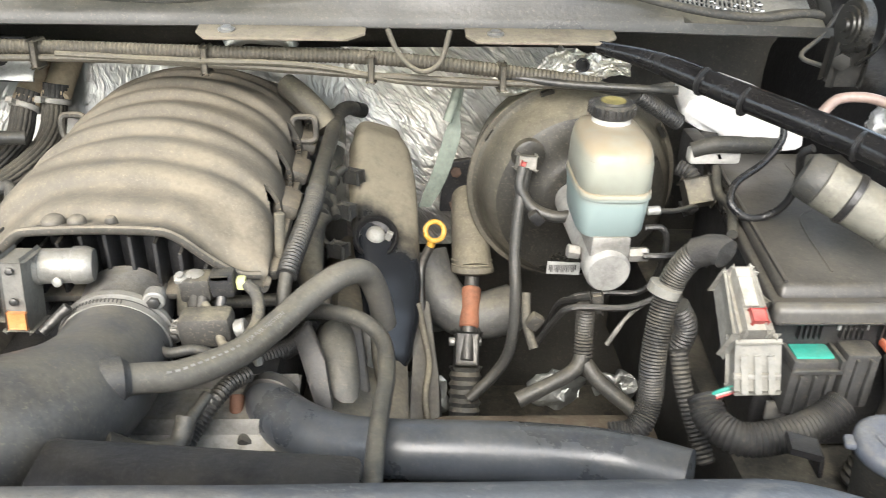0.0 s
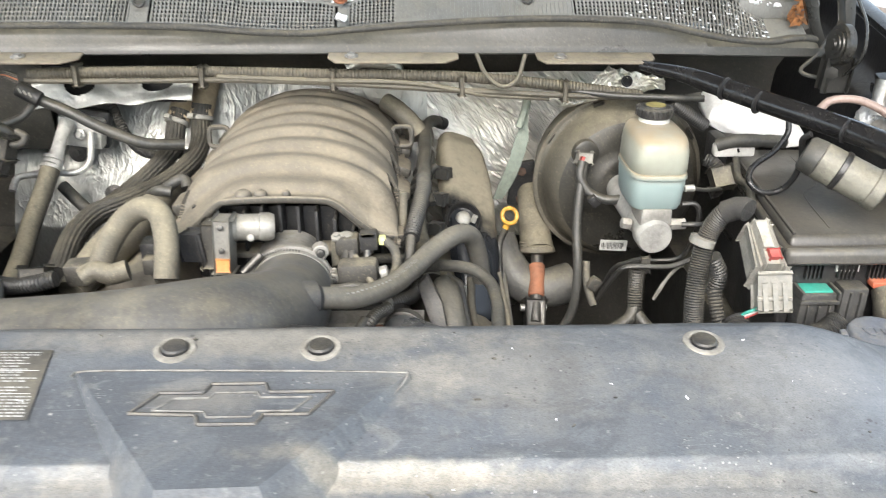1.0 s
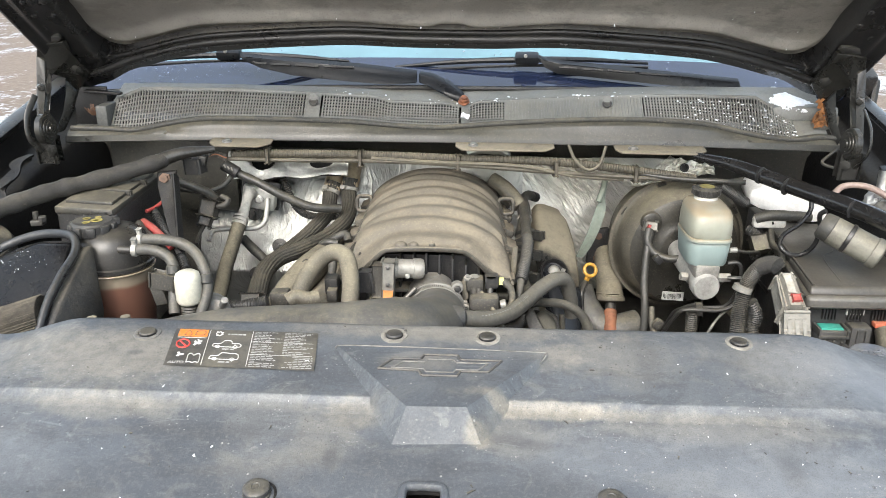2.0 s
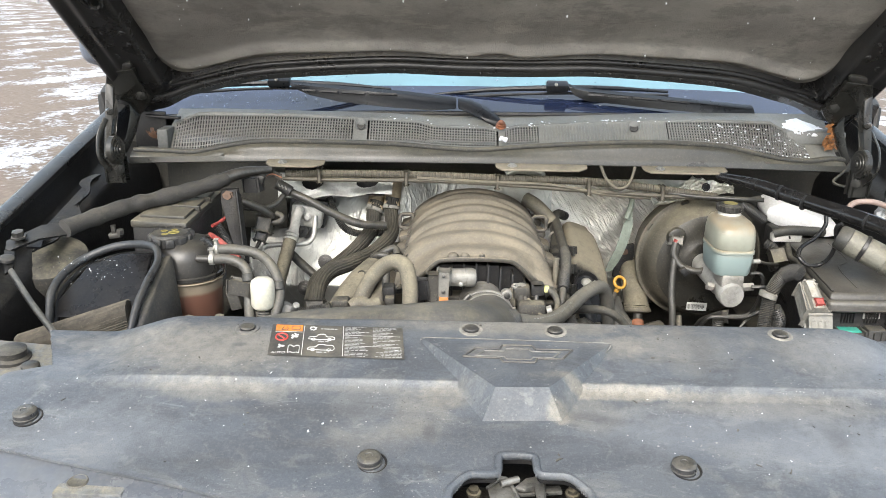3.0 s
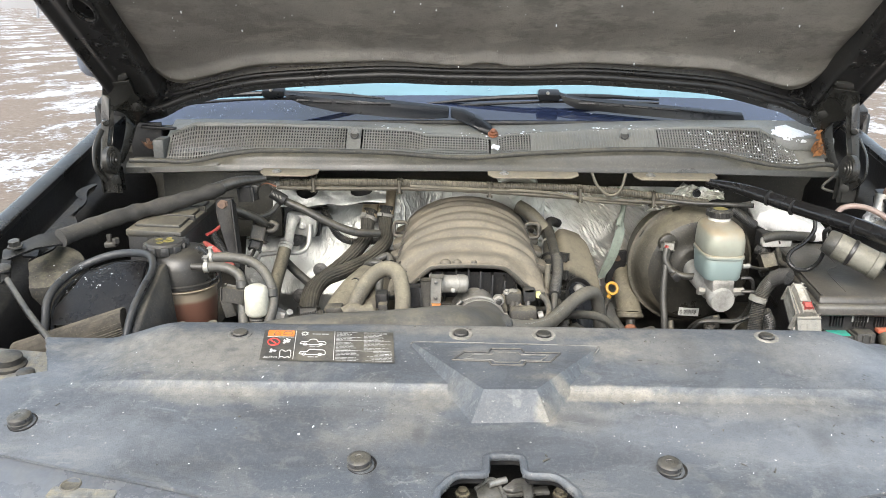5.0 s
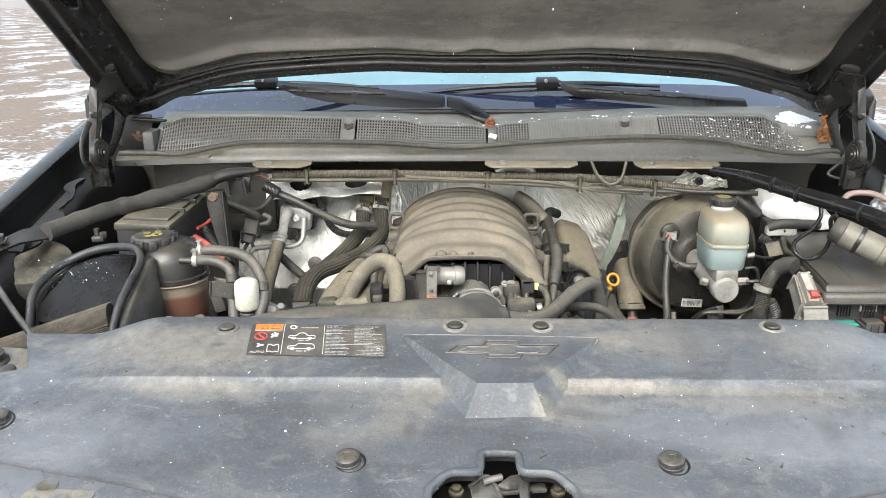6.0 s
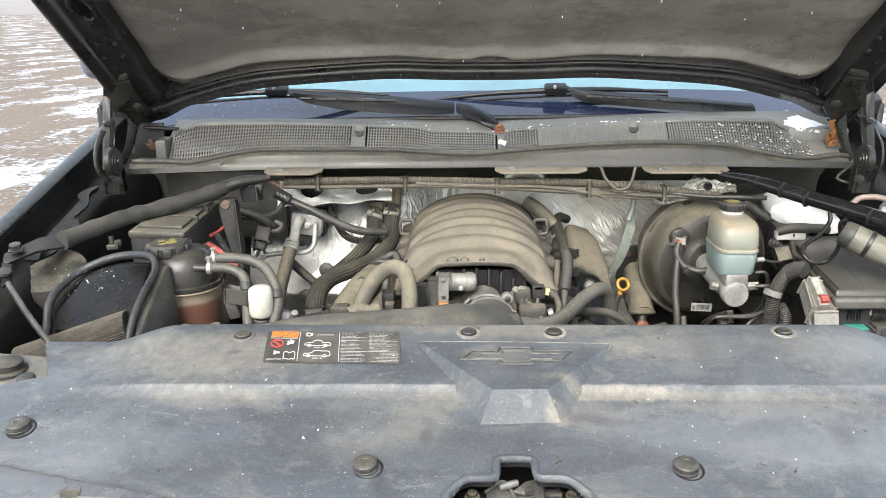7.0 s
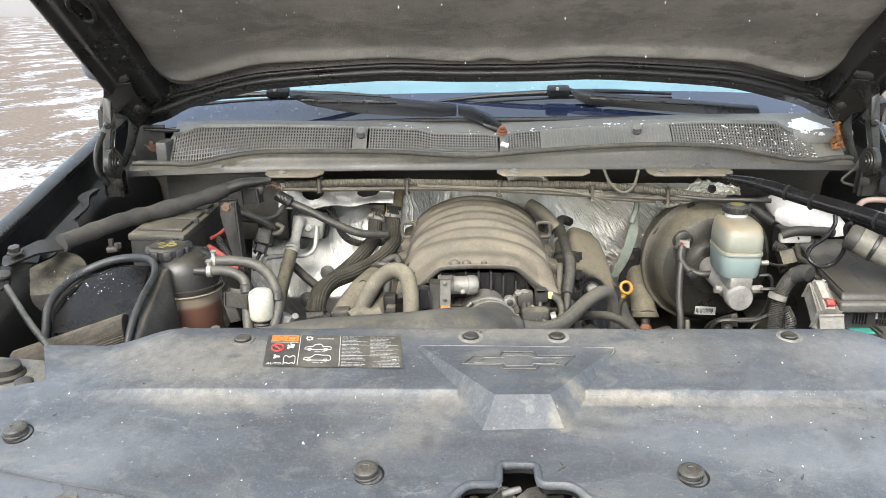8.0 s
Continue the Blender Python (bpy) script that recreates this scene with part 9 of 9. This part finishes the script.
    for p in ((-0.411, 1, 1.022), (-0.373, 1.06, 1.065), (-0.433, 1.09, 1.131)):
        q = Vector(p)
        w = part("firewall_stud", lathe(q, (0, -1, 0.2), [(0, 0.017), (0.003, 0.017), (0.0035, 0.011), (0.006, 0.011), (0.0065, 0.005), (0.014, 0.005), (0.014, 0)], 22), dark_steel, None, "washer and stud through the foil shield", "stud", "firewall studs")
    hose([(-0.445, 1.03, 1.092), (-0.417, 1.01, 1.074), (-0.385, 0.99, 1.055)], 0.010, rubber, "firewall_hose", "short dark hose against the foil", "hose")
    # heater hoses
    tan_coupler = surf("tan_coupler", (0.34, 0.275, 0.185), 0.7, dust=0.4)
    for pts, seg in (([(-0.256, 1.1, 1.201), (-0.262, 1.085, 1.179), (-0.264, 1.05, 1.149), (-0.290, 1, 1.122), (-0.328, 0.95, 1.097), (-0.361, 0.89, 1.083), (-0.363, 0.83, 1.071), (-0.356, 0.76, 1.061)], 0),
                     ([(-0.219, 1.1, 1.212), (-0.222, 1.09, 1.185), (-0.216, 1.05, 1.159), (-0.221, 1, 1.143), (-0.253, 0.95, 1.125), (-0.295, 0.9, 1.117), (-0.333, 0.87, 1.108), (-0.349, 0.82, 1.094), (-0.347, 0.75, 1.07)], 1)):
        bm = tube(pts, 0.0158, 48, 0.0042)
        bm.verts.ensure_lookup_table()
        for j in range(len(bm.verts) // 48):
            ring = [bm.verts[j * 48 + i] for i in range(48)]
            mid = sum((v.co for v in ring), Vector()) / 48
            for i, v in enumerate(ring):
                v.co = mid + (v.co - mid) * (1.0 + (0.030 if i % 3 else -0.055) + 0.008 * math.sin(j * 1.9 + i))
        h = part("heater_hose", bm, woven, None, "braided dark heater hose from the firewall", "hose", "heater hoses")
        part("end_sleeve", rod(Vector(pts[0]) + Vector((0, 0.07, 0.025)), Vector(pts[0]).lerp(Vector(pts[1]), 0.75), 0.0190), tan_coupler, h)
        clamp_on(h, Vector(pts[0]).lerp(Vector(pts[1]), 0.8), Vector(pts[1]) - Vector(pts[0]), 0.0190, 0.008, grey_plastic)
    # bypass loop
    part("bypass_hose", tube([(-0.249, 0.64, 1.119), (-0.241, 0.65, 1.141), (-0.225, 0.66, 1.171), (-0.205, 0.665, 1.193), (-0.182, 0.66, 1.205), (-0.163, 0.65, 1.2), (-0.155, 0.635, 1.18), (-0.152, 0.62, 1.161), (-0.152, 0.605, 1.137)], 0.0145, 20, 0.006), rubber_tan, None, "looped tan rubber bypass hose", "hose")
    part("hose_bend", tube([(-0.259, 0.63, 1.127), (-0.244, 0.635, 1.134), (-0.228, 0.635, 1.129), (-0.208, 0.64, 1.132)], 0.013, 18), rubber_tan, None, "dusty hose elbow low beside the loop", "hose")
    vc = thing("coil_cover", (-0.22, 0.8, 1.05), "tan-dusted coil cover on the engine's passenger side", "coil cover")
    part("housing", tube([(-0.222, 0.93, 1.125), (-0.238, 0.87, 1.122), (-0.262, 0.79, 1.112), (-0.285, 0.72, 1.096), (-0.300, 0.68, 1.08)], 0.03, 24, 0.008, radii=[0.016, 0.030, 0.036, 0.034, 0.024], flat=0.8), rubber_tan, vc)
    part("bolt_hole", lathe((-0.256, 0.775, 1.139), (0, -0.7, 1), [(0, 0.008), (0.002, 0.008), (0.003, 0.006), (0, 0.005)], 16), black_plastic, vc)
    for pts in ([(-0.243, 0.86, 1.143), (-0.228, 0.85, 1.153), (-0.21, 0.85, 1.151)], [(-0.226, 0.88, 1.146), (-0.212, 0.88, 1.155), (-0.198, 0.88, 1.16), (-0.193, 0.87, 1.149)], [(-0.208, 0.78, 1.142), (-0.207, 0.76, 1.121), (-0.197, 0.74, 1.12), (-0.17, 0.73, 1.126)]):
        hose(pts, 0.008, rubber, "coil_wire", "dirty black wiring beside the manifold", "wiring", "coil wires", wobble=0.15)
    part("coil_plug", obox((-0.208, 0.7, 1.13), (-0.185, 0.7, 1.131), 0.03, 0.03, bevel=0.004), black_plastic, None, "black injector plug beside the loop hose", "connector")
    part("coil_plug", obox((-0.202, 0.68, 1.12), (-0.184, 0.68, 1.12), 0.022, 0.022, bevel=0.003), dusty_plastic, None, "dusty plug low beside the loop hose", "connector")
    part("red_clip", obox((-0.293, 0.68, 1.12), (-0.278, 0.68, 1.121), 0.012, 0.008, bevel=0.002), red_plastic, None, "red lock clip on a dusty connector", "clip")
    part("dusty_connector", obox((-0.3, 0.68, 1.109), (-0.268, 0.68, 1.111), 0.03, 0.03, bevel=0.005), dusty_plastic, None, "dusty black connector near the loop hose", "connector")
    hose([(-0.387, 0.66, 1.106), (-0.356, 0.65, 1.106), (-0.325, 0.64, 1.114), (-0.297, 0.64, 1.121)], 0.011, conduit, "conduit", "dusty corrugated conduit along the cover's edge", "conduit", ridge=0.0014)
    part("square_clip", obox((-0.328, 0.66, 1.126), (-0.327, 0.65, 1.106), 0.032, 0.02, (0, -1, 0), 0.004), dusty_plastic, None, "square dusty clip on the heater hose", "clip")
    for p in ((-0.466, 0.36, 1.217), (-0.42, 0.36, 1.22)):
        q = Vector(p)
        part("radiator_stud", lathe(q + Vector((0, 0.015, -0.02)), (0, 0, 1), [(0, 0.011), (0.006, 0.011), (0.007, 0.007), (0.014, 0.007), (0.014, 0)], 6), rubber_tan, None, "dirty bolt head behind the cover's edge", "bolt", "radiator bolts")
    alt = thing("alternator", (-0.31, 0.55, 1.0), "dirty cast alternator housing behind the cover", "alternator")
    part("case", lathe((-0.37, 0.58, 1.122), (0.4, -1, 0.3), [(-0.06, 0.03), (0, 0.03), (0.008, 0.026), (0.010, 0.012), (0.010, 0)], 30), cast_alu, alt)
    part("terminal", rod((-0.351, 0.57, 1.143), (-0.343, 0.56, 1.158), 0.006), steel, alt)


build_passenger_side()


def build_harness():
    hr = thing("firewall_harness", (0, 0.99, 1.27), "dusty corrugated wiring harness along the cowl", "wiring harness")
    main = [(-0.441, 0.985, 1.288), (-0.362, 0.985, 1.291), (-0.181, 0.985, 1.292), (0.011, 0.985, 1.288), (0.202, 0.985, 1.285), (0.358, 0.985, 1.271), (0.49, 0.985, 1.255)]
    dc = surf("harness_tan", (0.07, 0.062, 0.048), 0.6, dust=0.5, even=0.4)
    part("conduit_run", tube(main, 0.0092, 16, 0.0026, 0.0012), dc, hr)
    part("branch", tube([(-0.447, 0.98, 1.28), (-0.326, 0.98, 1.279), (-0.133, 0.975, 1.282), (0.035, 0.975, 1.276), (0.202, 0.975, 1.266), (0.368, 0.975, 1.258), (0.513, 0.98, 1.251)], 0.0045, 8, 0.01, wobble=0.2), dc, hr)
    part("branch", tube([(-0.157, 0.975, 1.287), (-0.013, 0.972, 1.282), (0.13, 0.972, 1.278), (0.25, 0.975, 1.259), (0.346, 0.98, 1.252)], 0.004, 8, 0.01, wobble=0.2), rubber_tan, hr)
    for f in (0.08, 0.28, 0.49, 0.70, 0.87):
        q = harness_at(f)
        part("tie_clip", obox(q + Vector((0, -0.002, 0.016)), q + Vector((0, -0.005, -0.014)), 0.007, 0.022, (0, -1, 0), 0.003), dc, hr)
    hose([(0.478, 0.985, 1.252), (0.525, 0.98, 1.247), (0.579, 0.97, 1.259)], 0.0055, rubber, "cable", "black cable leaving the harness by the booster", "cable")
    hose([(0.37, 0.985, 1.264), (0.445, 0.97, 1.259), (0.51, 0.955, 1.26), (0.574, 0.94, 1.262)], 0.005, rubber, "cable", "black cable along the booster top", "cable")
    hose([(0.231, 0.965, 1.324), (0.245, 0.96, 1.295), (0.269, 0.955, 1.277), (0.292, 0.955, 1.287), (0.304, 0.965, 1.323)], 0.0032, rubber_tan, "loose_strap", "loose grey strap looping below the cowl", "strap", step=0.006)
    hose([(0.318, 1.03, 1.238), (0.315, 1.02, 1.225), (0.305, 1.01, 1.196)], 0.006, green_strap, "strap_clip", "dusty clip holding the green strap", "clip")
    hose([(0.036, 1.01, 1.291), (0.06, 1.01, 1.303), (0.103, 1.01, 1.3), (0.115, 1.01, 1.288)], 0.010, foil, "foil_tab", "foil-covered tab under the cowl", "heat shield", wobble=0.2)
    k0, k1, k2, k3 = Vector((0.446, 1.03, 1.291)), Vector((0.532, 1.02, 1.275)), Vector((0.368, 1.03, 1.225)), Vector((0.536, 1.02, 1.256))
    bm = sheet(span(0, 1, 60), span(0, 1, 30), lambda u, w: k0.lerp(k1, u).lerp(k2.lerp(k3, u), w) + Vector((0, -0.012 * abs(noise.noise(Vector((u * 5, w * 4, 3)))) - 0.007 * abs(noise.noise(Vector((u * 14, w * 9, 5)))), 0.01 * noise.noise(Vector((u * 4, w, 1))))), None, 0.0015)
    part("foil_corner", bm, foil_creased, None, "bright foil corner under the cowl", "heat shield", smooth=70)
    part("foil_hole", lathe((0.473, 1.015, 1.27), (0, -1, 0.2), [(0, 0.009), (0.003, 0.009), (0.003, 0.007), (0, 0.006)], 16), inner_black, None, "dark grommet in the foil corner", "grommet")


def harness_at(f):
    """A point on the harness run, by its share of the way along."""
    a, b = Vector((-0.441, 0.985, 1.288)), Vector((0.49, 0.985, 1.255))
    p = a.lerp(b, f)
    p.z += 0.008 * math.sin(f * math.pi)
    return p


build_harness()
